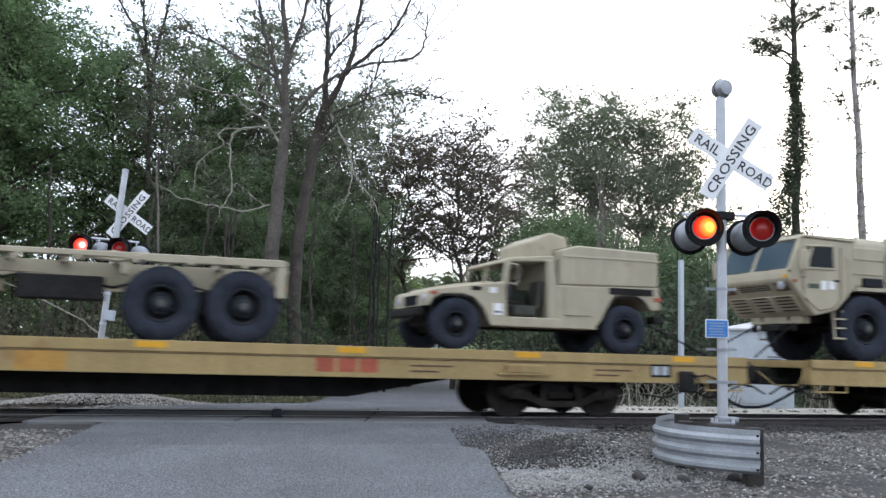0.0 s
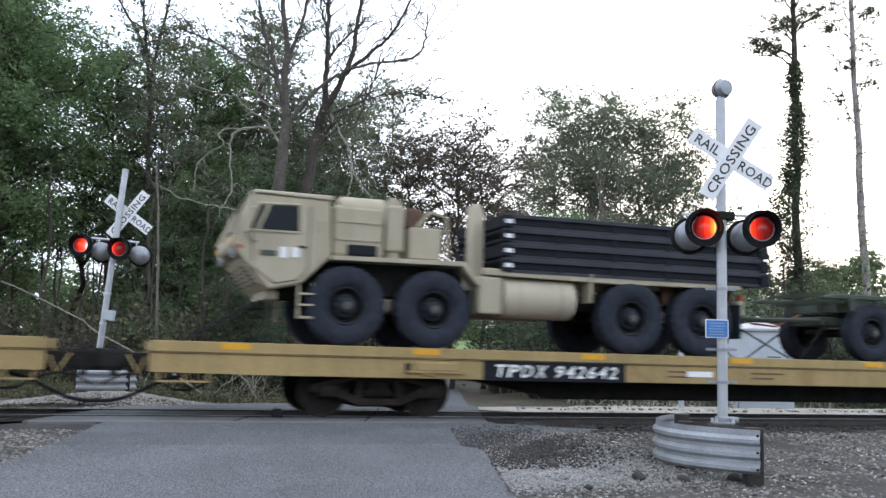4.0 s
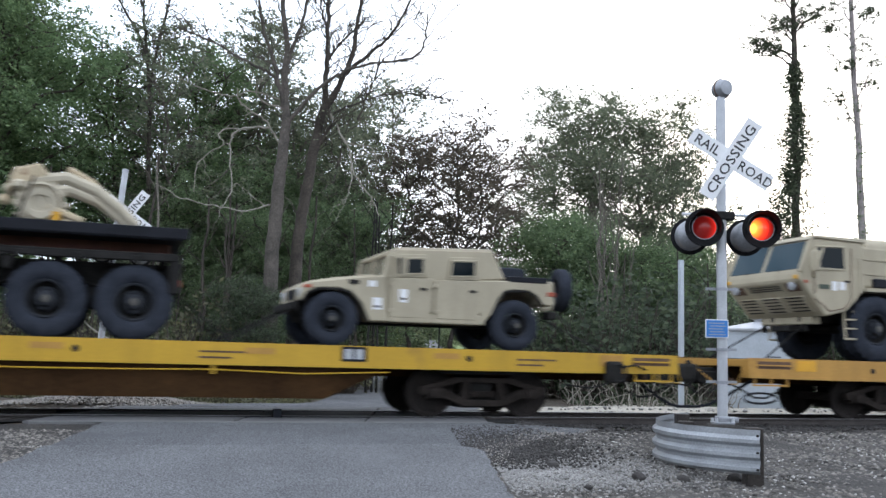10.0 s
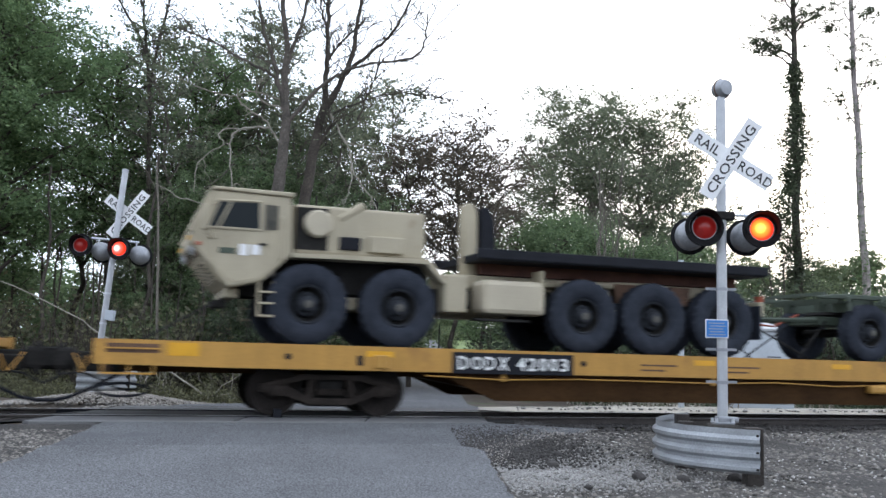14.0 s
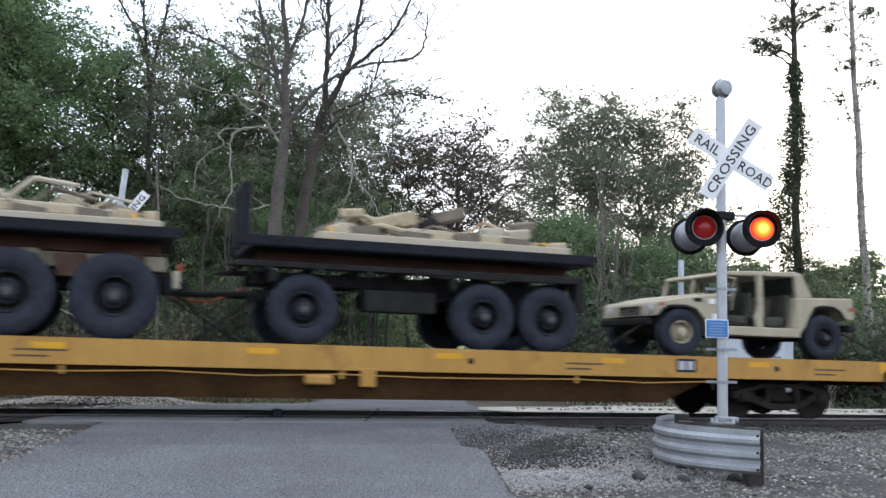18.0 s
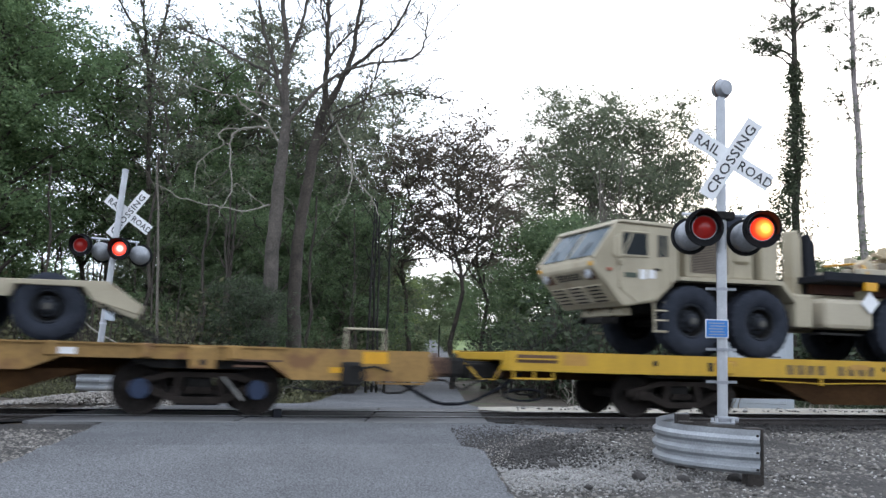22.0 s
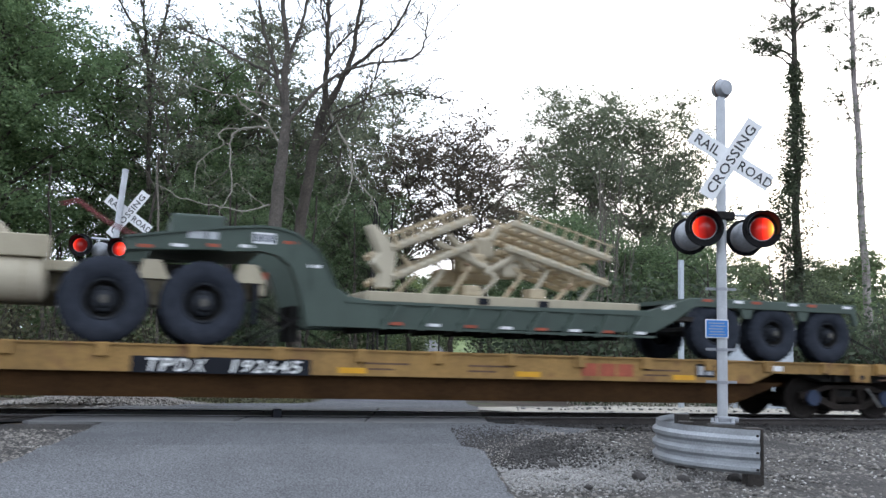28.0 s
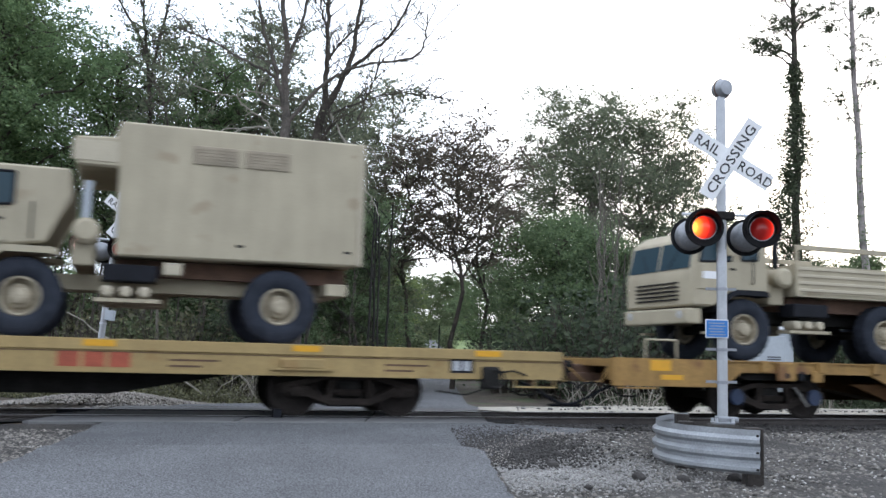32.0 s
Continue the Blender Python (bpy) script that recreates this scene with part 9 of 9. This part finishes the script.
bare_tree((-4.53, 29.6), [(0.00, 0.76), (-0.13, 3.24), (-0.05, 5.04), (0.15, 6.78), (0.43, 8.56), (0.62, 9.33)], 0.25, 42,
          [([(0.62, 9.26), (0.62, 10.23), (0.66, 11.37), (0.63, 13.09)], 0.085, 0.045),
           ([(0.65, 11.33), (0.47, 12.13), (0.27, 12.89)], 0.035, 0.015),
           ([(0.65, 10.80), (1.01, 11.48), (1.66, 12.26)], 0.03, 0.012),
           ([(0.62, 9.20), (1.29, 10.50), (1.56, 11.57), (1.78, 13.13)], 0.085, 0.04),
           ([(1.22, 10.40), (2.11, 11.16), (2.69, 11.71), (3.39, 12.98)], 0.055, 0.025),
           ([(0.87, 9.06), (1.64, 9.43), (2.98, 9.81), (4.04, 9.60)], 0.03, 0.012),
           ([(1.68, 8.86), (1.99, 9.88), (2.32, 10.85)], 0.03, 0.012),
           ([(0.04, 7.05), (0.63, 8.27), (0.88, 8.65)], 0.05, 0.03)],
          [([(0.72, 9.20), (1.23, 8.27), (1.50, 7.76), (1.73, 6.93), (2.26, 6.21), (2.55, 5.60)], 0.034),
           ([(1.27, 8.16), (1.82, 7.97), (2.20, 7.85), (2.39, 7.35), (2.35, 6.84)], 0.024),
           ([(1.50, 7.76), (1.59, 6.93), (1.46, 5.99)], 0.024)],
          BARK_DARK, "tall dark-trunked tree with wide bare limbs and dead twigs")
bare_tree((-10.21, 33), [(0.02, 0.98), (-0.34, 6.77), (-0.47, 9.86)], 0.12, 43,
          [([(-0.47, 9.86), (-0.73, 11.74), (-0.98, 13.00), (-1.27, 14.28)], 0.055, 0.025),
           ([(-0.50, 10.28), (-0.25, 12.18), (0.02, 13.46), (0.20, 14.53)], 0.055, 0.025),
           ([(-0.61, 11.11), (-1.14, 12.36), (-1.71, 13.20), (-2.18, 14.04)], 0.05, 0.02)],
          [],
          BARK_DARK, "slender tree with thin bare upright limbs", 14, 800)
x, y = spot(-8.05, 27)
snag = thing("dead_snag", "pale broken dead stem standing in the thicket", "tree", at=pose(x, y, ground_z(x, y) - 0.05, 0, 0, -math.degrees(YAW)))
part("trunk", tube(B(), crooked([(0.02, -0.3), (-0.1, 2.5), (-0.2, 4.6), (-0.38, 6.6)], random.Random(8), 4, 0.02), 0.05, 8, 0.028), BARK, snag, smooth=True)
x, y = spot(-8.86, 25)
stick = thing("fallen_branch", "bleached fallen branch leaning into the brush", "branch", at=pose(x, y, ground_z(x, y), 0, 0, -math.degrees(YAW)))
part("stem", tube(B(), crooked([(2.9, -0.1), (1.8, 0.6), (0.0, 1.5), (-0.9, 2.05), (-2.95, 2.95), (-4.2, 3.35)], random.Random(9), 4, 0.02), 0.024, 7, 0.01), DEADWOOD, stick, smooth=True)


def tall_pine(at, lean, height, r0, seed, ivy, boughs, words):
    """A tall straight trunk; boughs are crown limbs as height on the trunk, reach across and rise."""
    r, rs = random.Random(seed), np.random.RandomState(seed)
    x, y = spot(*at)
    v = thing("tall_pine", words, "tree", at=pose(x, y, ground_z(x, y) - 0.1, 0, 0, -math.degrees(YAW)))
    line = bend((0, 0, 0), (lean, 0, height), 0, r, 14, 0.1)
    bm = tube(B(), line, r0, 10, r0 * 0.45)
    spine = np.array([tuple(p) for p in line])
    on = lambda z: Vector([float(np.interp(z, spine[:, 2], spine[:, i])) for i in range(3)])
    cs = []
    for z, reach, rise in boughs:
        p = on(z)
        e = p + Vector((reach, r.uniform(-0.6, 0.6), rise))
        limb = bend(p, e, 0.15, r, 6, 0.12)
        tube(bm, limb, 0.06 if ivy else 0.045, 5, 0.014)
        for k in range(5):
            s = limb[r.randint(2, 6)]
            tip = s + Vector((r.uniform(-0.5, 0.5) + 0.2 * reach, r.uniform(-0.5, 0.5), r.uniform(-0.2, 0.45)))
            tube(bm, bend(s, tip, 0.05, r, 3, 0.05), 0.018, 4, 0.008)
            cs += [tip, tip] if ivy else [tip]
        cs += limb[4:]
    part("trunk", bm, BARK_DARK if ivy else PINE_BARK, v, "tall straight trunk", smooth=True)
    cs = np.array([tuple(c) for c in cs])
    n = len(boughs) * (900 if ivy else 560)
    ob = new("crown", leaf_mesh("crown", clumps(cs, n, 0.36 if ivy else 0.3, rs), 0.058, LEAF_IVY, rs))
    ob.parent = v
    n = 22000 if ivy else 3600
    z = rs.uniform(0.0, 16.4, n) if ivy else rs.uniform(0, 1, n) ** 2.2 * 15
    base = np.stack([np.interp(z, spine[:, 2], spine[:, i]) for i in range(3)], 1)
    if ivy:
        lump = 0.75 + 0.5 * np.sin(z * 2.9) * np.sin(z * 1.3 + 1)
        wide = np.interp(z, [0, 5, 7.5, 10.5, 11.4, 13.4, 14.2, 16.4], [1.1, 0.9, 0.8, 0.62, 0.44, 0.38, 0.27, 0.2]) * lump
        side = np.interp(z, [6, 8, 10.5, 11.5], [-0.1, -0.45, -0.3, 0.0])
    else:
        wide, side = np.interp(z, [0, 5, 8, 15], [0.5, 0.32, 0.14, 0.1]), 0.0
    q = base + rs.normal(size=(n, 3)) * np.stack([wide, wide, np.full(n, 0.2)], 1)
    q[:, 0] += side
    ob = new("ivy", leaf_mesh("ivy", q, 0.085, LEAF_IVY if ivy else LEAF, rs))
    ob.parent = v
    ob["label"] = "climbing ivy leaves"
    return v


ragged = [(16.2, -1.9, 0.9), (16.6, -1.5, 1.1), (16.9, -2.2, 0.7), (17.4, -0.9, 1.3), (17.8, -0.6, 1.0), (18.2, 0.7, 0.9), (18.0, 1.3, 1.2), (18.8, -0.8, 1.2), (19.2, 0.6, 1.4), (19.6, -0.6, 1.4)]
tall_pine((17.5, 46), -0.05, 21.6, 0.24, 51, True, ragged, "tall pine wrapped in dark ivy with a ragged top")
thin = [(13.2, -1.5, 2.0), (13.6, 0.6, 2.6), (14.6, 0.9, 2.2), (15.6, -0.5, 1.2), (16.2, -1.7, 1.2), (16.6, 0.6, 1.6), (17.6, -0.9, 1.4), (18.2, 1.0, 1.2), (18.8, -1.0, 0.9), (19.4, 0.9, 1.0)]
tall_pine((21.2, 46.5), -0.65, 22.0, 0.22, 52, False, thin, "tall pine with pinkish light painted in its bark and thin straggling branches")


# thin straight stems inside the wood
r_ = random.Random(5)
stem = thing("sapling", "thin dark sapling stem inside the wood", "sapling", "saplings of the wood")
part("trunk", tube(B(), bend((0, 0, -0.2), (0.2, 0.1, 6.5), 0, r_, 7, 0.12), 0.07, 6, 0.03), BARK_DARK, stem, smooth=True)
for k in range(5):
    z = 2.4 + k * 0.8
    a = 2.4 * k
    line = bend((0.07, 0.05, z), (0.07 + 0.9 * math.cos(a), 0.05 + 0.9 * math.sin(a), z + 0.9), 0.1, r_, 4, 0.1)
    part("branch", tube(B(), line, 0.022, 5, 0.008), BARK_DARK, stem)
spots_ = [(r_.uniform(-17, -2.5), r_.uniform(28, 36), r_.uniform(0, 360), r_.uniform(0.6, 1.3)) for _ in range(34)] + [(r_.uniform(4.5, 14), r_.uniform(33, 40), r_.uniform(0, 360), r_.uniform(0.5, 1.0)) for _ in range(22)]
for k, p in enumerate(spots_):
    plant(stem, *p, fresh=(k == 0))

# dead twigs lying and leaning along the foot of the wood
def twig_tangle(seed):
    r = random.Random(seed)
    v = thing("dead_twigs", "tangle of bleached dead twigs at the wood's foot", "branch", "dead twigs along the wood")
    for k in range(26):
        a = r.uniform(0, math.pi)
        p = Vector((r.uniform(-0.9, 0.9), r.uniform(-0.5, 0.5), r.uniform(-0.05, 0.1)))
        e = p + Vector((math.cos(a) * r.uniform(0.5, 1.3), r.uniform(-0.4, 0.4), r.uniform(0.15, 1.5)))
        part("twig", tube(B(), bend(p, e, 0.1, r, 6, 0.1), r.uniform(0.008, 0.02), 5, 0.005), DEADWOOD if k % 3 else BARK, v)
    return v


for k, p in enumerate([(4.4, 27.5, 10), (5.6, 27, 60), (6.9, 28, 140), (8.3, 27.2, 200), (11.8, 29, 30), (-7.6, 25.6, 80), (-5.3, 25.2, 170)]):
    if k % 3 == 0:
        tangle = twig_tangle(90 + k)
    plant(tangle, *p, fresh=(k % 3 == 0))

# four straight black stems beside the far road
black = thing("sapling", "straight blackened stem beside the far road", "sapling", "saplings of the wood")
part("trunk", tube(B(), bend((0, 0, -0.2), (0.12, 0, 7.2), 0, r_, 7, 0.05), 0.055, 7, 0.03), STEM_BLACK, black, smooth=True)
for k in range(4):
    a = 1.1 + 2.4 * k
    part("branch", tube(B(), bend((0.08, 0, 4.2 + 0.7 * k), (0.08 + 0.7 * math.cos(a), 0.7 * math.sin(a), 4.8 + 0.8 * k), 0.1, r_, 4, 0.08), 0.025, 5, 0.01), STEM_BLACK, black)
for k, p in enumerate([(-2.56, 33, 0, 0.95), (-2.38, 33.4, 90, 1.0), (-2.2, 33.1, 200, 0.92), (-1.97, 33.8, 10, 1.0)]):
    plant(black, *p, fresh=(k == 0))

# pale bare poles at the wood's edge
pole_ = thing("sapling", "tall grey bare sapling before the oaks", "sapling", "saplings of the wood")
part("trunk", tube(B(), bend((0, 0, -0.2), (0.5, 0.1, 8.4), 0, r_, 9, 0.16), 0.045, 6, 0.012), BARK, pole_, smooth=True)
for k in range(7):
    z = 3.2 + k * 0.7
    a = 2.4 * k
    part("branch", tube(B(), bend((0.06 * z, 0.05, z), (0.06 * z + 0.5 * math.cos(a), 0.5 * math.sin(a), z + 1.3), 0.1, r_, 4, 0.08), 0.022, 5, 0.008), BARK, pole_)
for k, p in enumerate([(5.3, 33, 0, 0.95), (5.7, 33.4, 60, 1.0), (6.0, 33.1, 130, 1.05), (6.35, 33.6, 200, 0.9), (6.1, 34, 280, 1.1), (5.5, 33.8, 320, 0.85), (6.6, 33.3, 20, 0.8)]):
    plant(pole_, *p, fresh=(k == 0))

# dense far woods behind, all one mass of leaves
rs = np.random.RandomState(9)


def woods(name, lo, hi, along, deep, height, n, leaf, mat):
    a = rs.uniform(lo, hi, n)
    al = along + rs.uniform(0, deep, n)
    top = height * (0.72 + 0.28 * np.sin(a * 0.55 + 1.3) * np.sin(a * 0.21)) * rs.uniform(0.75, 1.0, n)
    z = top * rs.uniform(0, 1, n) ** 0.8
    pts = np.stack([a * COS + al * SIN, al * COS - a * SIN, z - 0.1], 1)
    ob = new(name, leaf_mesh(name, pts, leaf, mat, rs))
    return tagged(ob, "dense mass of far woodland leaves", "woodland", kind="stuff")


woods("far_woods", -40, -5.0, 48, 8, 6.5, 52000, 0.18, LEAF_DARK)
woods("far_woods", 4.5, 34, 52, 8, 6.0, 42000, 0.2, LEAF_OLIVE)
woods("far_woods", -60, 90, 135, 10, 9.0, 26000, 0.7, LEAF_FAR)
woods("far_woods", -70, 70, -60, 10, 11.0, 14000, 0.9, LEAF_DARK)


# low brush and dead leaves that cover the ground under the trees
def brush(name, lo, hi, near, far_, n, height, leaf, mat, words):
    a = rs.uniform(lo, hi, n)
    al = rs.uniform(near, far_, n)
    lump = np.clip(0.5 + np.sin(a * 2.3 + al) * np.sin(a * 0.9 - al * 1.7), 0.15, 1.4)
    x, y = a * COS + al * SIN, al * COS - a * SIN
    z = np.array([ground_z(p, q) for p, q in zip(x, y)]) + height * lump * rs.uniform(0, 1, n) ** 1.5
    ob = new(name, leaf_mesh(name, np.stack([x, y, z], 1), leaf, mat, rs, 0.8))
    return tagged(ob, words, "undergrowth", kind="stuff")


brush("undergrowth", -18, -5.6, 23.0, 31, 36000, 0.4, 0.055, LEAF_THICKET, "dark brownish undergrowth along the wood's edge")
brush("undergrowth", -8.5, -3.5, 23.5, 46, 22000, 0.6, 0.055, LEAF_THICKET, "brown and green brush beside the far road")
brush("undergrowth", 4.0, 26, 28.5, 36, 30000, 0.5, 0.06, LEAF_SHADE, "low brown and green brush beyond the gravel")

# ---- loose stones ----
def stones(name, n, place, sizes, mat, words, seed):
    """Many small angular stones in one mesh."""
    rs = np.random.RandomState(seed)
    ico = B()
    bmesh.ops.create_icosphere(ico, subdivisions=1, radius=1)
    vs = np.array([tuple(v.co) for v in ico.verts])
    fs = np.array([[v.index for v in f.verts] for f in ico.faces])
    ico.free()
    co, idx = [], []
    for k in range(n):
        x, y, z = place(rs)
        s = rs.uniform(*sizes) * np.array([1, rs.uniform(0.6, 1), rs.uniform(0.4, 0.8)])
        a = rs.uniform(0, 6.28)
        v = vs * s * rs.uniform(0.72, 1.25, (len(vs), 1))
        c, d = math.cos(a), math.sin(a)
        v = np.stack([v[:, 0] * c - v[:, 1] * d, v[:, 0] * d + v[:, 1] * c, v[:, 2]], 1)
        co.append(v + (x, y, z))
        idx.append(fs + k * len(vs))
    co, idx = np.concatenate(co), np.concatenate(idx)
    me = bpy.data.meshes.new(name)
    m = len(idx)
    me.vertices.add(len(co)), me.loops.add(3 * m), me.polygons.add(m)
    me.vertices.foreach_set("co", co.astype(np.float32).ravel())
    me.loops.foreach_set("vertex_index", idx.astype(np.int32).ravel())
    me.polygons.foreach_set("loop_start", np.arange(0, 3 * m, 3, dtype=np.int32))
    me.update(calc_edges=True)
    me.materials.append(mat)
    return tagged(new(name, me), words, "gravel", kind="stuff")


def verge(rs):
    while True:
        x, y = rs.uniform(3.2, 17), rs.uniform(7.6, 13.9)
        if x > road_edges(y)[1] - 0.15 + rs.uniform(-0.3, 0.15) * (y > 10.5):
            return x, y, ground_z(x, y) + 0.0


def verge_left(rs):
    while True:
        x, y = rs.uniform(-5, 0.4), rs.uniform(10, 13.6)
        if x < road_edges(y)[0] + 0.05:
            return x, y, ground_z(x, y) + 0.0


def heap(rs):
    a, b = rs.normal() * 1.5, rs.normal() * 0.5
    x, y = -0.1 + a, 20.2 + b
    return x, y, ground_z(x, y) + 0.27 * math.exp(-(a / 1.5) ** 2 - (b / 0.6) ** 2) - 0.02


def shoulder_far(rs):
    x, y = rs.uniform(-6, 45), rs.uniform(17.6, 20.5)
    return (x, y, ground_z(x, y)) if not -0.3 < x - 1.3 < 7 else (x - 12, y, ground_z(x - 12, y))


def bed(rs):
    while True:
        x, y = rs.uniform(-6, 30), rs.uniform(13.3, 17.6)
        if not -1.2 < x - (y - 16.3) * 0.335 < 6.9:
            return x, y, ground_z(x, y) + 0.005


def spill(rs):
    y = rs.uniform(10.6, 14.0)
    x = road_edges(y)[1] + 0.15 - abs(rs.normal()) * 0.45
    return x, y, ground_z(x, y) + 0.035


def overlay_edge(rs):
    x = rs.uniform(-1.0, 4.0)
    y = 12.1 + rs.normal() * 0.02
    return x, y, ground_z(x, y) + 0.03


def crumbs(rs):
    while True:
        y = 11.9 + rs.normal() * 0.85
        x = 5.0 + 0.25 * (y - 11.9) + rs.normal() * 0.6
        if x > 4.4 + 0.25 * (y - 11.9) and 10.4 < y < 14:
            return x, y, ground_z(x, y) + 0.03


def drift(rs):
    while True:
        y = 9.0 + rs.rayleigh(1.1)
        x = 4.05 + 0.28 * (y - 9.5) + abs(rs.normal()) * 1.3
        if y < 12.4 and x > 3.95 + 0.28 * (y - 9.5):
            return x, y, ground_z(x, y) + 0.012


stones("overlay_chips", 700, overlay_edge, (0.004, 0.011), STONE_PALE, "pale chips along the ragged asphalt joint", 68)
stones("asphalt_crumbs", 4800, crumbs, (0.007, 0.024), STONE_DARK, "dark asphalt crumbs at the road's edge", 69)
stones("pale_gravel", 9500, drift, (0.006, 0.022), STONE_MID, "pale limestone chips drifted along the road's edge", 70)
stones("spilled_gravel", 1300, spill, (0.005, 0.014), STONE, "pale chips spilled on the asphalt edge", 67)
stones("gravel", 15000, verge, (0.014, 0.046), STONE, "mixed grey and brown crushed stone on the verge", 61)
stones("pale_gravel", 4000, verge, (0.009, 0.027), STONE_PALE, "pale limestone chips on the verge", 62)
stones("gravel", 9000, verge_left, (0.012, 0.034), STONE, "grey crushed stone beside the road", 63)
stones("ballast_heap", 5200, heap, (0.018, 0.04), STONE, "heap of pale ballast beyond the track", 64)
stones("pale_gravel", 3500, shoulder_far, (0.03, 0.06), STONE_MID, "pale ballast shoulder beyond the track", 65)
stones("ballast", 8000, bed, (0.03, 0.06), STONE_DARK, "dark stained ballast with track shadow in its colour", 66)
for k, (x, y, s) in enumerate(((5.78, 9.74, 0.085), (5.1, 10.6, 0.07), (6.3, 9.6, 0.075), (5.5, 11.3, 0.06), (7.0, 9.6, 0.09), (4.9, 9.3, 0.05))):
    bm = B()
    bmesh.ops.create_icosphere(bm, subdivisions=2, radius=s)
    for v in bm.verts:
        v.co *= 1 + 0.35 * noise.noise(v.co * 9 + Vector((k * 3.1, 0, 0)))
        v.co.z *= 0.75
    ob = part("rock", bm, STONE_DARK, None)
    ob.location = (x, y, ground_z(x, y) + s * 0.45)
    tagged(ob, "fist-sized dark rock lying on the gravel", "rock", "rocks on the verge")


# ---- motion ----
PERIOD = 0.979


def motions():
    """The train rolls by; the rail wheels turn while their car passes; the signal lamps turn to flash."""
    for ob, s, z, y, turn in MOVING:
        walk(ob, [(t, pose(s + gone(t), TRACK_Y + y, z, 0, 0, turn)) for t in range(0, 33)])
    for w, s, k in WHEELSETS:
        t0 = max(0.0, round((-s - 6.0) / 11.9 * FPS) / FPS)
        t1 = min(32.0, (-s + 17.0) / 11.4)
        if t1 <= t0:
            continue
        rows, t = [], t0
        if t0 > 0:
            rows.append((0, pose(k, 0, WHEEL_R)))
        spin = lambda u: math.degrees((gone(u) - gone(t0)) / WHEEL_R)
        while t < t1:
            rows.append((t, pose(k, 0, WHEEL_R, 0, spin(t), 0)))
            t += 1 / FPS
        if rows[-1][0] < 31.9:
            rows.append((32, rows[-1][1]))
        walk(w, rows)
    for b, phase in FLASHERS:
        start = -0.115 + (PERIOD / 2 if phase else 0.0)

        def facing(t):
            u = (t - start) / PERIOD
            return 360 * u - 20 * math.sin(4 * math.pi * u)

        times = [min(32.0, k * PERIOD / 10) for k in range(328)]
        walk(b, [(t, pose(0, 0.07, 0, 0, 0, facing(t))) for t in times])


motions()
